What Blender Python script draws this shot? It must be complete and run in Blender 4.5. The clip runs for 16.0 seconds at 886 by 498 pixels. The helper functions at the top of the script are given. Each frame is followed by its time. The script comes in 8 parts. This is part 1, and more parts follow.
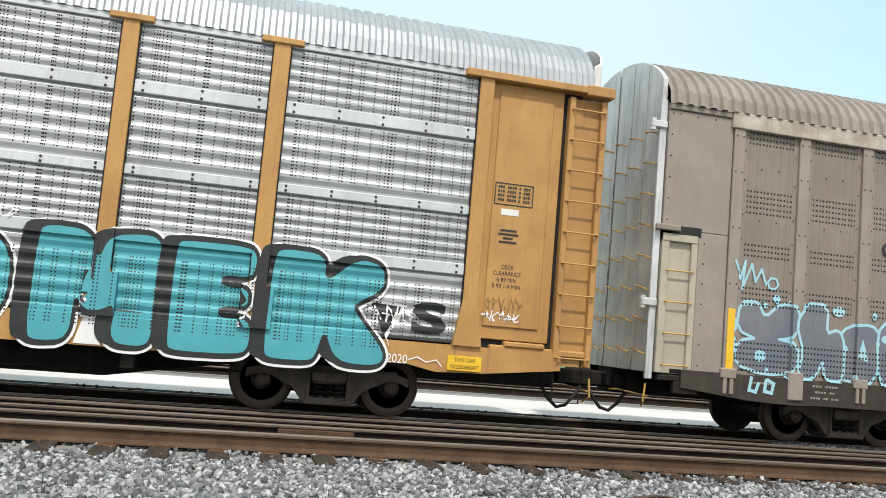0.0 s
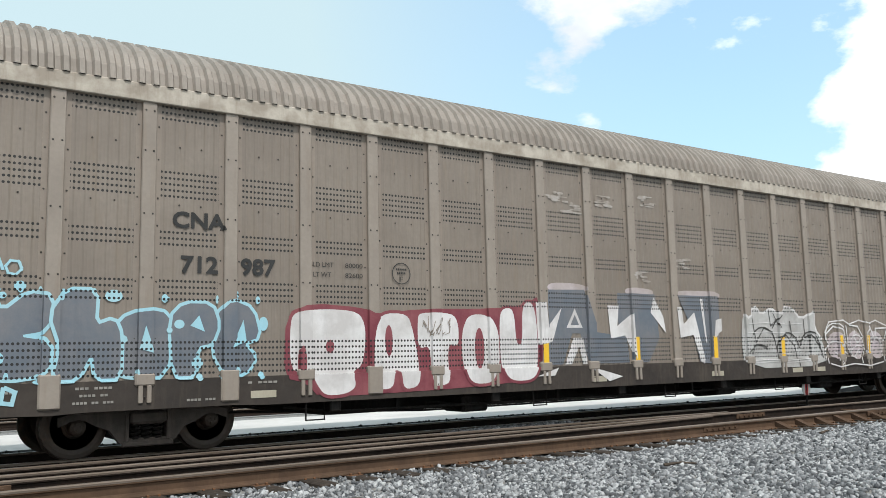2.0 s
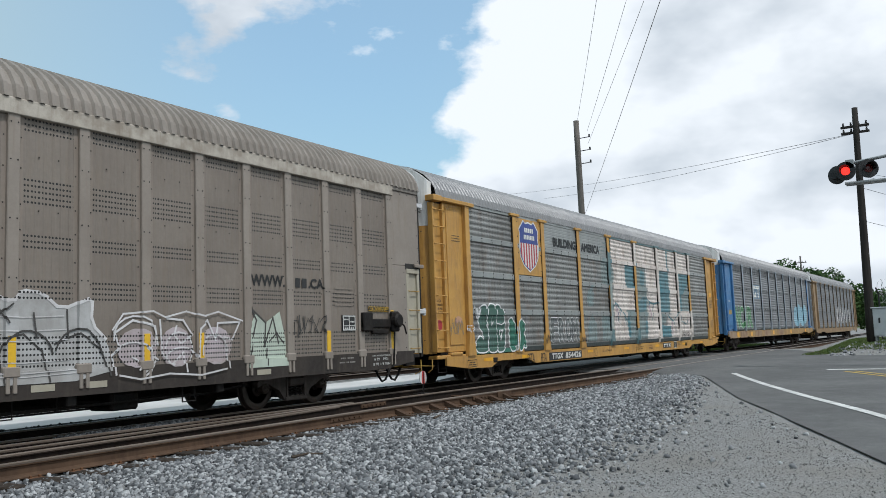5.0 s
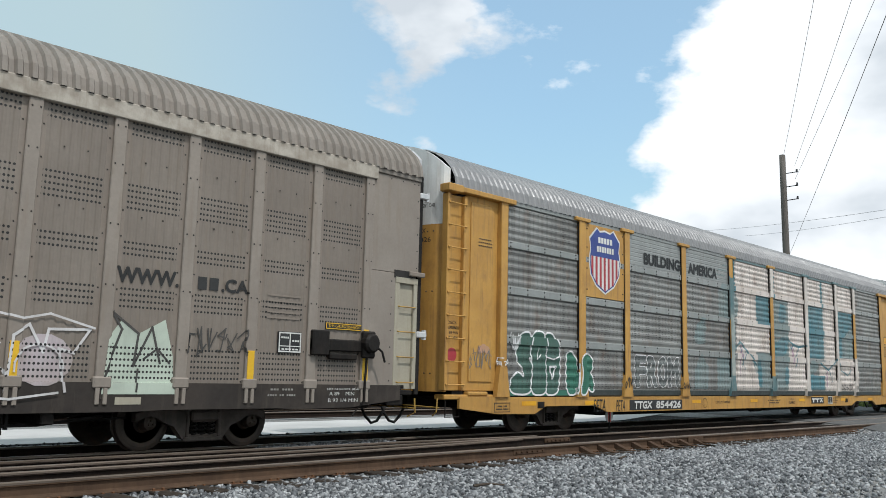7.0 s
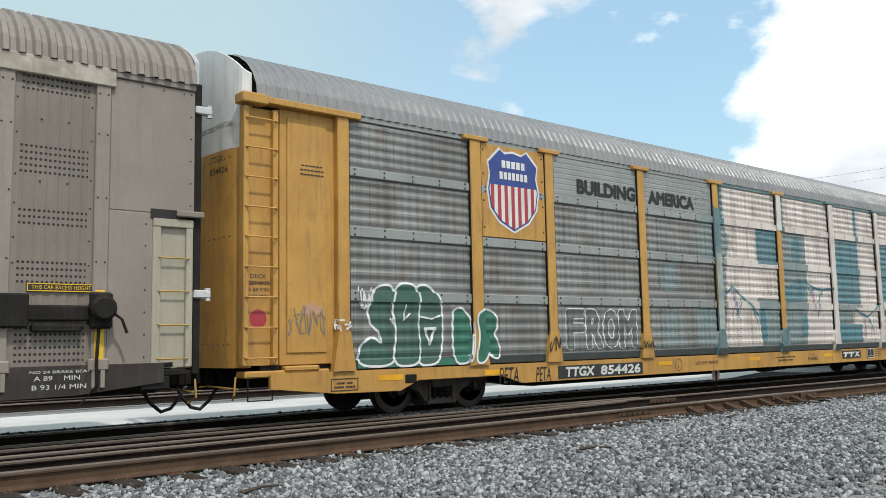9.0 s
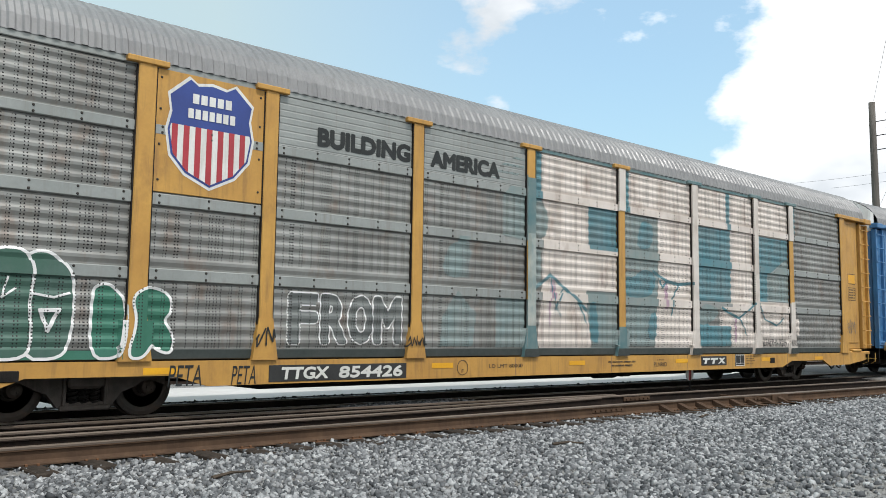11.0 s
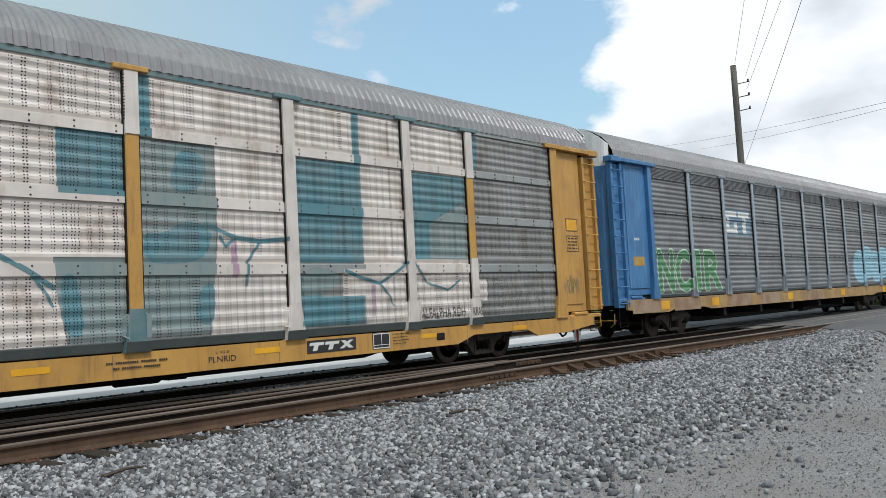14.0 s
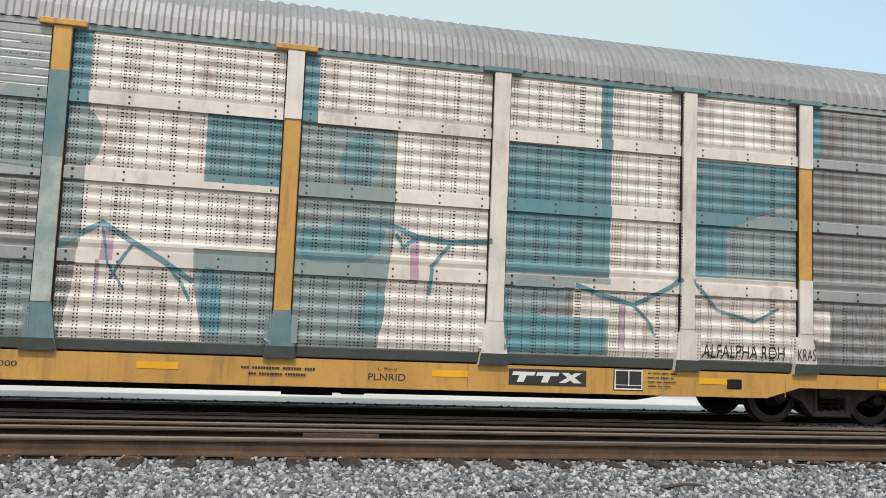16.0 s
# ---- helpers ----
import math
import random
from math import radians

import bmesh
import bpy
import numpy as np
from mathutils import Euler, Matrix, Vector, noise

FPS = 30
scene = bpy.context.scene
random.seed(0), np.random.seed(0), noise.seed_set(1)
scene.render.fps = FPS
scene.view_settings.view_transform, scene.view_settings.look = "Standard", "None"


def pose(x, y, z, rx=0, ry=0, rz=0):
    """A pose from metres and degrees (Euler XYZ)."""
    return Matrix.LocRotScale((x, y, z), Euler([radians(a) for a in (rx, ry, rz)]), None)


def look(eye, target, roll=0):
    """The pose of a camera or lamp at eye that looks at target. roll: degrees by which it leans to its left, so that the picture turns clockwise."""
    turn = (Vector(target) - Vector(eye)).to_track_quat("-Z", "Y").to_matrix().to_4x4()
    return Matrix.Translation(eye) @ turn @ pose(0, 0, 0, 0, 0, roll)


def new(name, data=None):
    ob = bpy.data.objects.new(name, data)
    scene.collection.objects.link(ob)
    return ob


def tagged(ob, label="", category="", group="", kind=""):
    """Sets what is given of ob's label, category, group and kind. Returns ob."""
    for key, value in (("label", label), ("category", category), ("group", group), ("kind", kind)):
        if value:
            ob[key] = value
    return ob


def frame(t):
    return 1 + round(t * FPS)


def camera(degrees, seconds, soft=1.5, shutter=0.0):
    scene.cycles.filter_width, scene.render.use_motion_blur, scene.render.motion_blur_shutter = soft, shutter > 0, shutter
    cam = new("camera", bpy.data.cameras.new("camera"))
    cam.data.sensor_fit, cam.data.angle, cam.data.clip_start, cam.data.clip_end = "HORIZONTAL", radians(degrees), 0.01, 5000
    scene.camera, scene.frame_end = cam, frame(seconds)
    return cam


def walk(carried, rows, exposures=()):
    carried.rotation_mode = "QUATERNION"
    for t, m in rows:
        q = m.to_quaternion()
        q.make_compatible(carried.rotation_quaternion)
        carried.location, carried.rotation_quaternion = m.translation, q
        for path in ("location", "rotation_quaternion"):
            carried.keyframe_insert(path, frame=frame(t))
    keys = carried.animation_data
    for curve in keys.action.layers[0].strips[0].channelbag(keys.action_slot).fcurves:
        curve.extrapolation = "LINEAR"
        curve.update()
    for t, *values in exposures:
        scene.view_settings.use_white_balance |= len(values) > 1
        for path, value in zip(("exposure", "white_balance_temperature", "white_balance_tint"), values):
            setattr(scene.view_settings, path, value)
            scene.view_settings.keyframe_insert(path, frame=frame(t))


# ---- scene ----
cam = camera(54.23, 16.0, soft=0.7)
EYE = 1.23
# seconds, yaw, pitch, roll of the standing camera, and the way that the train has rolled
TURNS = [
    (0.0, -14.10, 5.642, -4.916, 0.006),
    (0.5, -15.55, 5.381, -3.997, 1.548),
    (1.0, -20.955, 5.730, -3.951, 3.113),
    (1.5, -28.627, 6.485, -3.157, 4.658),
    (2.0, -34.983, 7.108, 1.239, 6.233),
    (2.5, -47.767, 7.791, 2.066, 7.955),
    (3.0, -61.775, 6.765, 1.817, 9.644),
    (3.5, -63.612, 6.277, 1.473, 11.266),
    (4.0, -62.657, 6.587, -1.728, 12.882),
    (4.5, -60.234, 6.090, -0.738, 14.510),
    (5.0, -58.870, 6.042, 2.213, 16.139),
    (5.2, -58.096, 6.170, 3.014, 16.808),
    (7.3, -44.783, 7.779, -2.162, 23.674),
    (7.5, -43.727, 7.380, -2.380, 24.333),
    (8.0, -42.592, 7.420, -2.136, 25.916),
    (8.5, -41.199, 6.843, -0.046, 27.478),
    (9.0, -40.165, 6.112, 1.106, 29.019),
    (9.5, -42.022, 6.097, 1.145, 30.562),
    (9.7, -43.501, 6.087, 1.311, 31.158),
    (11.8, -40.609, 5.194, -1.592, 37.146),
    (12.0, -41.384, 4.912, -0.574, 37.721),
    (12.5, -41.710, 3.505, 0.547, 39.179),
    (13.0, -46.745, 3.350, 1.025, 40.700),
    (13.5, -51.832, 3.319, 1.103, 42.242),
    (14.0, -48.791, 3.769, 3.015, 43.807),
    (14.5, -39.001, 5.813, -0.977, 45.262),
    (15.0, -36.924, 5.817, -0.915, 46.706),
    (15.5, -29.133, 5.896, -1.857, 48.224),
    (15.6, -24.319, 5.886, -2.121, 48.535),
    (16.0, -12.807, 5.423, -2.286, 49.801),
]
EXPOSURES = [(0.0, -0.02, 6600, 10.0), (1.0, -0.05, 6600, 10.0), (1.5, -0.10, 6500, 9.5), (2.0, -0.20, 6350, 8.5), (2.5, -0.43, 6250, 8.5), (3.0, -0.52, 6200, 9.0), (3.5, -0.62, 6100, 8.5), (4.0, -0.70, 6000, 8.0), (5.0, -0.72, 6000, 8.0), (5.2, -0.72, 6000, 8.0), (7.3, -0.55, 6200, 8.0), (9.0, -0.45, 6300, 7.5), (9.7, -0.42, 6350, 8.0), (11.8, -0.34, 6300, 9.0), (12.5, -0.24, 6250, 9.0), (13.0, -0.28, 6250, 9.0), (13.5, -0.45, 6250, 9.0), (14.0, -0.64, 6150, 9.0), (14.5, -0.15, 6400, 10.0), (15.0, -0.17, 6600, 10.5), (15.5, -0.28, 6600, 10.5), (16.0, -0.30, 6600, 10.5)]
walk(cam, [(t, pose(0, 0, EYE, 90 + pitch, roll, yaw)) for t, yaw, pitch, roll, s in TURNS], EXPOSURES)

# ---- light ----
SUN = Vector((-0.10, -0.52, 0.85)).normalized()


def make_world():
    world = bpy.data.worlds.new("sky")
    scene.world = world
    world.use_nodes = True
    nt = world.node_tree
    nt.nodes.clear()
    out = nt.nodes.new("ShaderNodeOutputWorld")
    back = nt.nodes.new("ShaderNodeBackground")
    sky = nt.nodes.new("ShaderNodeTexSky")
    sky.sky_type, sky.sun_disc = "NISHITA", False
    sky.sun_elevation, sky.sun_rotation = math.asin(SUN.z), math.atan2(SUN.x, SUN.y)
    sky.air_density, sky.dust_density, sky.ozone_density = 1.6, 0.6, 2.5
    co = nt.nodes.new("ShaderNodeTexCoord")
    big = nt.nodes.new("ShaderNodeTexNoise")
    big.inputs["Scale"].default_value, big.inputs["Detail"].default_value, big.inputs["Roughness"].default_value = 3.4, 10, 0.56
    flat = nt.nodes.new("ShaderNodeMapping")
    flat.inputs["Scale"].default_value = (1.0, 1.0, 1.9)
    flat.inputs["Location"].default_value = (0.35, 0.1, 0.0)
    nt.links.new(co.outputs["Generated"], flat.inputs["Vector"])
    nt.links.new(flat.outputs["Vector"], big.inputs["Vector"])
    # a bank of cumulus fills one quarter of the sky, and a small cloud drifts in the blue
    def towards(way):
        n = nt.nodes.new("ShaderNodeVectorMath")
        n.operation = "DOT_PRODUCT"
        n.inputs[1].default_value = way
        nt.links.new(co.outputs["Generated"], n.inputs[0])
        return n.outputs["Value"]

    def ranged(value, a, b, c, d):
        n = nt.nodes.new("ShaderNodeMapRange")
        for key, v in zip(("From Min", "From Max", "To Min", "To Max"), (a, b, c, d)):
            n.inputs[key].default_value = v
        nt.links.new(value, n.inputs["Value"])
        return n.outputs["Result"]

    bank = ranged(towards((0.469, -0.883, -0.38)), -0.185, -0.07, 0.0, 0.36)
    bank_end = ranged(towards((-0.37, 0.93, 0.0)), -0.95, -0.80, 0.0, 1.0)
    puff = ranged(towards((0.629, 0.660, 0.411)), 0.9958, 0.9997, -0.06, 0.06)
    both = nt.nodes.new("ShaderNodeMath")
    both.operation = "MULTIPLY"
    nt.links.new(bank, both.inputs[0])
    nt.links.new(bank_end, both.inputs[1])
    bias = nt.nodes.new("ShaderNodeMath")
    nt.links.new(both.outputs["Value"], bias.inputs[0])
    nt.links.new(puff, bias.inputs[1])
    add = nt.nodes.new("ShaderNodeMath")
    nt.links.new(big.outputs["Fac"], add.inputs[0])
    nt.links.new(bias.outputs["Value"], add.inputs[1])
    ramp = nt.nodes.new("ShaderNodeValToRGB")
    ramp.color_ramp.elements[0].position, ramp.color_ramp.elements[0].color = 0.545, (0.0, 0.0, 0.0, 1)
    ramp.color_ramp.elements[1].position, ramp.color_ramp.elements[1].color = 0.605, (1, 1, 1, 1)
    nt.links.new(add.outputs["Value"], ramp.inputs["Fac"])
    # darker bellies inside the cloud banks
    belly = nt.nodes.new("ShaderNodeTexNoise")
    belly.inputs["Scale"].default_value, belly.inputs["Detail"].default_value = 4.5, 5
    nt.links.new(flat.outputs["Vector"], belly.inputs["Vector"])
    tone = nt.nodes.new("ShaderNodeValToRGB")
    tone.color_ramp.elements[0].position, tone.color_ramp.elements[0].color = 0.37, (8.0, 8.4, 8.8, 1)
    tone.color_ramp.elements[1].position, tone.color_ramp.elements[1].color = 0.55, (12.5, 12.5, 12.5, 1)
    nt.links.new(belly.outputs["Fac"], tone.inputs["Fac"])
    mix = nt.nodes.new("ShaderNodeMix")
    mix.data_type = "RGBA"
    # a thin bright veil over the blue, thicker away from the blue gap
    veil_dot = nt.nodes.new("ShaderNodeVectorMath")
    veil_dot.operation = "DOT_PRODUCT"
    veil_dot.inputs[1].default_value = (0.76, 0.52, 0.39)
    nt.links.new(co.outputs["Generated"], veil_dot.inputs[0])
    veil = nt.nodes.new("ShaderNodeMapRange")
    veil.inputs["From Min"].default_value, veil.inputs["From Max"].default_value = 0.89, 0.995
    veil.inputs["To Min"].default_value, veil.inputs["To Max"].default_value = 0.92, 0.48
    nt.links.new(veil_dot.outputs["Value"], veil.inputs["Value"])
    hazy = nt.nodes.new("ShaderNodeMix")
    hazy.data_type = "RGBA"
    hazy.inputs["B"].default_value = (6.3, 7.75, 7.9, 1)
    nt.links.new(veil.outputs["Result"], hazy.inputs["Factor"])
    lift = nt.nodes.new("ShaderNodeMix")
    lift.data_type, lift.blend_type = "RGBA", "MULTIPLY"
    lift.inputs["Factor"].default_value = 1.0
    lift.inputs["B"].default_value = (1.35, 1.85, 2.15, 1)
    nt.links.new(sky.outputs["Color"], lift.inputs["A"])
    nt.links.new(lift.outputs["Result"], hazy.inputs["A"])
    nt.links.new(ramp.outputs["Color"], mix.inputs["Factor"])
    nt.links.new(hazy.outputs["Result"], mix.inputs["A"])
    nt.links.new(tone.outputs["Color"], mix.inputs["B"])
    nt.links.new(mix.outputs["Result"], back.inputs["Color"])
    back.inputs["Strength"].default_value = 0.128
    nt.links.new(back.outputs["Background"], out.inputs["Surface"])


make_world()
sun = new("sun", bpy.data.lights.new("sun", "SUN"))
sun.data.energy, sun.data.angle, sun.data.color = 3.75, radians(2.0), (1.0, 0.95, 0.885)
sun.matrix_world = look(SUN * 50, (0, 0, 0))

# ---- materials ----


def nodes_of(name):
    m = bpy.data.materials.new(name)
    m.use_nodes = True
    nt = m.node_tree
    return m, nt, nt.nodes["Principled BSDF"]


def noise_fac(nt, scale, detail=4, lo=0.35, hi=0.65, stretch=(1, 1, 1), rough=0.6):
    co = nt.nodes.new("ShaderNodeTexCoord")
    mp = nt.nodes.new("ShaderNodeMapping")
    mp.inputs["Scale"].default_value = stretch
    nz = nt.nodes.new("ShaderNodeTexNoise")
    nz.inputs["Scale"].default_value, nz.inputs["Detail"].default_value, nz.inputs["Roughness"].default_value = scale, detail, rough
    mr = nt.nodes.new("ShaderNodeMapRange")
    mr.inputs["From Min"].default_value, mr.inputs["From Max"].default_value = lo, hi
    nt.links.new(co.outputs["Object"], mp.inputs["Vector"])
    nt.links.new(mp.outputs["Vector"], nz.inputs["Vector"])
    nt.links.new(nz.outputs["Fac"], mr.inputs["Value"])
    return mr.outputs["Result"]


def blend(nt, fac, a, b):
    mx = nt.nodes.new("ShaderNodeMix")
    mx.data_type = "RGBA"
    for key, v in (("Factor", fac), ("A", a), ("B", b)):
        if isinstance(v, (tuple, list)):
            mx.inputs[key].default_value = (*v[:3], 1)
        elif isinstance(v, (int, float)):
            mx.inputs[key].default_value = v
        else:
            nt.links.new(v, mx.inputs[key])
    return mx.outputs["Result"]


def calc(nt, op, a, b=0.0):
    n = nt.nodes.new("ShaderNodeMath")
    n.operation = op
    for i, v in enumerate((a, b)):
        if isinstance(v, (int, float)):
            n.inputs[i].default_value = v
        else:
            nt.links.new(v, n.inputs[i])
    return n.outputs["Value"]


def object_xyz(nt):
    co = nt.nodes.new("ShaderNodeTexCoord")
    sp = nt.nodes.new("ShaderNodeSeparateXYZ")
    nt.links.new(co.outputs["Object"], sp.inputs["Vector"])
    return sp.outputs["X"], sp.outputs["Y"], sp.outputs["Z"]


def grid_dots(nt, px, pz, r, x, z):
    fx = calc(nt, "SUBTRACT", calc(nt, "FRACT", calc(nt, "DIVIDE", x, px)), 0.5)
    fz = calc(nt, "SUBTRACT", calc(nt, "FRACT", calc(nt, "DIVIDE", z, pz)), 0.5)
    dx, dz = calc(nt, "MULTIPLY", fx, px), calc(nt, "MULTIPLY", fz, pz)
    d2 = calc(nt, "ADD", calc(nt, "MULTIPLY", dx, dx), calc(nt, "MULTIPLY", dz, dz))
    return calc(nt, "LESS_THAN", d2, r * r)


FLAT_STRIPS = ((1.88, 2.23), (2.88, 3.12), (3.91, 4.14), (0.5, 0.98), (4.83, 5.0))


def screen_holes(nt):
    """Fine punched holes in upright rows, in uneven groups, as in the side screens; none in the flat strips."""
    x, y, z = object_xyz(nt)
    one = grid_dots(nt, 0.17, 0.046, 0.0108, x, z)
    two = grid_dots(nt, 0.17, 0.046, 0.0108, calc(nt, "ADD", x, 0.045), z)
    far = grid_dots(nt, 0.62, 0.046, 0.0108, calc(nt, "ADD", x, 0.09), z)
    low = grid_dots(nt, 0.62, 0.046, 0.0108, calc(nt, "ADD", x, 0.135), z)
    cell = calc(nt, "FRACT", calc(nt, "DIVIDE", calc(nt, "ADD", x, 0.13), 0.51))
    pick = calc(nt, "LESS_THAN", cell, 0.6)
    a = calc(nt, "MAXIMUM", one, calc(nt, "MULTIPLY", two, pick))
    a = calc(nt, "MAXIMUM", a, calc(nt, "MAXIMUM", far, low))
    for lo, hi in FLAT_STRIPS:
        a = calc(nt, "MULTIPLY", a, calc(nt, "SUBTRACT", 1.0, calc(nt, "MULTIPLY", calc(nt, "GREATER_THAN", z, lo), calc(nt, "LESS_THAN", z, hi))))
    return a


BANDS = ((4.50, 4.72), (3.43, 3.83), (2.77, 3.01), (2.03, 2.36), (1.05, 1.54))


def band_holes(nt):
    """Punched bands across a ribbed panel."""
    x, y, z = object_xyz(nt)
    dots = grid_dots(nt, 0.058, 0.082, 0.0175, x, calc(nt, "ADD", z, 0.02))
    inside = None
    for lo, hi in BANDS:
        b = calc(nt, "MULTIPLY", calc(nt, "GREATER_THAN", z, lo), calc(nt, "LESS_THAN", z, hi))
        inside = b if inside is None else calc(nt, "MAXIMUM", inside, b)
    return calc(nt, "MULTIPLY", dots, inside)


def surface(name, base, second=None, rough=0.6, metal=0.0, scale=1.2, stain=None, stain_amount=0.5, holes=None, bump=0.0, bump_scale=60, stretch=(1, 1, 1), rust=0.0, fine=0.25):
    """A worn painted or metal surface: two tones at a large scale, fine grain, streaked stains, maybe rust and punched holes."""
    m, nt, bsdf = nodes_of(name)
    second = second or tuple(c * 0.8 for c in base)
    col = blend(nt, noise_fac(nt, scale, 5, 0.38, 0.62, stretch), base, second)
    grain = noise_fac(nt, scale * 22, 3, 0.3, 0.7, stretch)
    col = blend(nt, calc(nt, "MULTIPLY", grain, fine), col, tuple(c * 0.62 for c in base))
    if stain:
        streak = noise_fac(nt, 1.0, 6, 0.52, 0.72, (9.0, 9.0, 0.9), 0.65)
        col = blend(nt, calc(nt, "MULTIPLY", streak, stain_amount), col, stain)
    if rust:
        col = blend(nt, calc(nt, "MULTIPLY", noise_fac(nt, 2.1, 8, 0.53, 0.70, (1.2, 1, 0.6), 0.7), rust), col, (0.17, 0.078, 0.036))
    if holes:
        col = blend(nt, holes(nt), col, (0.012, 0.012, 0.012))
    nt.links.new(col, bsdf.inputs["Base Color"])
    bsdf.inputs["Metallic"].default_value = metal
    bsdf.inputs["Specular IOR Level"].default_value = 0.12 if rough >= 0.85 else 0.25 if rough >= 0.65 else 0.5
    rg = blend(nt, noise_fac(nt, scale * 6, 4), (rough * 0.85,) * 3, (min(1, rough * 1.15),) * 3)
    nt.links.new(rg, bsdf.inputs["Roughness"])
    if bump:
        b = nt.nodes.new("ShaderNodeBump")
        b.inputs["Strength"].default_value, b.inputs["Distance"].default_value = bump, 0.01
        nt.links.new(noise_fac(nt, bump_scale, 5, 0.2, 0.8), b.inputs["Height"])
        nt.links.new(b.outputs["Normal"], bsdf.inputs["Normal"])
    return m


def pieces(name, a, b, c, rough=0.9, per_island=True, grain=30.0):
    """Stone-like pieces: a tone of its own for each piece, with mottling."""
    m, nt, bsdf = nodes_of(name)
    if per_island:
        rnd = nt.nodes.new("ShaderNodeNewGeometry").outputs["Random Per Island"]
    else:
        rnd = nt.nodes.new("ShaderNodeObjectInfo").outputs["Random"]
    ramp = nt.nodes.new("ShaderNodeValToRGB")
    ramp.color_ramp.elements[0].color = (*a, 1)
    ramp.color_ramp.elements[1].color = (*c, 1)
    e = ramp.color_ramp.elements.new(0.5)
    e.color = (*b, 1)
    nt.links.new(rnd, ramp.inputs["Fac"])
    col = blend(nt, calc(nt, "MULTIPLY", noise_fac(nt, grain, 4, 0.35, 0.7), 0.45), ramp.outputs["Color"], tuple(v * 0.55 for v in a))
    nt.links.new(col, bsdf.inputs["Base Color"])
    bsdf.inputs["Roughness"].default_value = rough
    bsdf.inputs["Specular IOR Level"].default_value = 0.15
    return m


DARK_RAIL = surface("dark_green_rail", (0.035, 0.045, 0.043), (0.05, 0.058, 0.055), 0.6, 0.2, 2.0)
POST_TAUPE = surface("pale_taupe_post", (0.285, 0.247, 0.21), (0.24, 0.206, 0.175), 0.55, 0, 0.9, (0.21, 0.165, 0.125), 0.5, bump=0.04)
YELLOW = surface("yellow_car_paint", (0.54, 0.30, 0.068), (0.44, 0.235, 0.055), 0.55, 0, 0.9, (0.20, 0.11, 0.045), 0.6, rust=0.4, bump=0.06)
OCHRE = surface("faded_ochre_paint", (0.45, 0.25, 0.075), (0.37, 0.195, 0.06), 0.6, 0, 0.9, (0.25, 0.13, 0.05), 0.55, rust=0.3, bump=0.06)
DULL_OCHRE = surface("dull_tan_paint", (0.33, 0.235, 0.135), (0.25, 0.175, 0.105), 0.65, 0, 0.9, (0.16, 0.11, 0.07), 0.5, rust=0.3)
BLUE = surface("blue_car_paint", (0.055, 0.19, 0.40), (0.04, 0.14, 0.31), 0.5, 0, 0.9, (0.20, 0.33, 0.45), 0.5, rust=0.15)
TAUPE = surface("taupe_car_paint", (0.245, 0.207, 0.173), (0.212, 0.177, 0.147), 0.55, 0, 0.7, (0.20, 0.155, 0.115), 0.45, bump=0.04)
TAUPE_PANEL = surface("taupe_punched_panel", (0.222, 0.189, 0.158), (0.186, 0.156, 0.13), 0.55, 0, 0.7, (0.19, 0.15, 0.11), 0.45, holes=band_holes)
PALE_TAUPE = surface("pale_ladder_panel_paint", (0.40, 0.37, 0.29), (0.35, 0.32, 0.25), 0.55, 0, 1.2, (0.25, 0.2, 0.14), 0.4)
TAUPE_ROOF = surface("weathered_taupe_roof", (0.265, 0.235, 0.205), (0.20, 0.175, 0.15), 0.6, 0.1, 1.4, (0.18, 0.14, 0.11), 0.5)
CREAM_TRIM = surface("chalky_roof_trim", (0.48, 0.44, 0.38), (0.30, 0.26, 0.215), 0.7, 0, 3.0, (0.2, 0.16, 0.12), 0.5)
GALV = surface("galvanised_screen", (0.47, 0.485, 0.49), (0.38, 0.393, 0.40), 0.42, 0.5, 1.1, (0.27, 0.27, 0.26), 0.25, holes=screen_holes)
GALV_STRIP = surface("galvanised_strip", (0.58, 0.60, 0.605), (0.48, 0.50, 0.505), 0.45, 0.25, 1.1, (0.30, 0.30, 0.29), 0.4)
GREY_SCREEN = surface("weathered_grey_screen", (0.305, 0.31, 0.297), (0.205, 0.205, 0.195), 0.5, 0.3, 0.8, (0.20, 0.16, 0.13), 0.4, holes=screen_holes, rust=0.45)
GREY_STRIP = surface("weathered_grey_strip", (0.34, 0.355, 0.345), (0.28, 0.295, 0.285), 0.5, 0.35, 0.9, (0.22, 0.2, 0.18), 0.5)
DULL_SCREEN = surface("dull_slatted_screen", (0.25, 0.262, 0.27), (0.19, 0.195, 0.2), 0.55, 0.3, 0.9, (0.17, 0.145, 0.125), 0.6)
SILVER_ROOF = surface("silver_roof", (0.40, 0.42, 0.44), (0.32, 0.34, 0.36), 0.4, 0.55, 1.3, (0.36, 0.36, 0.36), 0.45)
GREY_ROOF = surface("grey_roof", (0.27, 0.27, 0.272), (0.225, 0.225, 0.23), 0.5, 0.3, 1.2, (0.13, 0.128, 0.125), 0.4)
SILVER_END = surface("bare_metal_end_door", (0.68, 0.68, 0.68), (0.50, 0.50, 0.50), 0.38, 0.35, 1.0, (0.22, 0.2, 0.19), 0.6)
WHITE_PAINT = surface("white_car_paint", (0.74, 0.74, 0.72), (0.64, 0.64, 0.62), 0.55, 0, 1.6, (0.35, 0.3, 0.25), 0.35)
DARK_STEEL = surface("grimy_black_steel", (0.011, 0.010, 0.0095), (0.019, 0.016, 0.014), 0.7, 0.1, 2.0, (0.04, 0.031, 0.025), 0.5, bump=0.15)
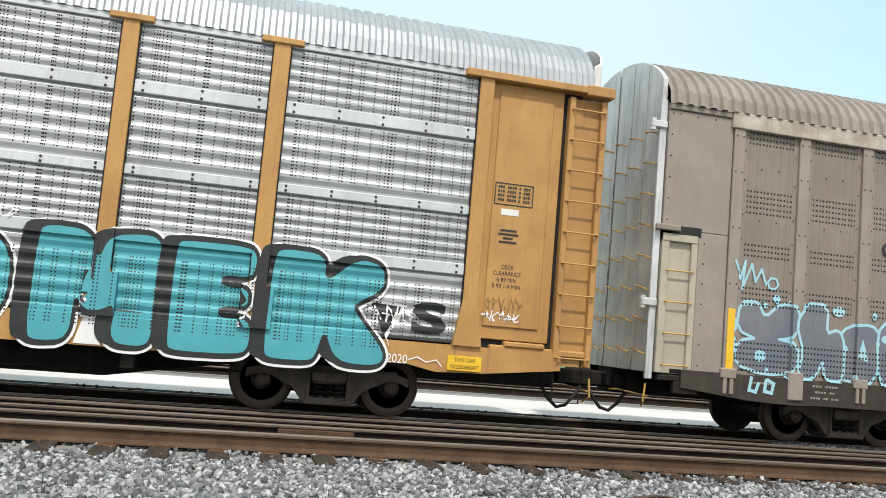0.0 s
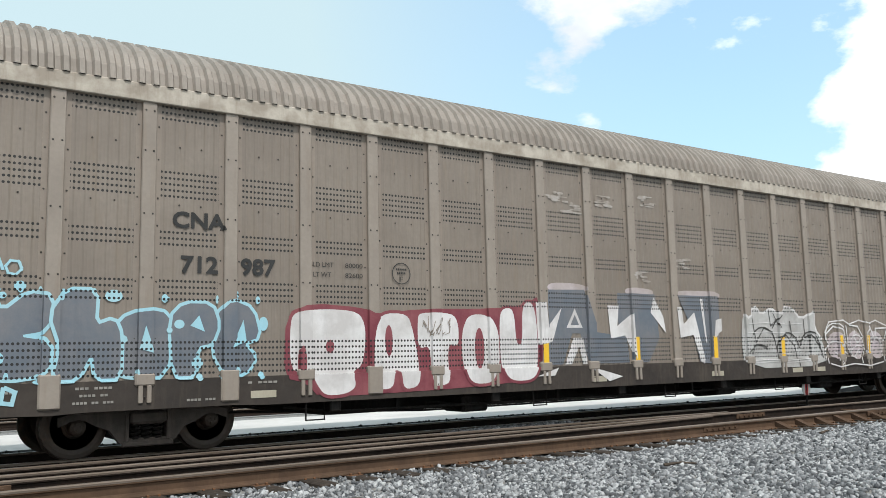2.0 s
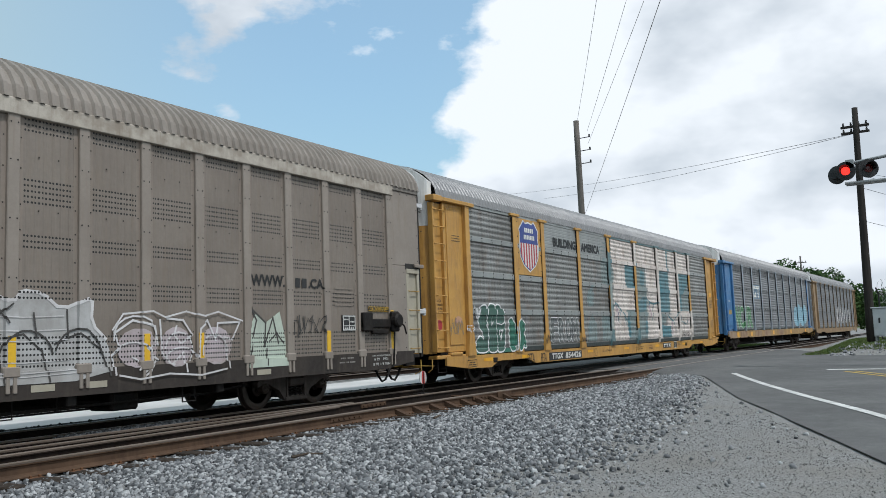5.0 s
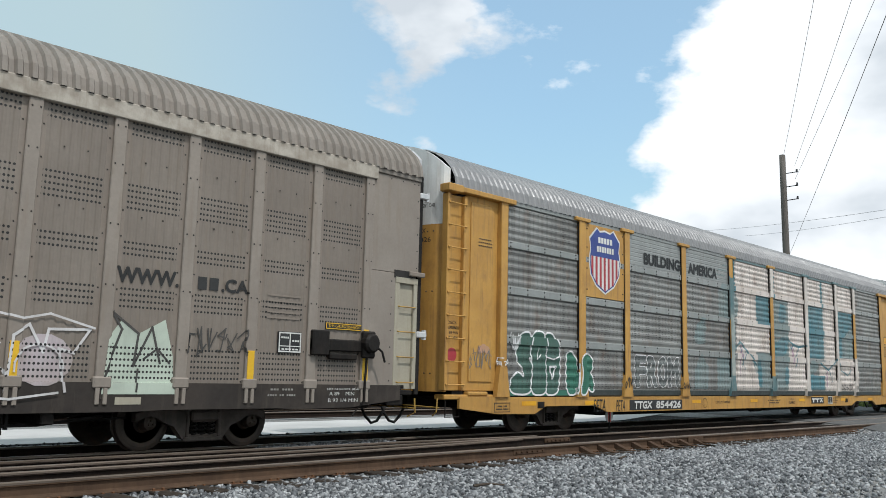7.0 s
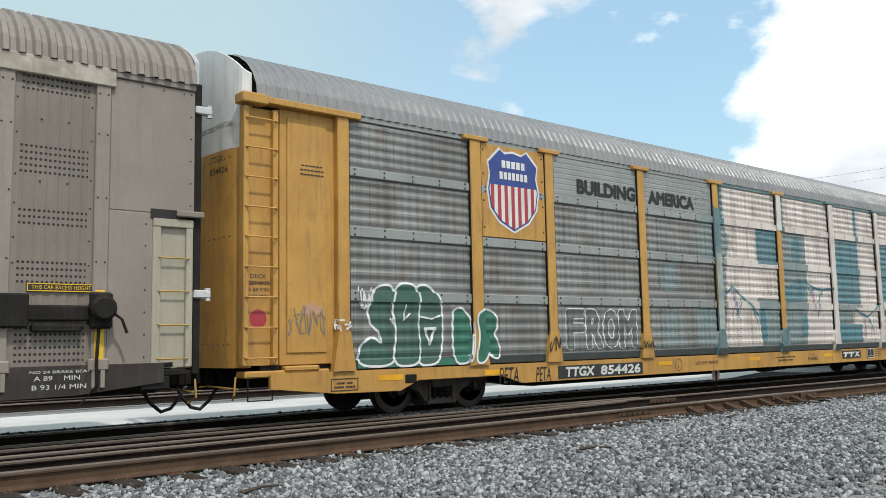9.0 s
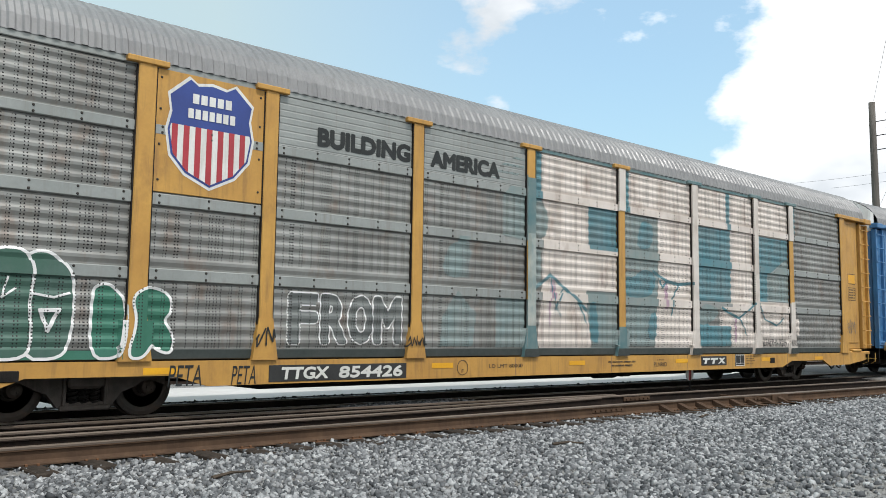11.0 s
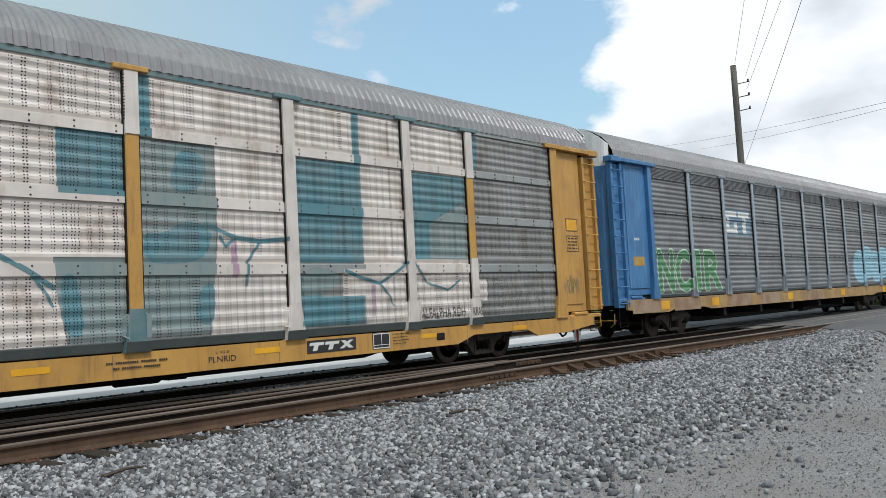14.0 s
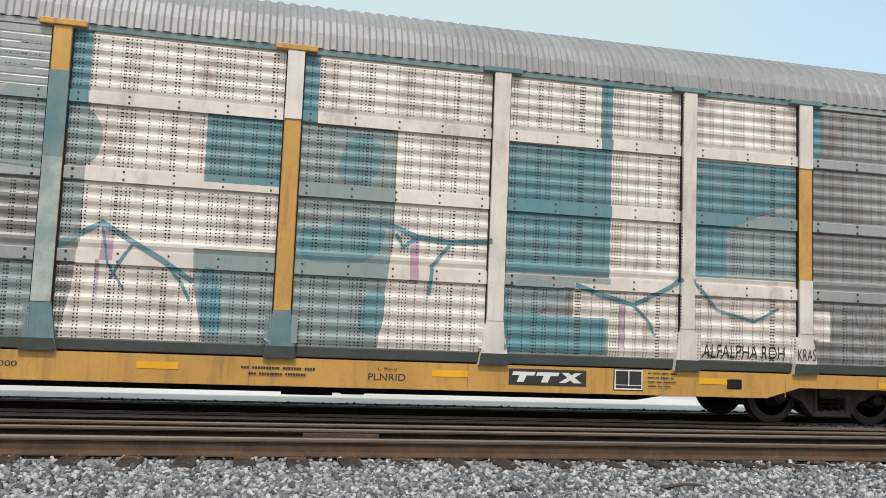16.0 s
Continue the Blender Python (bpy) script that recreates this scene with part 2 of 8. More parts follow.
TRUCK_STEEL = surface("dusty_truck_casting", (0.115, 0.096, 0.084), (0.068, 0.057, 0.05), 0.75, 0.15, 2.5, (0.15, 0.12, 0.10), 0.5, bump=0.2)
WHEEL_STEEL = surface("dull_wheel_steel", (0.05, 0.04, 0.034), (0.07, 0.05, 0.038), 0.6, 0.4, 3.0, rust=0.4)
BRASS_RUNG = surface("worn_yellow_rung", (0.50, 0.33, 0.07), (0.38, 0.22, 0.06), 0.5, 0.1, 4.0, rust=0.5)
BLACK_PAINT = surface("black_lettering", (0.018, 0.018, 0.018), (0.03, 0.03, 0.03), 0.6)
WHITE_LETTER = surface("white_lettering", (0.70, 0.70, 0.67), (0.6, 0.6, 0.57), 0.6)
DIM_LETTER = surface("rubbed_stencil_paint", (0.30, 0.285, 0.265), (0.2, 0.19, 0.175), 0.7, 0, 5.0)
BRIGHT_YELLOW = surface("reflective_yellow", (0.80, 0.50, 0.02), (0.72, 0.42, 0.02), 0.4)
ORANGE_PATCH = surface("reflective_orange", (0.78, 0.40, 0.012), (0.65, 0.31, 0.012), 0.45)
SHIELD_BLUE = surface("shield_blue", (0.035, 0.065, 0.27), (0.03, 0.05, 0.2), 0.5)
SHIELD_RED = surface("shield_red", (0.42, 0.04, 0.055), (0.34, 0.035, 0.045), 0.5)
RUBBER = surface("black_rubber", (0.022, 0.022, 0.022), (0.035, 0.032, 0.03), 0.7)
RIVET = surface("dark_bolt_head", (0.045, 0.042, 0.04), (0.07, 0.06, 0.05), 0.6, 0.4, 8.0)
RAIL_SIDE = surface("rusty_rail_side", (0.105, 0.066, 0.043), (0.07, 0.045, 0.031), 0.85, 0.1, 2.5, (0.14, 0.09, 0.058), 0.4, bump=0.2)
# darker brown for every rail but the nearest
RAIL_DARK = surface("dark_brown_rail_side", (0.028, 0.020, 0.016), (0.018, 0.014, 0.012), 0.85, 0.1, 2.5, (0.05, 0.033, 0.023), 0.4, bump=0.2)
SILL_TAUPE = surface("grimy_brown_sill", (0.052, 0.043, 0.037), (0.034, 0.029, 0.026), 0.7, 0, 1.5, (0.10, 0.082, 0.066), 0.4, bump=0.1)
RAIL_TOP = surface("worn_rail_head", (0.215, 0.172, 0.14), (0.135, 0.104, 0.08), 0.42, 0.4, 2.0, stretch=(0.2, 1, 1))
TIE_WOOD = surface("weathered_tie_wood", (0.055, 0.043, 0.035), (0.03, 0.025, 0.021), 0.9, 0, 3.0, (0.15, 0.125, 0.105), 0.4, bump=0.4, stretch=(3, 0.4, 3))
PLATE = surface("rusty_tie_plate", (0.17, 0.085, 0.045), (0.10, 0.058, 0.036), 0.85, 0.1, 8.0, bump=0.2)
ASPHALT = surface("worn_asphalt", (0.155, 0.155, 0.153), (0.115, 0.115, 0.115), 0.88, 0, 0.35, None, 0, bump=0.5, bump_scale=120, fine=0.45)
ROAD_WHITE = surface("worn_white_line", (0.68, 0.68, 0.66), (0.45, 0.45, 0.43), 0.7, 0, 4.0)
ROAD_YELLOW = surface("worn_yellow_line", (0.55, 0.38, 0.06), (0.35, 0.26, 0.08), 0.7, 0, 4.0)
PALE_YARD = surface("pale_dusty_yard", (0.62, 0.60, 0.585), (0.50, 0.485, 0.47), 0.95, 0, 0.3, None, 0, bump=0.3, bump_scale=25)
STONE = pieces("granite_ballast", (0.066, 0.07, 0.076), (0.213, 0.219, 0.228), (0.50, 0.508, 0.515))
GRAVEL = pieces("fine_yard_gravel", (0.15, 0.147, 0.142), (0.24, 0.237, 0.23), (0.36, 0.357, 0.35))
DARK_STONE = pieces("dirty_ballast", (0.009, 0.0075, 0.0068), (0.022, 0.018, 0.0155), (0.066, 0.055, 0.047))
# oily stones and cinder whose black also holds the train's shadow
SHADED_STONE = pieces("shaded_oily_ballast", (0.006, 0.0058, 0.0058), (0.011, 0.0105, 0.010), (0.024, 0.022, 0.021))
SHADED_CINDER = surface("shaded_oily_cinder", (0.007, 0.0068, 0.0068), (0.011, 0.0105, 0.01), 0.95, 0, 1.0, bump=0.4, bump_scale=30)
DARK_BED = surface("dark_track_bed", (0.026, 0.021, 0.018), (0.014, 0.012, 0.011), 0.95, 0, 1.5, bump=0.5, bump_scale=40)
WOOD_POLE = surface("grey_pole_wood", (0.17, 0.155, 0.14), (0.12, 0.108, 0.097), 0.9, 0, 3.0, bump=0.4, stretch=(4, 4, 0.3))
TARRED = surface("tarred_pole_wood", (0.030, 0.027, 0.025), (0.045, 0.04, 0.036), 0.85, 0, 3.0, bump=0.4, stretch=(4, 4, 0.3))
SIGNAL_GREY = surface("galvanised_mast", (0.36, 0.37, 0.37), (0.28, 0.29, 0.29), 0.5, 0.4, 4.0)
SIGNAL_BLACK = surface("matt_black_hood", (0.014, 0.014, 0.015), (0.022, 0.022, 0.022), 0.6)
CABINET = surface("aluminium_cabinet", (0.55, 0.57, 0.58), (0.47, 0.49, 0.5), 0.4, 0.4, 2.0)
CONTAINER = surface("grey_container_steel", (0.115, 0.115, 0.12), (0.085, 0.085, 0.09), 0.6, 0.1, 1.0, (0.1, 0.08, 0.07), 0.4)
RUST_WALL = surface("rusted_wagon_side", (0.06, 0.032, 0.024), (0.038, 0.022, 0.018), 0.85, 0.1, 1.2, (0.05, 0.03, 0.022), 0.5)
BARK = surface("bark", (0.10, 0.078, 0.06), (0.065, 0.052, 0.042), 0.9, 0, 4.0, bump=0.5)
LEAF = pieces("leaf_green", (0.028, 0.062, 0.018), (0.05, 0.105, 0.028), (0.085, 0.15, 0.04), 0.6, True, 3.0)
GRASS = pieces("grass_green", (0.055, 0.10, 0.025), (0.10, 0.155, 0.04), (0.19, 0.20, 0.075), 0.8, True, 3.0)
HOUSE_WALL = surface("pale_house_wall", (0.55, 0.52, 0.46), (0.48, 0.45, 0.4), 0.8, 0, 1.0)
HOUSE_ROOF = surface("brown_shingle_roof", (0.20, 0.15, 0.12), (0.15, 0.11, 0.09), 0.9, 0, 2.0)
GLASS_DARK = surface("dark_glass", (0.03, 0.035, 0.04), (0.04, 0.045, 0.05), 0.1)
WIRE = surface("cable_black", (0.03, 0.03, 0.032), (0.04, 0.04, 0.04), 0.6)
RAZOR = surface("razor_coil_steel", (0.48, 0.48, 0.47), (0.38, 0.38, 0.37), 0.4, 0.6, 4.0)


def ground_mix(name):
    """Compact grey gravel that turns to tan dust in patches, with a grassy far side."""
    m, nt, bsdf = nodes_of(name)
    x, y, z = object_xyz(nt)
    grey = blend(nt, noise_fac(nt, 38, 6, 0.36, 0.64, rough=0.75), (0.32, 0.318, 0.312), (0.10, 0.099, 0.096))
    speck = noise_fac(nt, 45, 3, 0.5, 0.62)
    grey = blend(nt, calc(nt, "MULTIPLY", speck, 0.55), grey, (0.36, 0.355, 0.345))
    dust = noise_fac(nt, 0.55, 6, 0.46, 0.62)
    col = blend(nt, calc(nt, "MULTIPLY", dust, 0.8), grey, (0.215, 0.205, 0.19))
    dark = noise_fac(nt, 30, 3, 0.63, 0.7)
    col = blend(nt, calc(nt, "MULTIPLY", dark, 0.5), col, (0.09, 0.085, 0.08))
    far = nt.nodes.new("ShaderNodeMapRange")
    far.inputs["From Min"].default_value, far.inputs["From Max"].default_value = 36.0, 44.0
    nt.links.new(calc(nt, "ADD", y, calc(nt, "MULTIPLY", noise_fac(nt, 0.2, 4, 0.3, 0.7), 8.0)), far.inputs["Value"])
    col = blend(nt, far.outputs["Result"], col, (0.10, 0.13, 0.05))
    nt.links.new(col, bsdf.inputs["Base Color"])
    bsdf.inputs["Roughness"].default_value = 0.95
    b = nt.nodes.new("ShaderNodeBump")
    b.inputs["Strength"].default_value, b.inputs["Distance"].default_value = 0.7, 0.03
    nt.links.new(noise_fac(nt, 28, 4, 0.25, 0.75), b.inputs["Height"])
    nt.links.new(b.outputs["Normal"], bsdf.inputs["Normal"])
    return m


GROUND = ground_mix("yard_gravel")


def paint(name, colour, holes, second=None, amount=0.25):
    return surface(name, colour, second or tuple(c * 0.82 for c in colour), 0.6, 0, 2.2, tuple(c * 0.6 for c in colour), amount, holes=holes, fine=0.15)


def glow(name, colour, strength):
    m, nt, bsdf = nodes_of(name)
    bsdf.inputs["Base Color"].default_value = (*colour, 1)
    bsdf.inputs["Emission Color"].default_value = (*colour, 1)
    bsdf.inputs["Emission Strength"].default_value = strength
    return m


RED_LAMP = glow("lit_red_lens", (1.0, 0.03, 0.02), 3.0)
RED_DARK = surface("unlit_red_lens", (0.10, 0.01, 0.01), (0.08, 0.01, 0.01), 0.2)
TARGET_RED = surface("target_red", (0.55, 0.035, 0.03), (0.45, 0.03, 0.03), 0.5)

# ---- mesh helpers ----


class Shape:
    """Collects corners and faces of one mesh."""

    def __init__(self):
        self.v, self.f = [], []

    def box(self, x0, x1, y0, y1, z0, z1):
        n = len(self.v)
        self.v += [(x, y, z) for x in (x0, x1) for y in (y0, y1) for z in (z0, z1)]
        self.f += [tuple(n + i for i in q) for q in ((0, 1, 3, 2), (4, 6, 7, 5), (0, 4, 5, 1), (2, 3, 7, 6), (0, 2, 6, 4), (1, 5, 7, 3))]
        return self

    def slab(self, x0, x1, y0, y1, z0, z1, c=0.012):
        """A box with all its edges chamfered by c."""
        c = min(c, (x1 - x0) / 2.5, (y1 - y0) / 2.5, (z1 - z0) / 2.5)
        bm = bmesh.new()
        pts = []
        for x, sx in ((x0, 1), (x1, -1)):
            for y, sy in ((y0, 1), (y1, -1)):
                for z, sz in ((z0, 1), (z1, -1)):
                    pts += [(x, y + sy * c, z + sz * c), (x + sx * c, y, z + sz * c), (x + sx * c, y + sy * c, z)]
        for p in pts:
            bm.verts.new(p)
        bmesh.ops.convex_hull(bm, input=bm.verts)
        return self.take(bm)

    def take(self, bm):
        bm.verts.index_update()
        n = len(self.v)
        self.v += [tuple(v.co) for v in bm.verts]
        self.f += [tuple(n + v.index for v in f.verts) for f in bm.faces]
        bm.free()
        return self

    def sweep(self, profile, a, b, axis="x", closed=True, caps=True):
        """Extrudes a list of (p, q) along an axis from a to b."""
        n, k = len(self.v), len(profile)
        for w in (a, b):
            for p, q in profile:
                self.v.append({"x": (w, p, q), "y": (p, w, q), "z": (p, q, w)}[axis])
        for i in range(k if closed else k - 1):
            j = (i + 1) % k
            self.f.append((n + i, n + j, n + k + j, n + k + i))
        if closed and caps:
            self.f += [tuple(n + i for i in reversed(range(k))), tuple(n + k + i for i in range(k))]
        return self

    def tube(self, pts, r, sides=6, caps=True, r_end=None):
        """A round bar along a list of points."""
        pts = [Vector(p) for p in pts]
        n0, rings = len(self.v), len(pts)
        for i, p in enumerate(pts):
            d = (pts[min(i + 1, rings - 1)] - pts[max(i - 1, 0)]).normalized()
            a = d.cross(Vector((0, 0, 1)) if abs(d.z) < 0.9 else Vector((1, 0, 0))).normalized()
            b = d.cross(a)
            rr = r if r_end is None else r + (r_end - r) * i / (rings - 1)
            for s in range(sides):
                w = 2 * math.pi * s / sides
                self.v.append(tuple(p + a * (rr * math.cos(w)) + b * (rr * math.sin(w))))
        for i in range(rings - 1):
            for s in range(sides):
                t = (s + 1) % sides
                self.f.append((n0 + i * sides + s, n0 + i * sides + t, n0 + (i + 1) * sides + t, n0 + (i + 1) * sides + s))
        if caps:
            self.f += [tuple(n0 + s for s in reversed(range(sides))), tuple(n0 + (rings - 1) * sides + s for s in range(sides))]
        return self

    def lathe(self, profile, origin=(0, 0, 0), axis="y", sides=28):
        """Turns (along, radius) pairs round an axis."""
        n, k = len(self.v), len(profile)
        o = Vector(origin)
        for s in range(sides):
            w = 2 * math.pi * s / sides
            c, d = math.cos(w), math.sin(w)
            for h, r in profile:
                p = {"y": (r * c, h, r * d), "x": (h, r * c, r * d), "z": (r * c, r * d, h)}[axis]
                self.v.append(tuple(o + Vector(p)))
        for s in range(sides):
            t = (s + 1) % sides
            for i in range(k - 1):
                self.f.append((n + s * k + i, n + s * k + i + 1, n + t * k + i + 1, n + t * k + i))
        self.f += [tuple(n + s * k for s in range(sides)), tuple(n + s * k + k - 1 for s in reversed(range(sides)))]
        return self

    def mesh(self, name, mat, smooth=False):
        me = bpy.data.meshes.new(name)
        me.from_pydata(self.v, [], self.f)
        me.update()
        bm = bmesh.new()
        bm.from_mesh(me)
        bmesh.ops.recalc_face_normals(bm, faces=bm.faces)
        bm.to_mesh(me)
        bm.free()
        if smooth:
            me.polygons.foreach_set("use_smooth", [True] * len(me.polygons))
        me.materials.append(mat)
        return me


def part(name, shape, mat, parent=None, label="", smooth=False):
    """One mesh object under a thing or part. shape: a Shape, a bmesh or a finished mesh."""
    if isinstance(shape, Shape):
        me = shape.mesh(name, mat, smooth)
    elif isinstance(shape, bpy.types.Mesh):
        me = shape
    else:
        me = bpy.data.meshes.new(name)
        shape.to_mesh(me)
        shape.free()
        me.materials.append(mat)
    ob = new(name, me)
    if parent:
        ob.parent = parent
    if label:
        tagged(ob, label)
    if name in ("bolt", "bolt_row", "tag", "mural_branch", "stencil_line", "graffiti_line", "paint_speckle", "graffiti_letter", "graffiti_outline", "paint_line", "chalk_smudge"):
        tagged(ob, "", "", "", "stuff")
    return ob


def empty(name, x=0, y=0, z=0):
    ob = new(name)
    ob.location = (x, y, z)
    ob.empty_display_size = 0.2
    return ob


def lettering(text, size, offset=0.0, shear=0.0, spacing=1.0):
    """A bmesh of flat lettering in the built-in font, lower left at the origin, in x and y."""
    cu = bpy.data.curves.new("lettering", "FONT")
    cu.body, cu.size, cu.offset, cu.shear, cu.space_character, cu.resolution_u = text, size, offset, shear, spacing, 3
    ob = bpy.data.objects.new("lettering", cu)
    scene.collection.objects.link(ob)
    bpy.context.view_layer.update()
    me = bpy.data.meshes.new_from_object(ob.evaluated_get(bpy.context.evaluated_depsgraph_get()))
    bpy.data.objects.remove(ob)
    bpy.data.curves.remove(cu)
    bm = bmesh.new()
    bm.from_mesh(me)
    bpy.data.meshes.remove(me)
    return bm


def fit_box(bm, x0, x1, z0, z1, lean=0.0):
    """Scales flat lettering into an upright rectangle; lean in metres of x per metre of z."""
    xs, ys = [v.co.x for v in bm.verts], [v.co.y for v in bm.verts]
    ax, bx, ay, by = min(xs), max(xs), min(ys), max(ys)
    for v in bm.verts:
        p, q = (v.co.x - ax) / (bx - ax), (v.co.y - ay) / (by - ay)
        z = z0 + q * (z1 - z0)
        v.co = (x0 + p * (x1 - x0) + lean * (z - z0), 0, z)
    return bm


def flat_poly(polys):
    """A bmesh of flat polygons given as lists of (x, z)."""
    bm = bmesh.new()
    for i, poly in enumerate(polys):
        bm.faces.new([bm.verts.new((x, 0.0003 * i, z)) for x, z in poly]).normal_update()
    bmesh.ops.triangulate(bm, faces=[f for f in bm.faces if len(f.verts) > 4])
    return bm


def edged(bm, d):
    """Fattens flat upright shapes by d: a band of short strokes and round joints along their rim."""
    rim = [(e.verts[0].co.copy(), e.verts[1].co.copy()) for e in bm.edges if len(e.link_faces) == 1]
    step = 0.0026 / (2 * len(rim) + 1)
    for i, (a, b) in enumerate(rim):
        n = Vector((b.z - a.z, 0, a.x - b.x))
        long = n.length > 0.4 * d
        if n.length < 1e-6 or d <= 0:
            continue
        n *= d / n.length
        y = 0.0003 + step * 2 * i
        if long:
            bm.faces.new([bm.verts.new((p.x, y, p.z)) for p in (a - n, b - n, b + n, a + n)])
        bm.faces.new([bm.verts.new((a.x + d * math.cos(k * math.pi / 5), y + step, a.z + d * math.sin(k * math.pi / 5))) for k in range(10)])
    return bm


def rect(x0, x1, z0, z1):
    return [(x0, z0), (x1, z0), (x1, z1), (x0, z1)]


def stroke(pts, w):
    """Quads along a hand-drawn line, w wide, as polygons of (x, z)."""
    out = []
    for i in range(len(pts) - 1):
        (ax, az), (bx, bz) = pts[i], pts[i + 1]
        d = math.hypot(bx - ax, bz - az) or 1e-6
        nx, nz = -(bz - az) / d * w / 2, (bx - ax) / d * w / 2
        ex, ez = (bx - ax) / d * w / 2, (bz - az) / d * w / 2
        out.append([(ax - nx - ex, az - nz - ez), (bx - nx + ex, bz - nz + ez), (bx + nx + ex, bz + nz + ez), (ax + nx - ex, az + nz - ez)])
    return out


def bars(text, x0, x1, z0, z1):
    """Unreadable or withheld writing: one plain bar for each character."""
    n = len(text)
    w = (x1 - x0) / n
    return [rect(x0 + i * w + w * 0.12, x0 + (i + 1) * w - w * 0.12, z0, z1) for i, ch in enumerate(text) if ch != " "]


def scrawl(seed, x0, x1, z0, z1, w, letters=6):
    """A quick unreadable tag of looping lines."""
    rnd = random.Random(seed)
    out = []
    for i in range(letters):
        ax = x0 + (x1 - x0) * i / letters
        bx = x0 + (x1 - x0) * (i + 0.9) / letters
        pts = [(rnd.uniform(ax, bx), rnd.uniform(z0, z1)) for _ in range(4)]
        pts = [(ax, rnd.uniform(z0, z1))] + pts + [(bx, rnd.uniform(z0, z1))]
        out += stroke(pts, w)
    return out


def apart(bm):
    """The separate islands of a flat bmesh, each as a bmesh of its own."""
    left, out = set(bm.faces), []
    while left:
        seed = left.pop()
        island, todo = {seed}, [seed]
        while todo:
            for e in todo.pop().edges:
                for g in e.link_faces:
                    if g not in island:
                        island.add(g)
                        todo.append(g)
        left -= island
        one, index = bmesh.new(), {}
        for g in island:
            for v in g.verts:
                if v not in index:
                    index[v] = one.verts.new(v.co)
            one.faces.new([index[v] for v in g.verts])
        out.append(one)
    bm.free()
    return out


class Side:
    """The uneven near side of a car: lays flat paint on it, folded over ribs and posts."""

    def __init__(self, breaks, depth, posts=(), post_y=-1.66, low=0.0, foot=0.0):
        self.foot = foot
        self.breaks, self.depth, self.posts, self.post_y, self.low = breaks, depth, posts, post_y, low

    def y(self, x, z):
        for a, b in self.posts:
            if a - 0.002 <= x <= b + 0.002 and z > self.low:
                return self.post_y
            if a - 0.1 <= x <= b + 0.1 and self.low < z < self.foot:
                return self.post_y
        return self.depth(z)

    def lay(self, name, bm, mat, parent, lift=0.004, label=""):
        zs, xs = [v.co.z for v in bm.verts], [v.co.x for v in bm.verts]
        z0, z1, x0, x1 = min(zs), max(zs), min(xs), max(xs)
        cuts = [((0, 0, z), (0, 0, 1)) for z in list(self.breaks) + ([self.foot - 0.002, self.foot + 0.002] if self.foot else []) if z0 < z < z1]
        for a, b in self.posts:
            for e in (a - 0.105, a - 0.1, a - 0.006, a - 0.001, b + 0.001, b + 0.006, b + 0.1, b + 0.105)[2 * (not self.foot):8 - 2 * (not self.foot)]:
                if x0 < e < x1:
                    cuts.append(((e, 0, 0), (1, 0, 0)))
        bmesh.ops.triangulate(bm, faces=[f for f in bm.faces if len(f.verts) > 10])
        for co, no in cuts:
            bmesh.ops.bisect_plane(bm, geom=bm.verts[:] + bm.edges[:] + bm.faces[:], plane_co=co, plane_no=no, dist=1e-5)
        for v in bm.verts:
            v.co.y = self.y(v.co.x, v.co.z) - lift - v.co.y
        bmesh.ops.recalc_face_normals(bm, faces=bm.faces)
        if name not in ("lettering", "mural_patch", "rust_patch", "reflector_patch", "paint_patch", "emblem_lettering", "overspray", "paint_flare", "graffiti_fill", "mural_drip"):
            return part(name, bm, mat, parent, label)
        # letters and patches that stand apart become parts of their own
        left, ob = set(bm.faces), None
        while left:
            seed = left.pop()
            island, todo = {seed}, [seed]
            while todo:
                for e in todo.pop().edges:
                    for g in e.link_faces:
                        if g not in island:
                            island.add(g)
                            todo.append(g)
            left -= island
            s, index = Shape(), {}
            for g in island:
                for v in g.verts:
                    if v not in index:
                        index[v] = len(s.v)
                        s.v.append(tuple(v.co))
                s.f.append(tuple(index[v] for v in g.verts))
            me = bpy.data.meshes.new(name)
            me.from_pydata(s.v, [], s.f)
            me.materials.append(mat)
            ob = part(name, me, mat, parent, label)
        bm.free()
        return ob


# ---- parts shared by the cars ----


def roof_profile(y0, z0, h, n=9):
    """The near half and the far half of an arched roof as (y, z)."""
    return [(-y0 * math.cos(math.pi * i / (2 * n)), z0 + h * math.sin(math.pi * i / (2 * n))) for i in range(n)] + \
           [(y0 * math.sin(math.pi * i / (2 * n)), z0 + h * math.cos(math.pi * i / (2 * n))) for i in range(n + 1)]


def ribbed_roof(name, u0, u1, z0, h, pitch, depth, mat, parent, y0=1.6, label=""):
    """An arched sheet roof whose ribs run across the car."""
    arc = roof_profile(y0, z0, h, 7)
    mid = z0 - 0.4
    xs, offs = [], []
    n = round((u1 - u0) / pitch)
    p = (u1 - u0) / n
    for i in range(n):
        a = u0 + i * p
        xs += [a, a + p * 0.34, a + p * 0.5, a + p * 0.84]
        offs += [0, 0, depth, depth]
    xs.append(u1)
    offs.append(0)
    s = Shape()
    k = len(arc)
    for x, o in zip(xs, offs):
        for y, z in arc:
            d = Vector((y, z - mid)).normalized()
            s.v.append((x, y + d.x * o, z + d.y * o))
    for i in range(len(xs) - 1):
        for j in range(k - 1):
            s.f.append((i * k + j, i * k + j + 1, (i + 1) * k + j + 1, (i + 1) * k + j))
    return part(name, s, mat, parent, label)


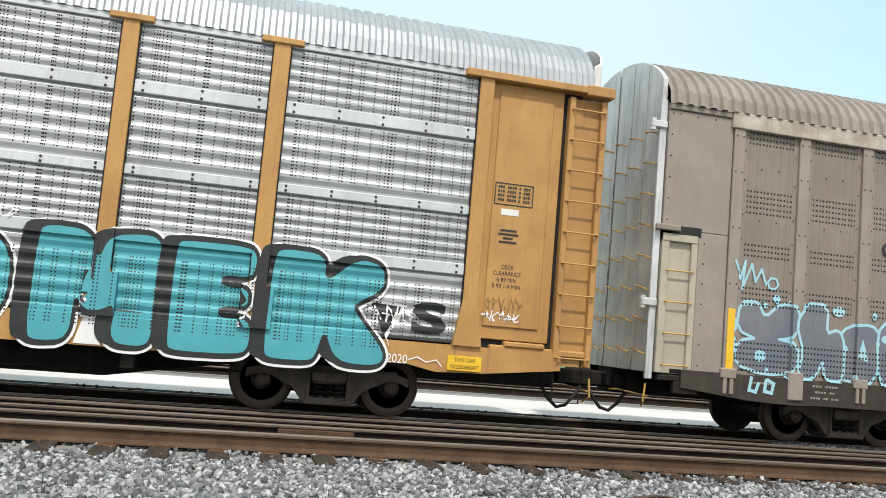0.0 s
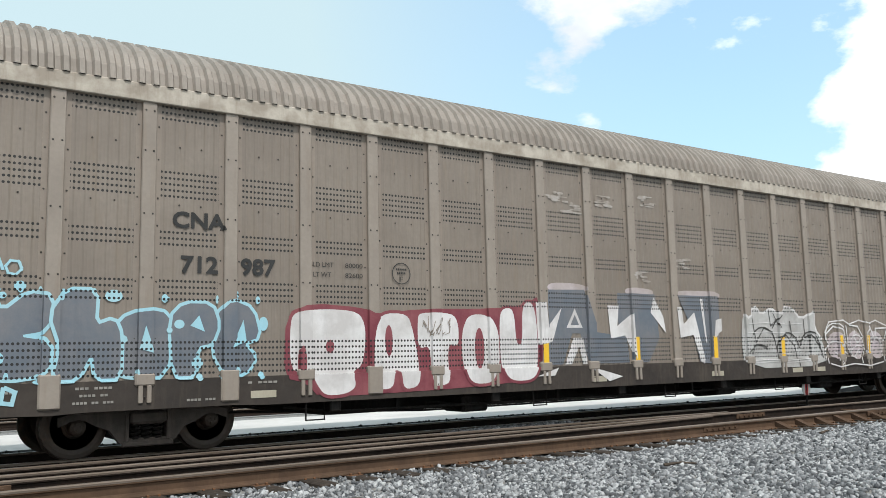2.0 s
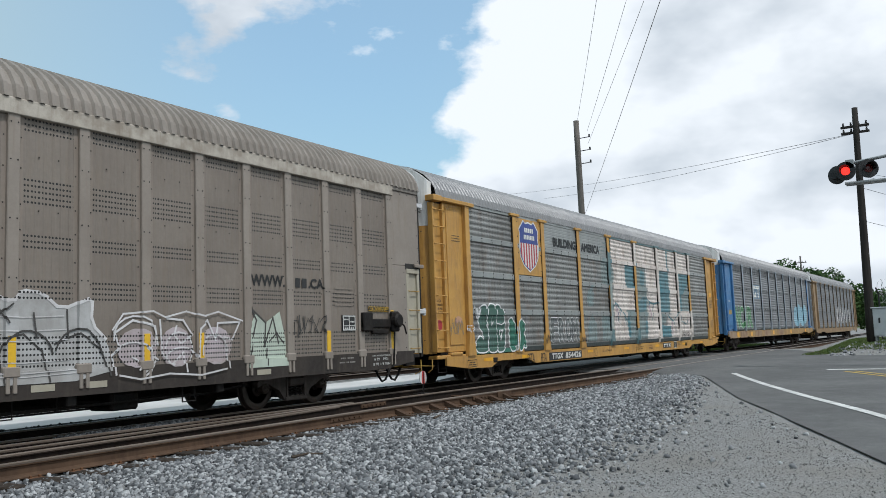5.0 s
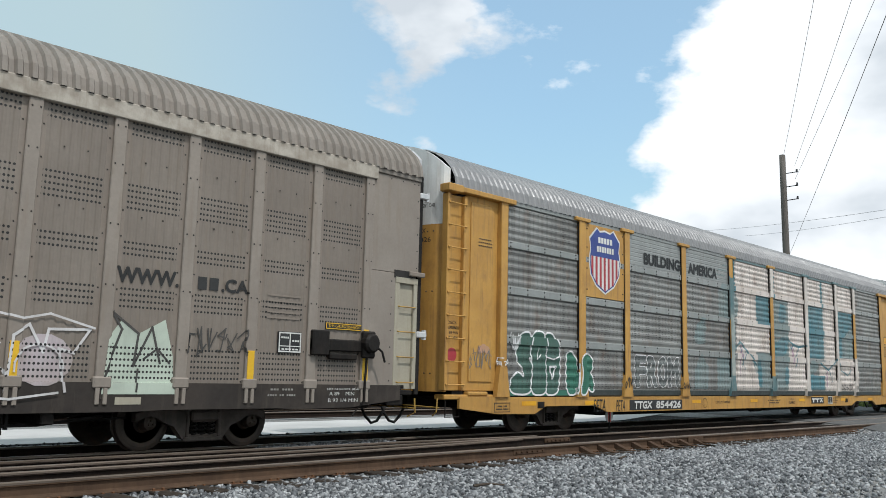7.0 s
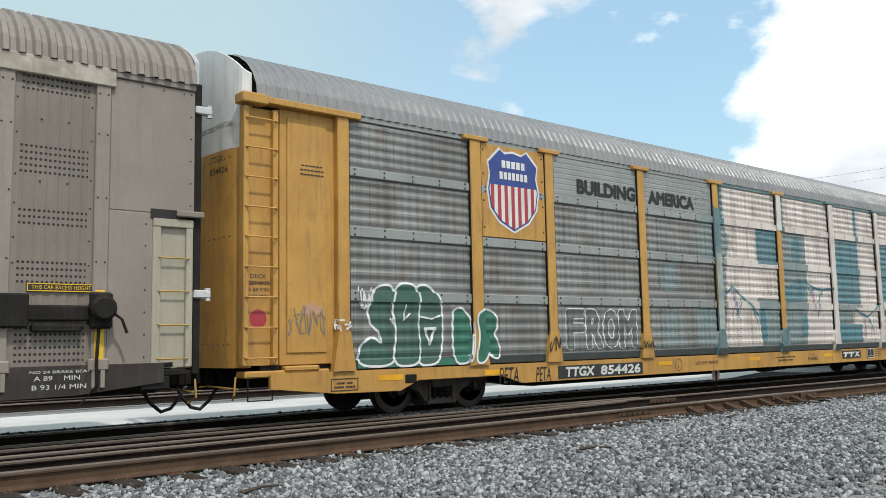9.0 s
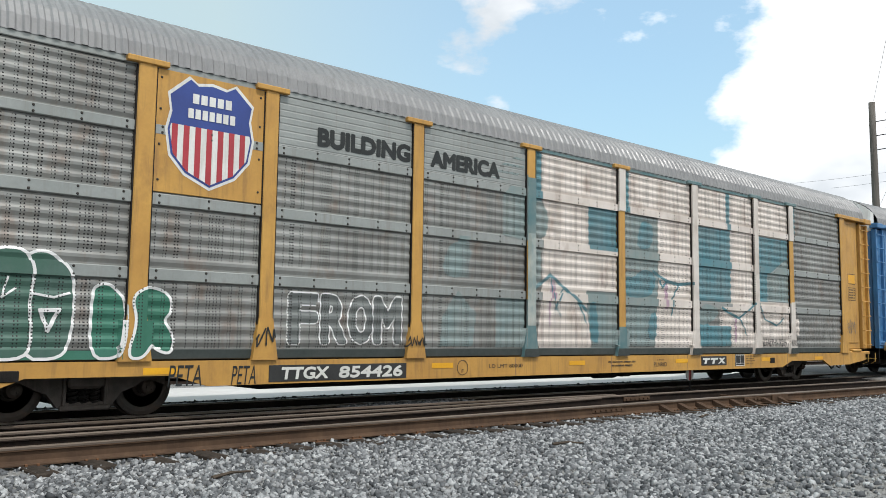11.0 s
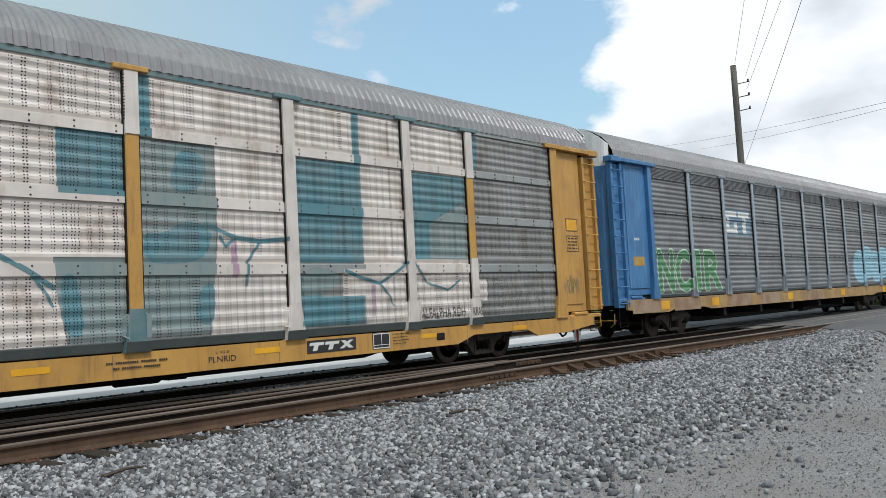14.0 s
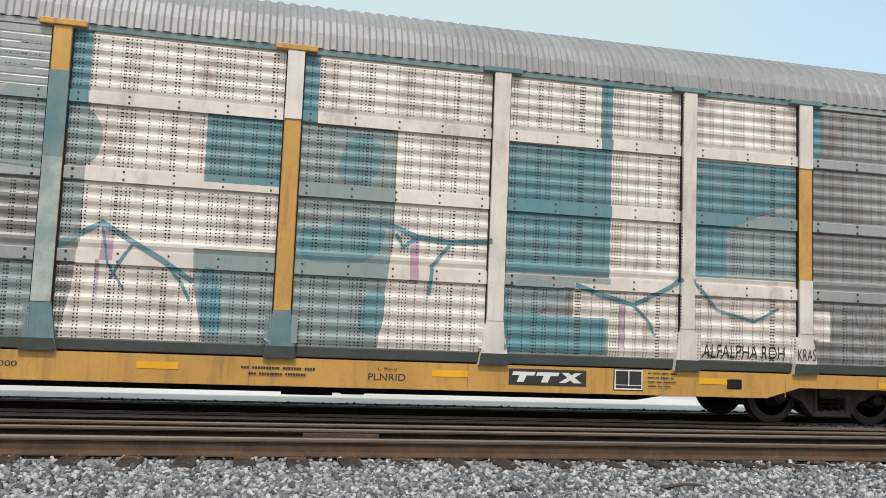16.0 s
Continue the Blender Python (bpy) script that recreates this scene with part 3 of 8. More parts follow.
def coil_spring(s, x, y, z0, z1, r):
    turns, n = 4, 40
    pts = [(x + r * math.cos(2 * math.pi * turns * i / n), y + r * math.sin(2 * math.pi * turns * i / n), z0 + (z1 - z0) * i / n) for i in range(n + 1)]
    s.tube(pts, 0.017, 5)


R_WHEEL = 0.42
WHEELSETS = []
BITS = {}


def wheelset_mesh():
    """Two wheels on their axle, with end caps, about the axle's middle."""
    if "wheel" not in BITS:
        rim = [(-0.065, 0.30), (-0.07, 0.36), (-0.065, 0.405), (-0.06, R_WHEEL), (0.03, R_WHEEL + 0.004), (0.045, R_WHEEL + 0.026), (0.068, R_WHEEL + 0.02), (0.07, 0.36), (0.062, 0.32)]
        disc = [(0.062, 0.32), (0.03, 0.26), (0.02, 0.16), (0.085, 0.125), (0.085, 0.08), (-0.1, 0.08), (-0.1, 0.125), (-0.045, 0.17), (-0.03, 0.27), (-0.065, 0.30)]
        wheel = Shape().lathe(rim + disc, (0, 0, 0), "y", 40)
        BITS["wheel"] = wheel.mesh("wheel", WHEEL_STEEL, True)
        BITS["axle"] = Shape().lathe([(-1.02, 0.0), (-1.02, 0.07), (-0.6, 0.085), (0.6, 0.085), (1.02, 0.07), (1.02, 0.0)], sides=14).mesh("axle", WHEEL_STEEL, True)
        cap = Shape().lathe([(-1.075, 0.0), (-1.075, 0.06), (-1.05, 0.10), (-0.97, 0.115), (-0.90, 0.115), (-0.90, 0.0)], sides=20)
        for i in range(3):
            w = 2 * math.pi * i / 3
            cap.lathe([(-1.10, 0.0), (-1.10, 0.016), (-1.07, 0.018), (-1.07, 0.0)], (0.04 * math.cos(w), 0, 0.04 * math.sin(w)), "y", 6)
        BITS["cap"] = cap.mesh("bearing_cap", TRUCK_STEEL)
    return BITS


def side_frame_mesh():
    """The cast truss side of a truck, at y = 0, x from its middle."""
    if "side" not in BITS:
        s = Shape()
        top = [(-1.12, 0.56), (-1.12, 0.44), (-0.98, 0.50), (-0.80, 0.50), (-0.66, 0.42), (-0.50, 0.36), (-0.36, 0.18), (-0.26, 0.14), (0.26, 0.14), (0.36, 0.18), (0.50, 0.36),
               (0.66, 0.42), (0.80, 0.50), (0.98, 0.50), (1.12, 0.44), (1.12, 0.56), (0.92, 0.62), (0.55, 0.66), (-0.55, 0.66), (-0.92, 0.62)]
        hole = [(-0.25, 0.24), (0.25, 0.24), (0.25, 0.56), (-0.25, 0.56)]
        bm = bmesh.new()
        outer = [bm.verts.new((x, -0.07, z)) for x, z in top]
        inner = [bm.verts.new((x, -0.07, z)) for x, z in hole]
        edges = [bm.edges.new((r[i], r[(i + 1) % len(r)])) for r in (outer, inner) for i in range(len(r))]
        bmesh.ops.triangle_fill(bm, use_beauty=True, use_dissolve=False, edges=edges)
        geo = bmesh.ops.extrude_face_region(bm, geom=bm.faces[:])
        for v in geo["geom"]:
            if isinstance(v, bmesh.types.BMVert):
                v.co.y += 0.14
        s.take(bm)
        # raised ribs along the arms and round the spring opening
        s.slab(-0.30, -0.25, -0.10, -0.06, 0.20, 0.62, 0.01)
        s.slab(0.25, 0.30, -0.10, -0.06, 0.20, 0.62, 0.01)
        s.slab(-0.34, 0.34, -0.11, -0.06, 0.13, 0.20, 0.015)
        s.slab(-0.95, 0.95, -0.095, -0.06, 0.60, 0.645, 0.012)
        BITS["side"] = s.mesh("side_frame", TRUCK_STEEL)
        sp = Shape()
        for x in (-0.15, 0.0, 0.15):
            coil_spring(sp, x, -0.02, 0.20, 0.44, 0.062)
        BITS["spring"] = sp.mesh("spring_nest", DARK_STEEL)
        b = Shape().slab(-0.22, 0.22, -1.10, 1.10, 0.42, 0.60, 0.03)
        b.slab(-0.24, 0.24, -1.12, -0.98, 0.44, 0.58, 0.02)
        b.lathe([(0.58, 0.0), (0.58, 0.2), (0.74, 0.2), (0.74, 0.0)], (0, 0, 0), "z", 16)
        for x in (-0.46, 0.46):
            b.slab(x - 0.06, x + 0.06, -0.8, 0.8, 0.36, 0.44, 0.02)
        BITS["bolster"] = b.mesh("truck", TRUCK_STEEL)
    return BITS


def truck(car, u):
    """A two-axle truck under a car at u: bolster > side frames, springs, wheels on axles."""
    wheelset_mesh(), side_frame_mesh()
    t = part("truck", BITS["bolster"], TRUCK_STEEL, car, "dusty cast steel truck with coil springs")
    t.location = (u, 0, 0)
    for sgn in (-1, 1):
        f = part("side_frame", BITS["side"], TRUCK_STEEL, t)
        f.location, f.rotation_euler = (0, 0.98 * sgn, 0), (0, 0, 0 if sgn < 0 else math.pi)
        g = part("spring_nest", BITS["spring"], DARK_STEEL, t)
        g.location, g.rotation_euler = (0, 0.98 * sgn, 0), (0, 0, 0 if sgn < 0 else math.pi)
    part("spring_plank", Shape().slab(-0.34, 0.34, -0.9, 0.9, 0.2, 0.58, 0.03), DARK_STEEL, t)
    for dx in (-0.89, 0.89):
        w = Shape()
        # the two wheels, axle and caps of a set roll together
        for me, y, flip in ((BITS["wheel"], -0.76, 1), (BITS["wheel"], 0.76, -1), (BITS["axle"], 0, 1), (BITS["cap"], 0, 1), (BITS["cap"], 0, -1)):
            n = len(w.v)
            w.v += [(v.co.x, y + flip * v.co.y, v.co.z) for v in me.vertices]
            w.f += [tuple(n + i for i in p.vertices) for p in me.polygons]
        if "set" not in BITS:
            BITS["set"] = w.mesh("wheelset", WHEEL_STEEL, False)
        ob = part("wheelset", BITS["set"], WHEEL_STEEL, t, "dark steel wheels on one axle")
        ob.location = (dx, 0, R_WHEEL)
        WHEELSETS.append((ob, dx))
    return t


def coupler(car, u, sgn):
    """Draft gear and knuckle at a car's end; sgn -1 for the low end."""
    s = Shape()
    a, b = sorted((u, u + sgn * 0.36))
    s.slab(a, b, -0.13, 0.13, 0.62, 0.86, 0.03)
    k0, k1 = sorted((u + sgn * 0.30, u + sgn * 0.52))
    s.slab(k0, k1, -0.2, 0.14, 0.60, 0.90, 0.05)
    s.slab(*sorted((u - sgn * 0.5, u)), -0.3, 0.3, 0.55, 0.95, 0.03)
    s.box(*sorted((u + sgn * 0.05, u + sgn * 0.12)), -0.34, 0.34, 0.66, 0.84)
    part("coupler", s, DARK_STEEL, car, "grimy knuckle coupler")
    h = Shape()
    h.tube([(u + sgn * x, -0.32, 0.62 - 0.36 * math.sin(math.pi * min(1, (x + 0.25) / 0.68))) for x in (-0.25, -0.1, 0.05, 0.2, 0.32, 0.43)], 0.028, 8)
    part("air_hose", h, RUBBER, car, "hanging black rubber air hose", True)
    c = Shape()
    c.tube([(u + sgn * 0.02, -1.52, 0.6), (u + sgn * 0.02, -0.5, 0.62), (u + sgn * 0.06, -0.32, 0.6)], 0.014, 6)
    c.tube([(u + sgn * 0.05, -1.5, 0.78), (u + sgn * 0.07, -1.5, 0.52), (u + sgn * 0.02, -1.35, 0.44)], 0.016, 6)
    part("cut_lever", c, BRASS_RUNG, car, "bent yellow uncoupling lever")


def rivets(spots, r=0.017, y=-1.62, mat=None):
    """Low six-sided bolt heads on the near side at (x, z)."""
    s = Shape()
    for x, z in spots:
        n = len(s.v)
        for i in range(6):
            w = math.pi * i / 3
            s.v.append((x + r * math.cos(w), y, z + r * math.sin(w)))
        for i in range(6):
            w = math.pi * i / 3
            s.v.append((x + r * 0.6 * math.cos(w), y - r * 0.7, z + r * 0.6 * math.sin(w)))
        s.f += [(n + i, n + (i + 1) % 6, n + 6 + (i + 1) % 6, n + 6 + i) for i in range(6)]
        s.f.append(tuple(n + 6 + i for i in range(6)))
    return s


def side_ladder(car, u0, u1, z0, z1, y, n, mat, rung_mat, depth=0.16):
    """A ladder post at a car's corner: two stiles, a back plate and rungs."""
    ladder = part("ladder", Shape().slab(u0, u0 + 0.09, y, y + depth, z0, z1, 0.012).slab(u1 - 0.09, u1, y, y + depth, z0, z1, 0.012).box(u0 + 0.08, u1 - 0.08, y + depth - 0.065, y + depth - 0.04, z0, z1), mat, car)
    me = None
    for i in range(n):
        z = z0 + 0.12 + i * (z1 - z0 - 0.3) / (n - 1)
        if me is None:
            s = Shape().tube([(u0 + 0.03, y + 0.01, 0), (u0 + 0.06, y - 0.045, -0.01), (u1 - 0.06, y - 0.045, -0.01), (u1 - 0.03, y + 0.01, 0)], 0.013, 6)
            for x in (u0 + 0.045, u1 - 0.045):
                s.lathe([(y - 0.02, 0.0), (y - 0.02, 0.022), (y + 0.005, 0.03), (y + 0.005, 0)], (x, 0, 0), "y", 8)
            me = s.mesh("rung", rung_mat)
        r = part("rung", me, rung_mat, ladder)
        r.location = (0, 0, z)
    return ladder

# ---- the train ----
TRACK_Y = 13.1


def track_y(x):
    """The middle of the train's track, which bends slightly beyond the crossing."""
    return TRACK_Y - 0.5 * smooth(34, 56, x) - 0.013 * max(0.0, x - 54)


def car_pose(x, length):
    """A car with its low end at x on the track."""
    a, b = track_y(x + 3.9), track_y(x + length - 3.9)
    turn = math.atan2(b - a, length - 7.8)
    return pose(x, a - 3.9 * math.tan(turn), 0, 0, 0, math.degrees(turn))


def screen_side(z0, z1, strips, ribs=5, posts=(), low=0.0):
    """Profile of a ribbed screen side: fields of level ribs between flat strips."""
    pts, edges = [], [z0]
    for a, b in strips:
        edges += [a, b]
    edges.append(z1)
    fields = [(edges[i], edges[i + 1]) for i in range(0, len(edges), 2)]
    for a, b in fields:
        p = (b - a) / ribs
        for i in range(ribs):
            z = a + i * p
            pts += [(z + 0.001, -1.577), (z + p * 0.16, -1.578), (z + p * 0.34, -1.589), (z + p * 0.50, -1.599), (z + p * 0.74, -1.599), (z + p * 0.92, -1.580)]
        pts.append((b - 0.001, -1.577))
    pts.sort()

    def depth(z):
        for a, b in strips:
            if a - 0.002 <= z <= b + 0.002:
                return -1.632
        if z <= low:
            return -1.63
        if z <= pts[0][0] + 2e-4:
            return -1.602
        for (za, ya), (zb, yb) in zip(pts, pts[1:]):
            if za <= z <= zb:
                return ya + (yb - ya) * (z - za) / max(1e-6, zb - za)
        return -1.60
    breaks = [p[0] for p in pts] + [e for s in strips for e in (s[0] - 0.003, s[1] + 0.003)]
    return Side(breaks + [low - 0.002, low + 0.002], depth, posts, -1.672, low, low + 0.55), fields, pts


def end_doors(car, u, sgn, z0, mat, top_mat, split=4.15, name="end_door"):
    """Two bowed leaves across a car's end, under the arch of the roof."""
    bow = [(0.16, -1.49), (0.10, -1.465), (0.06, -1.44), (0.03, -1.38), (0.0, -1.30), (-0.03, -1.18), (-0.05, -1.05), (-0.065, -0.88), (-0.08, -0.7), (-0.09, -0.5), (-0.095, -0.27), (-0.10, -0.03)]
    for side in (1, -1):
        for lo, hi, m, nm in ((z0, split, mat, name), (split + 0.003, None, top_mat, "upper_panel")):
            s = Shape()
            for off in (0.0, 0.035):
                for du, y in bow:
                    top = hi or 4.95 + 1.0 * math.sqrt(max(0.0, 1 - (y / 1.62) ** 2)) + 0.005
                    for z in (lo, top):
                        s.v.append((u - sgn * (du + off), y * side, z))
            k = len(bow)
            for o in (0, 2 * k):
                for i in range(k - 1):
                    s.f.append((o + 2 * i, o + 2 * i + 1, o + 2 * i + 3, o + 2 * i + 2))
            for i in range(k - 1):
                for e in (0, 1):
                    s.f.append((2 * i + e, 2 * i + 2 + e, 2 * k + 2 * i + 2 + e, 2 * k + 2 * i + e))
            for i in (0, k - 1):
                s.f.append((2 * i, 2 * i + 1, 2 * k + 2 * i + 1, 2 * k + 2 * i))
            part(nm, s, m, car, "bowed steel end door" if m is mat else "white upper end door")
    seam = Shape().box(*sorted((u - sgn * 0.05, u + sgn * 0.085)), -0.025, 0.025, z0, 5.75)
    part("door_seam", seam, DARK_STEEL, car)
    # low seam across the leaves and rows of bolts
    s = Shape()
    for y in [-1.3 + 0.16 * i for i in range(17)]:
        for z in (1.25, 2.85, 4.05):
            s.lathe([(0, 0), (0, 0.018), (0.012, 0.012), (0.012, 0)] if sgn > 0 else [(0, 0), (0, 0.018), (-0.012, 0.012), (-0.012, 0)],
                    (u + sgn * (0.055 + 0.04 * (1 - abs(y) / 1.5)), y, z), "x", 6)
    part("bolt_row", s, RIVET, car)


def sill_outline(length, z_top, z_low, z_arch, t0, t1):
    """The side sill's outline: deep between the trucks, raised over them."""
    pts = [(0.45, z_low + 0.14), (1.6, z_low + 0.02), (t0 - 1.35, z_low), (t0 - 0.95, z_arch), (t0 + 0.95, z_arch), (t0 + 1.5, z_low)]
    pts += [(length - t1 - 1.5, z_low), (length - t1 - 0.95, z_arch), (length - t1 + 0.95, z_arch), (length - t1 + 1.35, z_low), (length - 1.6, z_low + 0.02), (length - 0.45, z_low + 0.14)]
    return pts + [(length - 0.45, z_top), (0.45, z_top)]


def underframe(car, length, t0, t1, sill, mat, low=0.28):
    """Side sill, centre sill, cross bearers, trucks, couplers and brake gear."""
    z_low, z_top, z_arch = sill
    for y0, y1 in ((-1.625, -1.56), (1.56, 1.625)):
        part("side_sill", Shape().sweep(sill_outline(length, z_top, z_low, z_arch, t0, t1), y0, y1, "y"), mat, car)
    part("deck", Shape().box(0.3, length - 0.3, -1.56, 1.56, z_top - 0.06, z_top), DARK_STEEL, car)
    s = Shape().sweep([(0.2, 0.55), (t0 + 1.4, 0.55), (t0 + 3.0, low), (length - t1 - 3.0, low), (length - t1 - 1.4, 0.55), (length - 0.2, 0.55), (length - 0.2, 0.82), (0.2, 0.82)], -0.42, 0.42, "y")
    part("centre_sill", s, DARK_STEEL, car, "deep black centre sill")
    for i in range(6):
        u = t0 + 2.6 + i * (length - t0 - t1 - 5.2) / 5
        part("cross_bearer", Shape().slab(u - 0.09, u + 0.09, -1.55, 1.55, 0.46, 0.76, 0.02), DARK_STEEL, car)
    for u in (t0, length - t1):
        truck(car, u)
    coupler(car, 0.0, -1)
    coupler(car, length, 1)
    rod = Shape()
    rod.tube([(t0 + 1.2, -0.9, 0.5), (t0 + 4.5, -0.95, 0.36), (length - t1 - 4.5, -0.95, 0.36), (length - t1 - 1.2, -0.9, 0.5)], 0.018, 6)
    part("brake_rod", rod, DARK_STEEL, car)
    b = Shape().lathe([(-0.35, 0), (-0.35, 0.15), (0.35, 0.15), (0.35, 0)], (length * 0.56, -0.8, 0.42), "x", 16).slab(length * 0.56 + 0.45, length * 0.56 + 0.8, -0.95, -0.7, 0.3, 0.5, 0.02)
    part("brake_cylinder", b, DARK_STEEL, car)


def rack_car(name, x0, length, posts, z_bot, strips, sill, t0, t1, mats, roof, label, pitch=0.18, ribs=5, foot=True):
    """A tri-level car carrier with ribbed screen sides between posts."""
    paint_mat, screen, strip_mat = mats
    car = tagged(empty(name, x0, TRACK_Y, 0), label, "rail car", "cars of the train")
    side, fields, pts = screen_side(z_bot, 4.86, strips, ribs, posts, sill[1])
    underframe(car, length, t0, t1, sill, paint_mat)
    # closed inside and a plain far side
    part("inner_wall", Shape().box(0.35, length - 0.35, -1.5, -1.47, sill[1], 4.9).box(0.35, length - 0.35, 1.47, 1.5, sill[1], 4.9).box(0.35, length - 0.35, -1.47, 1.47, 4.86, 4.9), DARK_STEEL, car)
    far = Shape()
    far.sweep([(-y, z) for z, y in pts], posts[0][0], posts[-1][1], "x", False)
    part("far_screen", far, screen, car)
    for a, b in posts:
        part("far_post", Shape().box(a, b, 1.5, 1.66, sill[1], 4.88), paint_mat, car)
    # near side: bays of screens and strips
    for (pa, a), (b, pb) in zip(posts, posts[1:]):
        for lo, hi in fields:
            prof = [(y, z) for z, y in pts if lo - 1e-6 <= z <= hi + 1e-6]
            part("side_screen", Shape().sweep(prof, a - 0.01, b + 0.01, "x", False), screen, car)
        for lo, hi in strips:
            st = part("strip", Shape().slab(a - 0.005, b + 0.005, -1.628, -1.545, lo, hi, 0.012), strip_mat, car)
            n = max(2, round((b - a) / 0.75))
            part("bolt", rivets([(a + 0.12 + (b - a - 0.24) * i / n, z) for i in range(n + 1) for z in (lo + 0.035, hi - 0.035)], 0.021, -1.628), RIVET, st)
        for e in (a + 0.002, b - 0.018):
            part("seam", Shape().box(e, e + 0.016, -1.641, -1.6, z_bot, 4.86), DARK_STEEL, car)
        part("bottom_rail", Shape().slab(a - 0.005, b + 0.005, -1.60, -1.54, sill[1] + 0.02, z_bot, 0.01), DARK_RAIL, car)
    for i, (a, b) in enumerate(posts):
        p = part("post", Shape().slab(a, b, -1.66, -1.5, z_bot - 0.05, 4.90, 0.012), paint_mat, car)
        part("post_foot", Shape().sweep([(a - 0.10, sill[1]), (b + 0.10, sill[1]), (b + 0.07, sill[1] + 0.18), (b + 0.003, sill[1] + 0.62), (a - 0.003, sill[1] + 0.62), (a - 0.07, sill[1] + 0.18)], -1.668, -1.55, "y"), paint_mat, p)
        if 0 < i < len(posts) - 1:
            part("post_cap", Shape().slab(a - 0.17, b + 0.17, -1.69, -1.54, 4.88, 4.965, 0.012), paint_mat, p)
    part("eave", Shape().slab(posts[0][0] - 0.1, posts[-1][1] + 0.1, -1.612, -1.5, 4.865, 4.96, 0.01), strip_mat, car)
    ribbed_roof("roof", 0.22, length - 0.22, 4.95, 1.01, pitch, 0.022, roof, car, 1.62)
    # ends: ladder, flat door panel, header
    for sgn, u in ((1, 0.0), (-1, length)):
        pa, pb = posts[0] if sgn > 0 else posts[-1]
        la, lb = sorted((u, u + sgn * 0.58))
        da, db = sorted((u + sgn * 0.64, pa if sgn > 0 else pb))
        side_ladder(car, la, lb, 0.93, 4.80, -1.63, 9, paint_mat, paint_mat)
        part("corner_panel", Shape().slab(da, db, -1.545, -1.49, sill[1] + 0.12, 4.86, 0.012).slab(da + 0.12, db - 0.16, -1.57, -1.54, sill[1] + 0.3, 4.74, 0.01), paint_mat, car, "flat painted corner door panel")
        ha, hb = sorted((u - sgn * 0.06, (pb + 0.22) if sgn > 0 else (pa - 0.22)))
        part("header", Shape().slab(ha, hb, -1.70, -1.46, 4.86, 4.965, 0.012).slab(*sorted((u - sgn * 0.07, u + sgn * 0.36)), -1.72, -1.45, 4.83, 4.985, 0.015), paint_mat, car)
        # a black strip stands in for the shade between ladder and panel
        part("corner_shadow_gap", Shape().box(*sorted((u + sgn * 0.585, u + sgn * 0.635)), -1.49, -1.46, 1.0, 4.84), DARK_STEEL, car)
        part("end_step", Shape().slab(*sorted((u + sgn * 0.05, u + sgn * 1.5)), -1.6, -1.3, sill[1] - 0.05, sill[1] + 0.05, 0.02).slab(*sorted((u + sgn * 0.7, u + sgn * 1.3)), -1.63, -1.45, sill[1] + 0.03, sill[1] + 0.11, 0.02), paint_mat, car)
        part("stirrup", Shape().tube([(u + sgn * 0.12, -1.55, sill[1]), (u + sgn * 0.12, -1.55, 0.42), (u + sgn * 0.52, -1.55, 0.42), (u + sgn * 0.52, -1.55, sill[1])], 0.014, 6), DARK_STEEL, car)
    return car, side


LENGTH = 28.15
STRIPS = ((1.90, 2.07), (2.94, 3.11), (3.93, 4.08))
POSTS = [(1.63, 1.85), (4.49, 4.75), (6.47, 6.70), (9.40, 9.63), (12.30, 12.53), (15.22, 15.44), (18.09, 18.32), (20.99, 21.20), (22.92, 23.14), (26.12, 26.40)]

# first car: ochre posts, bright galvanised screens, covered by a large teal piece
OPOSTS = [(1.63, 1.85), (4.9, 5.12), (6.8, 7.02), (9.7, 9.92), (12.6, 12.82), (15.5, 15.72), (18.4, 18.62), (21.42, 21.63), (23.33, 23.55), (26.20, 26.41)]
OX = 5.07 - LENGTH
car_a, side_a = rack_car("autorack_car", OX, LENGTH, OPOSTS, 1.17, ((2.06, 2.22), (2.90, 3.03), (3.96, 4.13)), (0.72, 1.10, 0.80), 3.6, 3.6, (OCHRE, GALV, GALV_STRIP), SILVER_ROOF,
                         "ochre three-level car carrier with bright galvanised screens and teal graffiti", 0.18)
end_doors(car_a, 0.0, -1, 1.0, OCHRE, WHITE_PAINT)
end_doors(car_a, LENGTH, 1, 1.0, OCHRE, WHITE_PAINT)

# third car: yellow with a shield and a faded mural
CX = 34.92
car_c, side_c = rack_car("autorack_car", CX, LENGTH, POSTS, 0.96, STRIPS, (0.44, 0.80, 0.60), 4.2, 4.25, (YELLOW, GREY_SCREEN, GREY_STRIP), GREY_ROOF,
                         "yellow three-level car carrier with grey screens and a faded mural")
end_doors(car_c, 0.0, -1, 0.9, YELLOW, WHITE_PAINT, 4.2)
end_doors(car_c, LENGTH, 1, 0.9, YELLOW, WHITE_PAINT, 4.2)

# fourth and fifth cars
DX = 63.99
DPOSTS = [(1.95, 2.15)] + [(1.95 + 2.43 * i, 2.13 + 2.43 * i) for i in range(1, 10)] + [(26.05, 26.25)]
car_d, side_d = rack_car("autorack_car", DX, LENGTH, DPOSTS, 1.22, ((2.38, 2.41), (3.55, 3.58), (4.55, 4.58)), (0.72, 1.12, 0.80), 4.1, 4.1, (BLUE, DULL_SCREEN, DULL_SCREEN), GREY_ROOF,
                         "blue three-level car carrier with dull grey slatted sides", 0.125, 7, False)
end_doors(car_d, 0.0, -1, 1.0, BLUE, WHITE_PAINT, 4.75)
end_doors(car_d, LENGTH, 1, 1.0, BLUE, WHITE_PAINT, 4.75)
EX = 93.04
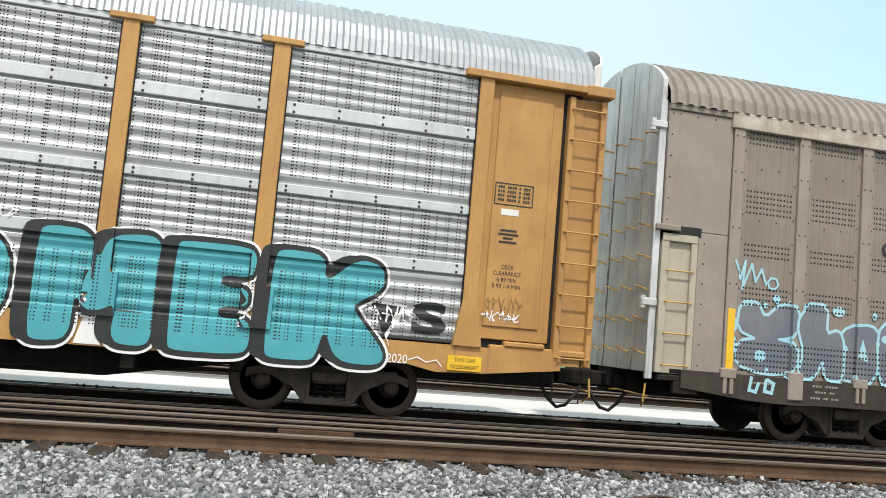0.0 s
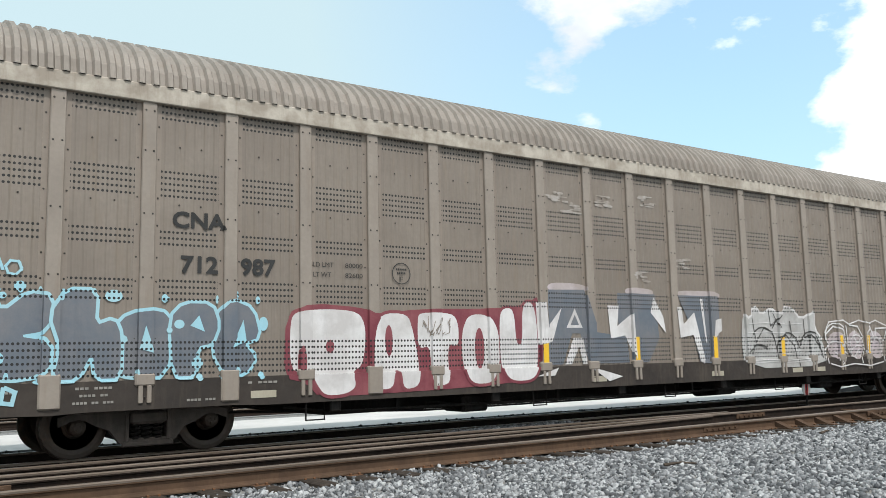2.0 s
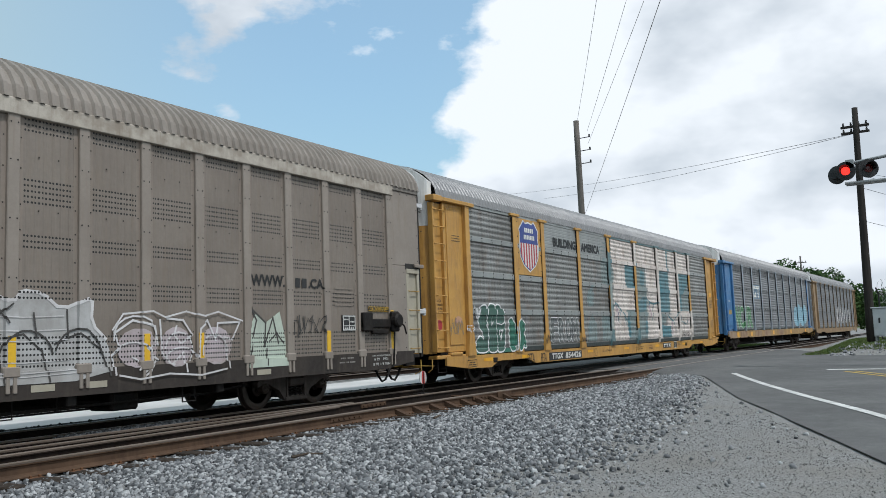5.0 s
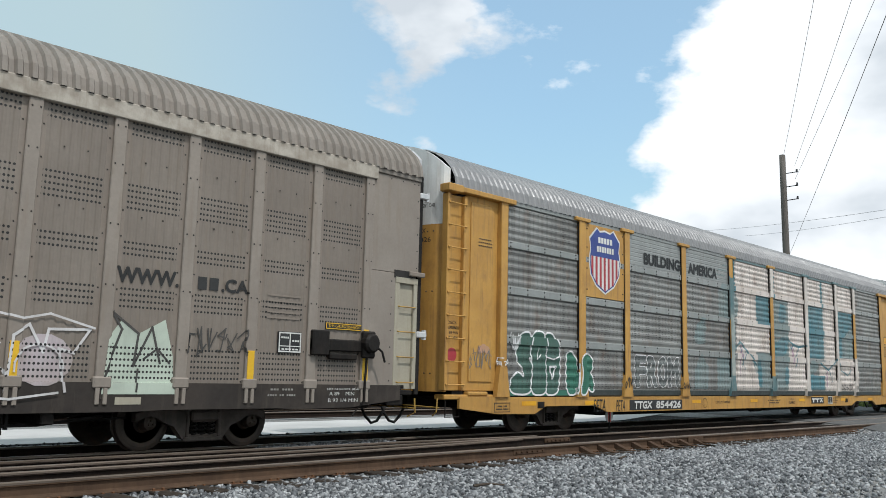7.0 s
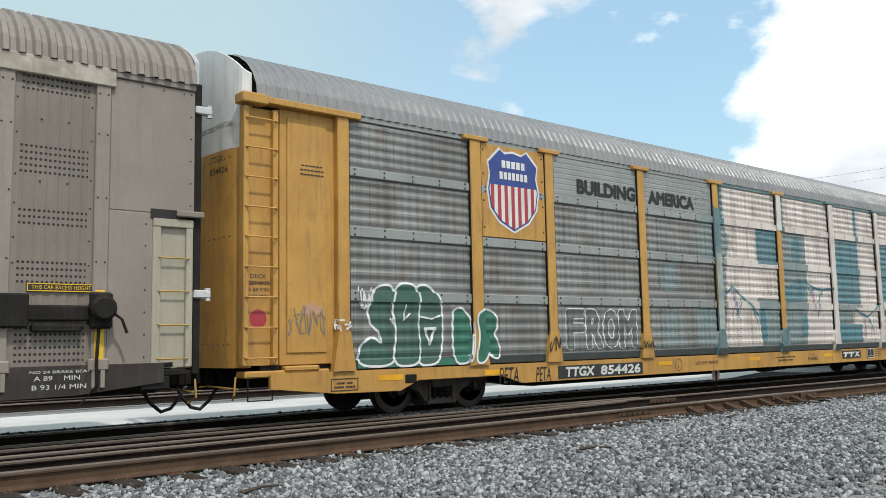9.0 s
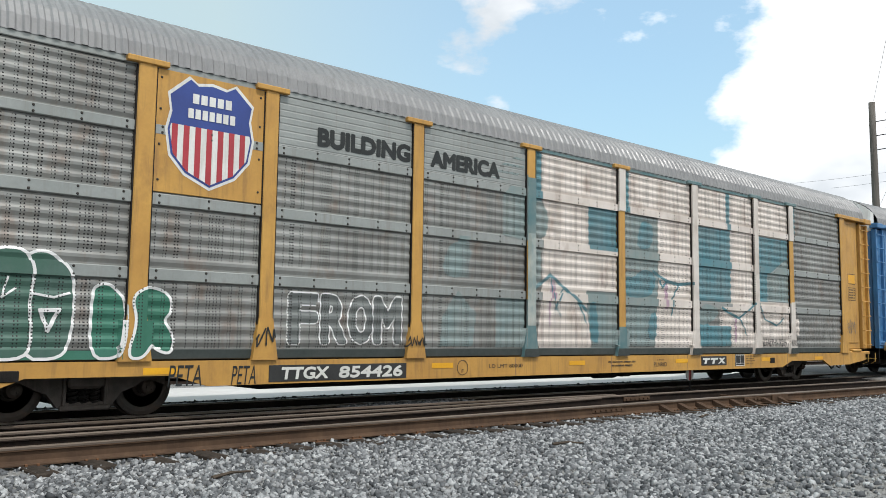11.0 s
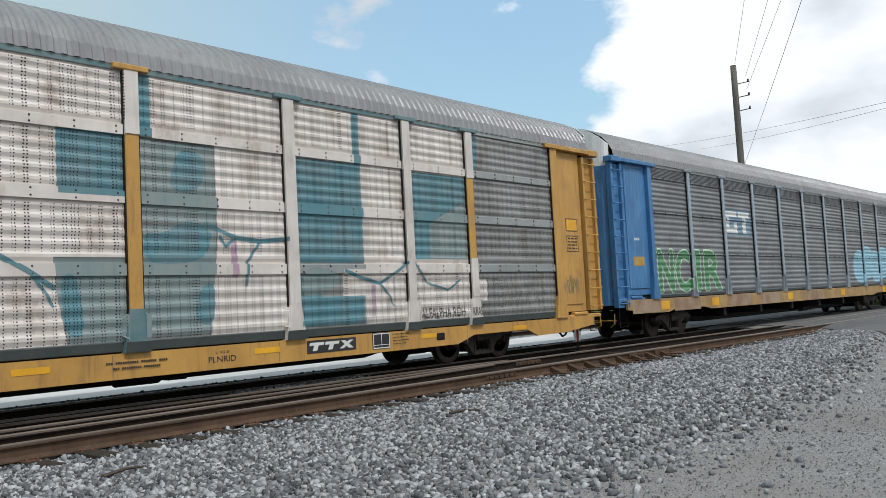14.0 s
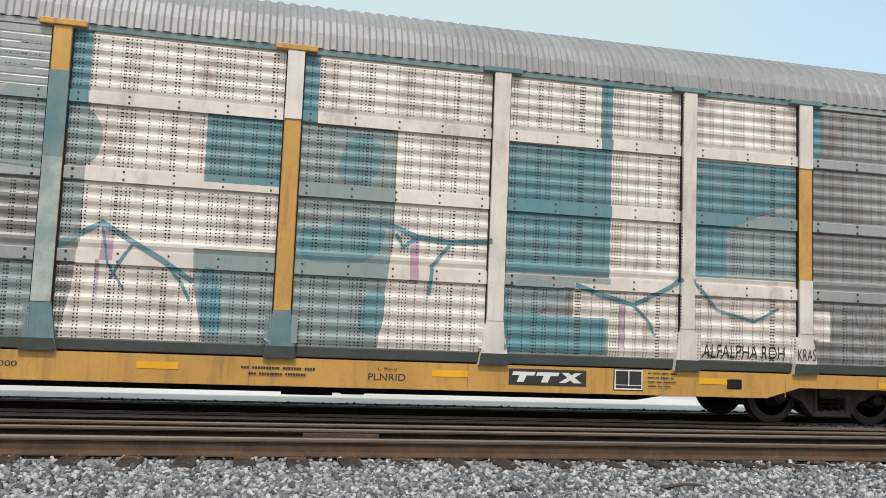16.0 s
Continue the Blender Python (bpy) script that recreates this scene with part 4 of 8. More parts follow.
car_e, side_e = rack_car("autorack_car", EX, LENGTH, DPOSTS, 1.1, ((2.38, 2.41), (3.55, 3.58), (4.55, 4.58)), (0.6, 1.02, 0.72), 4.1, 4.1, (DULL_OCHRE, DULL_SCREEN, DULL_SCREEN), GREY_ROOF,
                         "distant ochre car carrier with dull weathered sides", 0.25, 7, False)
end_doors(car_e, 0.0, -1, 1.0, DULL_OCHRE, WHITE_PAINT, 4.5)
end_doors(car_e, LENGTH, 1, 1.0, DULL_OCHRE, WHITE_PAINT, 4.5)
# slatted sides hang on light vertical straps
for cr in (car_d, car_e):
    for a, b in DPOSTS[1:-1]:
        part("strap", Shape().box(a + 0.01, b - 0.01, -1.668, -1.655, 1.2, 4.88), surface("pale_strap", (0.36, 0.42, 0.48), (0.3, 0.34, 0.38), 0.5, 0.3) if cr is car_d else DULL_SCREEN, cr)

PALE_POST = surface("pale_blue_grey_post", (0.27, 0.31, 0.35), (0.2, 0.225, 0.25), 0.55, 0.2, 1.5, (0.18, 0.15, 0.12), 0.4)
TAN_SILL = surface("tan_yellow_sill", (0.42, 0.28, 0.12), (0.30, 0.19, 0.09), 0.65, 0, 1.2, (0.14, 0.1, 0.07), 0.5, rust=0.4)
for ob in car_d.children_recursive:
    kind = ob.name.split(".")[0]
    if kind == "side_sill":
        ob.data.materials[0] = TAN_SILL
    elif kind in ("corner_panel", "ladder", "header", "rung") and ob.data.vertices[0].co.x > 20:
        ob.data.materials[0] = PALE_POST
    elif kind in ("post", "post_foot", "post_cap") and 2.3 < ob.data.vertices[0].co.x < 25.8:
        ob.data.materials[0] = PALE_POST

# second car: taupe ribbed panels between many posts
BX = 6.05
B_FIRST, B_N = 1.214, 23
B_MIDS = [B_FIRST + 1.1426 * i + 0.00098 * i * i for i in range(B_N)]
BPOSTS = [(u - 0.095, u + 0.095) for u in B_MIDS]


def taupe_car():
    car = tagged(empty("autorack_car", BX, TRACK_Y, 0), "taupe car carrier with punched panels, many posts and graffiti", "rail car", "cars of the train")
    z_bot, z_top = 1.02, 4.76
    underframe(car, LENGTH, 3.72, 4.1, (0.62, 1.02, 0.64), SILL_TAUPE, 0.34)
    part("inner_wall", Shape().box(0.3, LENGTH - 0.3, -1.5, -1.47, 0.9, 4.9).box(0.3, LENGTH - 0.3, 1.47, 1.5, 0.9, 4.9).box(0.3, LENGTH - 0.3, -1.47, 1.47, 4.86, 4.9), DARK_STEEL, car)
    part("far_side", Shape().box(0.1, LENGTH - 0.1, 1.52, 1.6, z_bot, z_top + 0.1), TAUPE, car)
    for i in range(B_N - 1):
        a, b = BPOSTS[i][1], BPOSTS[i + 1][0]
        n, d, prof = 7, 0.0, []
        p = (b - a) / n
        for k in range(n):
            prof += [(a + k * p, -1.566), (a + k * p + 0.3 * p, -1.566), (a + k * p + 0.5 * p, -1.576), (a + k * p + 0.8 * p, -1.576)]
        prof.append((b, -1.566))
        ob = part("panel", Shape().sweep(prof, z_bot, z_top, "z", False), TAUPE_PANEL, car)
        part("panel_flange", Shape().box(a, a + 0.075, -1.5785, -1.56, z_bot, z_top).box(b - 0.075, b, -1.5785, -1.56, z_bot, z_top), TAUPE, ob)
        spots = [(x, z) for z in (1.05, 1.55, 2.3, 2.62, 3.05, 3.42, 3.95, 4.4) for x in (a + d + 0.04, b + d - 0.04)] + [(x, z) for z in (3.35, 4.15) for x in (a + d + 0.33, b + d - 0.33)]
        part("bolt", rivets(spots, 0.014, -1.578), RIVET, ob)
    for i, (x0, x1) in enumerate(BPOSTS):
        post = part("post", Shape().slab(x0, x1, -1.632, -1.5, 0.98, 4.72, 0.012), POST_TAUPE, car)
        if i % 2 and i < 7:
            foot = Shape().slab(x0 - 0.035, x1 + 0.035, -1.655, -1.55, 0.69, 1.12, 0.02)
        else:
            foot = Shape().slab(x0 - 0.035, x1 + 0.035, -1.655, -1.55, 0.94, 1.1, 0.02).slab(x0 + 0.01, x0 + 0.07, -1.65, -1.6, 0.72, 0.95, 0.008).slab(x1 - 0.07, x1 - 0.01, -1.65, -1.6, 0.72, 0.95, 0.008)
        part("post_foot", foot, POST_TAUPE, post)
        part("bolt", rivets([(x, z) for x in (x0 + 0.04, x1 - 0.04) for z in (1.5, 2.35, 3.2, 4.05, 4.6)] + [((x0 + x1) / 2, 0.8)], 0.014, -1.633), RIVET, post)
    for i in (0, 8, 10, 12, 14, 16, 17, 20, 22):
        x0, x1 = BPOSTS[i]
        hi = 1.98 if i in (0, 22) else 1.53
        part("yellow_reflector", Shape().slab(x0 + 0.035, x1 - 0.035, -1.643, -1.62, hi - (0.95 if i in (0, 22) else 0.52), hi, 0.004), BRIGHT_YELLOW, car, "bright yellow reflector strip")
    part("roof_trim", Shape().slab(B_FIRST - 0.15, B_MIDS[-1] + 0.15, -1.66, -1.5, 4.71, 4.955, 0.012), CREAM_TRIM, car, "chalky weathered roof trim")
    ribbed_roof("roof", 0.02, LENGTH - 0.02, 4.94, 0.93, 0.19, 0.045, TAUPE_ROOF, car, 1.64)
    for sgn, u in ((1, 0.0), (-1, LENGTH)):
        w = B_FIRST - 0.1 if sgn > 0 else LENGTH - B_MIDS[-1] - 0.1
        a, b = sorted((u + sgn * 0.03, u + sgn * w))
        part("corner_panel", Shape().slab(a, b, -1.6, -1.5, 3.06, 4.86, 0.012).slab(*sorted((u + sgn * 0.62, u + sgn * w)), -1.6, -1.5, 0.98, 3.06, 0.012), POST_TAUPE, car, "flat riveted corner panel")
        spots = [(u + sgn * 0.09, 3.2 + 0.32 * i) for i in range(6)] + [(u + sgn * (0.2 + 0.3 * i), 4.8) for i in range(3)] + [(u + sgn * 0.72, 1.1 + 0.3 * i) for i in range(7)]
        part("bolt", rivets(spots, 0.014, -1.6), RIVET, car)
        part("eave_plate", Shape().slab(a, b, -1.63, -1.5, 4.86, 4.96, 0.01), TAUPE_ROOF, car)
        part("latch_slot", Shape().box(*sorted((u + sgn * 0.18, u + sgn * 0.66)), -1.607, -1.59, 2.98, 3.12), RUBBER, car, "black latch slot")
        part("latch_bar", Shape().slab(*sorted((u - sgn * 0.1, u + sgn * 0.3)), -1.66, -1.6, 3.03, 3.12, 0.015), TAUPE, car)
        f0, f1 = sorted((u + sgn * 0.04, u + sgn * 0.62))
        ladder = part("ladder", Shape().slab(f0, f0 + 0.12, -1.6, -1.48, 0.95, 3.0, 0.01).slab(f1 - 0.1, f1, -1.6, -1.48, 0.95, 3.0, 0.01).slab(f0, f1, -1.61, -1.48, 2.88, 3.0, 0.01).box(f0 + 0.1, f1 - 0.08, -1.545, -1.52, 0.95, 2.9), PALE_TAUPE, car, "pale ladder recess with yellow rungs")
        rung = Shape().tube([(f0 + 0.08, -1.595, 0), (f0 + 0.1, -1.625, -0.01), (f1 - 0.08, -1.625, -0.01), (f1 - 0.06, -1.595, 0)], 0.013, 6).mesh("rung", BRASS_RUNG)
        for i in range(4):
            r = part("rung", rung, BRASS_RUNG, ladder)
            r.location = (0, 0, 1.08 + 0.46 * i)
        part("step_plate", Shape().slab(*sorted((u + sgn * 0.1, u + sgn * 1.0)), -1.58, -1.3, 0.84, 0.93, 0.015).slab(*sorted((u + sgn * 0.35, u + sgn * 0.75)), -1.6, -1.5, 0.66, 0.84, 0.015), DARK_STEEL, car)
        # tall silver end doors with grab irons and hinges
        for sd in (1, -1):
            for k in range(3):
                y0, y1 = sorted((sd * (1.52 - k * 0.5), sd * (1.04 - k * 0.5)))
                arch = [(y1 - (y1 - y0) * q / 8, 4.945 + 0.95 * math.sqrt(max(0.0, 1 - ((y1 - (y1 - y0) * q / 8) / 1.66) ** 2))) for q in range(9)]
                door = part("end_door", Shape().sweep([(y0, 0.95), (y1, 0.95)] + arch, *sorted((u + sgn * 0.015, u - sgn * 0.06)), "x"), SILVER_END, car, "bare metal folding end door")
                for i in range(8):
                    z = 1.2 + i * 0.47
                    part("grab_iron", Shape().tube([(u - sgn * 0.06, y0 + 0.06, z), (u - sgn * 0.14, y0 + 0.1, z + 0.03), (u - sgn * 0.14, y1 - 0.1, z + 0.08), (u - sgn * 0.06, y1 - 0.06, z + 0.08)], 0.012, 5), BRASS_RUNG, door)
        part("corner_bar", Shape().slab(*sorted((u - sgn * 0.09, u + sgn * 0.02)), -1.56, -1.5, 0.85, 5.0, 0.01), SILVER_END if sgn > 0 else DARK_STEEL, car)
        for z in (1.9, 4.55):
            part("hinge", Shape().slab(*sorted((u - sgn * 0.24, u + sgn * 0.02)), -1.6, -1.5, z, z + 0.12, 0.02).lathe([(z - 0.03, 0), (z - 0.03, 0.045), (z + 0.15, 0.045), (z + 0.15, 0)], (u - sgn * 0.2, -1.55, 0), "z", 8), SILVER_END, car)
    for u in (5.85, 10.2, 13.6, 17.2, 20.6):
        part("step_stirrup", Shape().tube([(u, -1.5, 0.64), (u, -1.5, 0.36), (u + 0.3, -1.5, 0.36), (u + 0.3, -1.5, 0.64)], 0.016, 6), DARK_STEEL, car)
    part("train_pipe", Shape().tube([(5.6, -1.3, 0.55), (6.4, -1.32, 0.45), (13.0, -1.32, 0.42), (21.4, -1.32, 0.45), (22.3, -1.3, 0.55)], 0.022, 6), DARK_STEEL, car, "thin black train pipe under the sill")
    for u in (7.5, 10.9, 14.6, 18.3, 21.0):
        part("pipe_hanger", Shape().box(u, u + 0.04, -1.34, -1.28, 0.4, 0.66), DARK_STEEL, car)
    for u in (8.9, 15.6, 19.4):
        part("brake_gear", Shape().slab(u, u + 0.55, -1.2, -0.6, 0.30, 0.6, 0.04).tube([(u - 0.6, -1.0, 0.5), (u + 0.2, -1.0, 0.42), (u + 1.3, -1.0, 0.48)], 0.02, 6), DARK_STEEL, car)
    def depth(z):
        return -1.580 if z > 1.02 else -1.628
    return car, Side([1.018, 1.022], depth, BPOSTS, -1.635, 1.02)


car_b, side_b = taupe_car()
CARS = [(car_a, OX), (car_b, BX), (car_c, CX), (car_d, DX), (car_e, EX)]

# ---- lettering and graffiti on the cars ----
TEAL = paint("teal_graffiti", (0.065, 0.34, 0.39), screen_holes, (0.055, 0.30, 0.345), 0.1)
INK_A = paint("black_graffiti", (0.012, 0.015, 0.016), screen_holes, (0.02, 0.024, 0.024), 0.2)
CHALK_A = paint("white_graffiti", (0.80, 0.80, 0.80), screen_holes, (0.7, 0.7, 0.7), 0.1)
MURAL_WHITE = surface("faded_white_mural", (0.67, 0.61, 0.565), (0.56, 0.505, 0.46), 0.6, 0, 1.6, (0.40, 0.31, 0.23), 0.18, holes=screen_holes, rust=0.5, fine=0.12)
MURAL_TEAL = paint("faded_teal_mural", (0.085, 0.215, 0.255), screen_holes, (0.135, 0.215, 0.235), 0.35)
MURAL_GREEN = paint("faded_green_teal_mural", (0.20, 0.26, 0.26), screen_holes, (0.24, 0.27, 0.26), 0.35)
MURAL_PINK = paint("faded_magenta_mural", (0.38, 0.25, 0.32), screen_holes, (0.5, 0.42, 0.44), 0.3)
POST_WHITE = surface("faded_white_post_paint", (0.65, 0.60, 0.555), (0.54, 0.49, 0.45), 0.6, 0, 1.6, (0.36, 0.27, 0.19), 0.4, rust=0.4, fine=0.15)
SMUDGE = surface("rubbed_chalk_smudge", (0.40, 0.375, 0.35), (0.28, 0.245, 0.215), 0.7, 0, 6.0, holes=band_holes)
POST_GREEN = paint("faded_teal_post_paint", (0.085, 0.17, 0.185), None, (0.16, 0.215, 0.215), 0.4)
POST_WASHED = surface("washed_out_post_paint", (0.42, 0.44, 0.41), (0.20, 0.27, 0.27), 0.6, 0, 2.4, (0.30, 0.24, 0.15), 0.4, rust=0.3)
DARK_GREEN = paint("dark_green_graffiti", (0.035, 0.15, 0.10), screen_holes, (0.05, 0.18, 0.13), 0.2)
THIN_GREEN = paint("thin_dark_green_graffiti", (0.075, 0.135, 0.115), screen_holes, (0.05, 0.12, 0.09), 0.3)
SILVER_B = paint("silver_graffiti", (0.47, 0.47, 0.465), band_holes, (0.33, 0.32, 0.305), 0.45)
SLATE_B = paint("slate_blue_graffiti", (0.115, 0.135, 0.165), band_holes, (0.16, 0.165, 0.18), 0.3)
SKY_B = paint("light_blue_graffiti", (0.30, 0.56, 0.66), band_holes, (0.34, 0.55, 0.62), 0.2)
CHALK_B = paint("chalk_white_graffiti", (0.66, 0.65, 0.65), band_holes, (0.50, 0.48, 0.475), 0.45)
WINE_B = paint("wine_red_graffiti", (0.175, 0.034, 0.05), band_holes, (0.24, 0.07, 0.08), 0.35)
MINT_B = paint("mint_graffiti", (0.50, 0.57, 0.48), band_holes, (0.42, 0.47, 0.4), 0.3)
LILAC_B = paint("lilac_overspray", (0.47, 0.41, 0.43), band_holes, (0.36, 0.31, 0.29), 0.4)
INK_B = paint("black_marker", (0.05, 0.048, 0.045), band_holes, (0.07, 0.065, 0.06), 0.2)
GREEN_D = paint("green_graffiti", (0.11, 0.29, 0.13), None, (0.09, 0.22, 0.11), 0.3)
PALE_D = paint("pale_green_outline", (0.55, 0.68, 0.55), None, None, 0.2)


def words(side, car, text, u0, u1, z0, z1, mat, lift=0.004, name="lettering", label="", bold=0.0, lean=0.0):
    bm = fit_box(lettering(text, 1.0, 0.0), u0, u1, z0, z1, lean)
    if bold:
        for one in apart(bm):
            side.lay("letter" if name == "lettering" else name, edged(one, bold * (z1 - z0)), mat, car, lift, label)
        return None
    return side.lay(name, bm, mat, car, lift, label)


def shapes(side, car, polys, mat, lift=0.004, name="painted_shape", label=""):
    return side.lay(name, flat_poly(polys), mat, car, lift, label)


STACK = [0]


def bubble(side, car, ch, u0, u1, z0, z1, layers, label, lean=0.0, step=0.003):
    """One graffiti letter: layers of (offset, shift u, shift z, material) from the back to the front."""
    base = lettering(ch, 1.0, 0.02)
    xs, ys = [v.co.x for v in base.verts], [v.co.y for v in base.verts]
    ax, bx, ay, by = min(xs), max(xs), min(ys), max(ys)
    base.free()
    STACK[0] = (STACK[0] + 1) % 6
    for i, (off, du, dz, mat) in enumerate(layers):
        bm = lettering(ch, 1.0, 0.0)
        for v in bm.verts:
            z = z0 + (v.co.y - ay) / (by - ay) * (z1 - z0) + dz
            v.co = (u0 + (v.co.x - ax) / (bx - ax) * (u1 - u0) + du + lean * (z - z0), 0, z)
        edged(bm, off)
        side.lay("graffiti_letter", bm, mat, car, 0.004 + step * i + 0.0004 * STACK[0], label)


def blob(u, z, ru, rz, n=14):
    return [(u + ru * math.cos(2 * math.pi * i / n), z + rz * math.sin(2 * math.pi * i / n)) for i in range(n)]


def rounded(pts, times=2):
    """Cuts the corners of a closed outline."""
    for _ in range(times):
        out = []
        for (ax, az), (bx, bz) in zip(pts, pts[1:] + pts[:1]):
            out += [(ax * 0.78 + bx * 0.22, az * 0.78 + bz * 0.22), (ax * 0.22 + bx * 0.78, az * 0.22 + bz * 0.78)]
        pts = out
    return pts


FAT_O = [(0, .3), (0, .75), (.2, 1), (.75, 1), (1, .75), (1, .25), (.8, 0), (.2, 0)]
FAT_M = [(0, .02), (.0, .96), (.1, 1.02), (.42, 1), (.5, .72), (.58, .98), (.92, 1.02), (1.02, .92), (1, .05), (.92, -.02), (.66, 0), (.68, .36), (.56, .28), (.44, .28), (.34, .42), (.34, .0), (.08, -.03)]
FAT_E = [(0, .03), (.0, .96), (.1, 1), (.92, 1), (1.02, .9), (.98, .7), (.6, .72), (.6, .6), (.95, .6), (.95, .42), (.6, .42), (.6, .3), (1, .32), (1.02, .06), (.92, -.02), (.08, -.03)]
FAT_K = [(0, .02), (.02, .96), (.1, 1.02), (.46, 1), (.47, .72), (.74, 1.0), (.98, .94), (1.0, .72), (.74, .55), (.76, .47), (1.05, .1), (1.0, -.03), (.62, -.02), (.5, .3), (.44, .0), (.36, -.03), (.06, -.03)]


SLAB_S = [(0, .12), (.04, .42), (.4, .48), (.02, .6), (.06, .96), (.32, 1), (.46, .76), (.74, 1), (1, .96), (.96, .56), (.62, .5), (1, .44), (.98, .06), (.5, 0)]
SLAB_H = [(0, .72), (.22, 1), (.64, 1), (.62, .6), (.9, .68), (1, .5), (1, 0), (.66, 0), (.6, .3), (.4, 0), (.06, 0), (.16, .36)]
SLAB_A = [(0, .1), (.05, .42), (.3, .56), (0, .7), (.25, .94), (.8, 1), (1, .82), (.92, 0), (.3, 0)]
SLAB_P = [(.12, 0), (.04, .8), (.3, 1), (.85, 1), (1, .7), (.86, .44), (.56, .4), (.54, 0)]
SLAB_E = [(0, .3), (.05, .8), (.4, 1.02), (.85, .9), (1, .5), (.62, .42), (.92, .22), (.7, 0), (.25, 0)]
BLOCK_F = [(0, .26), (0, .9), (.1, 1), (.5, 1.03), (.9, 1), (1, .8), (.96, .34), (.8, .24), (.84, .06), (.7, -.02), (.42, -.03), (.3, .14), (.26, .28)]
BLOCK_A = [(0, 0), (.02, .75), (.2, 1), (.75, 1), (.86, .8), (1.0, .3), (.96, .02), (.62, -.02), (.58, .24), (.44, .24), (.4, 0)]
BLOCK_T = [(0, .9), (.05, 1), (.85, 1), (1, .86), (1, .52), (.72, .58), (.74, .06), (.6, 0), (.3, 0), (.3, .55), (0, .5)]
BLOCK_U = [(0, .2), (0, .8), (.1, .92), (.38, .92), (.42, .46), (.58, .46), (.6, 1), (.95, 1), (1, .2), (.8, 0), (.2, 0)]
CURL_S = [(0, .02), (.08, .25), (.35, .36), (.6, .24), (.56, .42), (.36, .5), (.26, .64), (.32, .88), (.56, 1), (.86, 1), (.95, .76), (.9, .6), (.72, .6), (1, .46), (1, .2), (.8, 0)]
CURL_R = [(0, 0), (.2, .4), (0, .72), (.2, 1), (.8, 1), (1, .8), (.9, .5), (1, .2), (.9, 0)]
CURL_B = [(0, 0), (0, .92), (.2, 1), (.5, 1), (.94, .82), (1, .5), (.95, .2), (.8, 0)]
CURL_X = [(0, 0), (.2, .5), (.05, .85), (.4, 1), (.85, .92), (.95, .7), (.75, .52), (1, .3), (.96, .06), (.7, .1), (.5, .22), (.3, 0)]


def drawn_letter(side, car, form, w, edge_mat, fill_mat, lift, label):
    """One hand-drawn letter: its outline in paint of one colour under a fill of another."""
    side.lay("graffiti_letter", edged(flat_poly([form]), w), edge_mat, car, lift, label)
    shapes(side, car, [form], fill_mat, lift + 0.0032, "graffiti_letter", label)


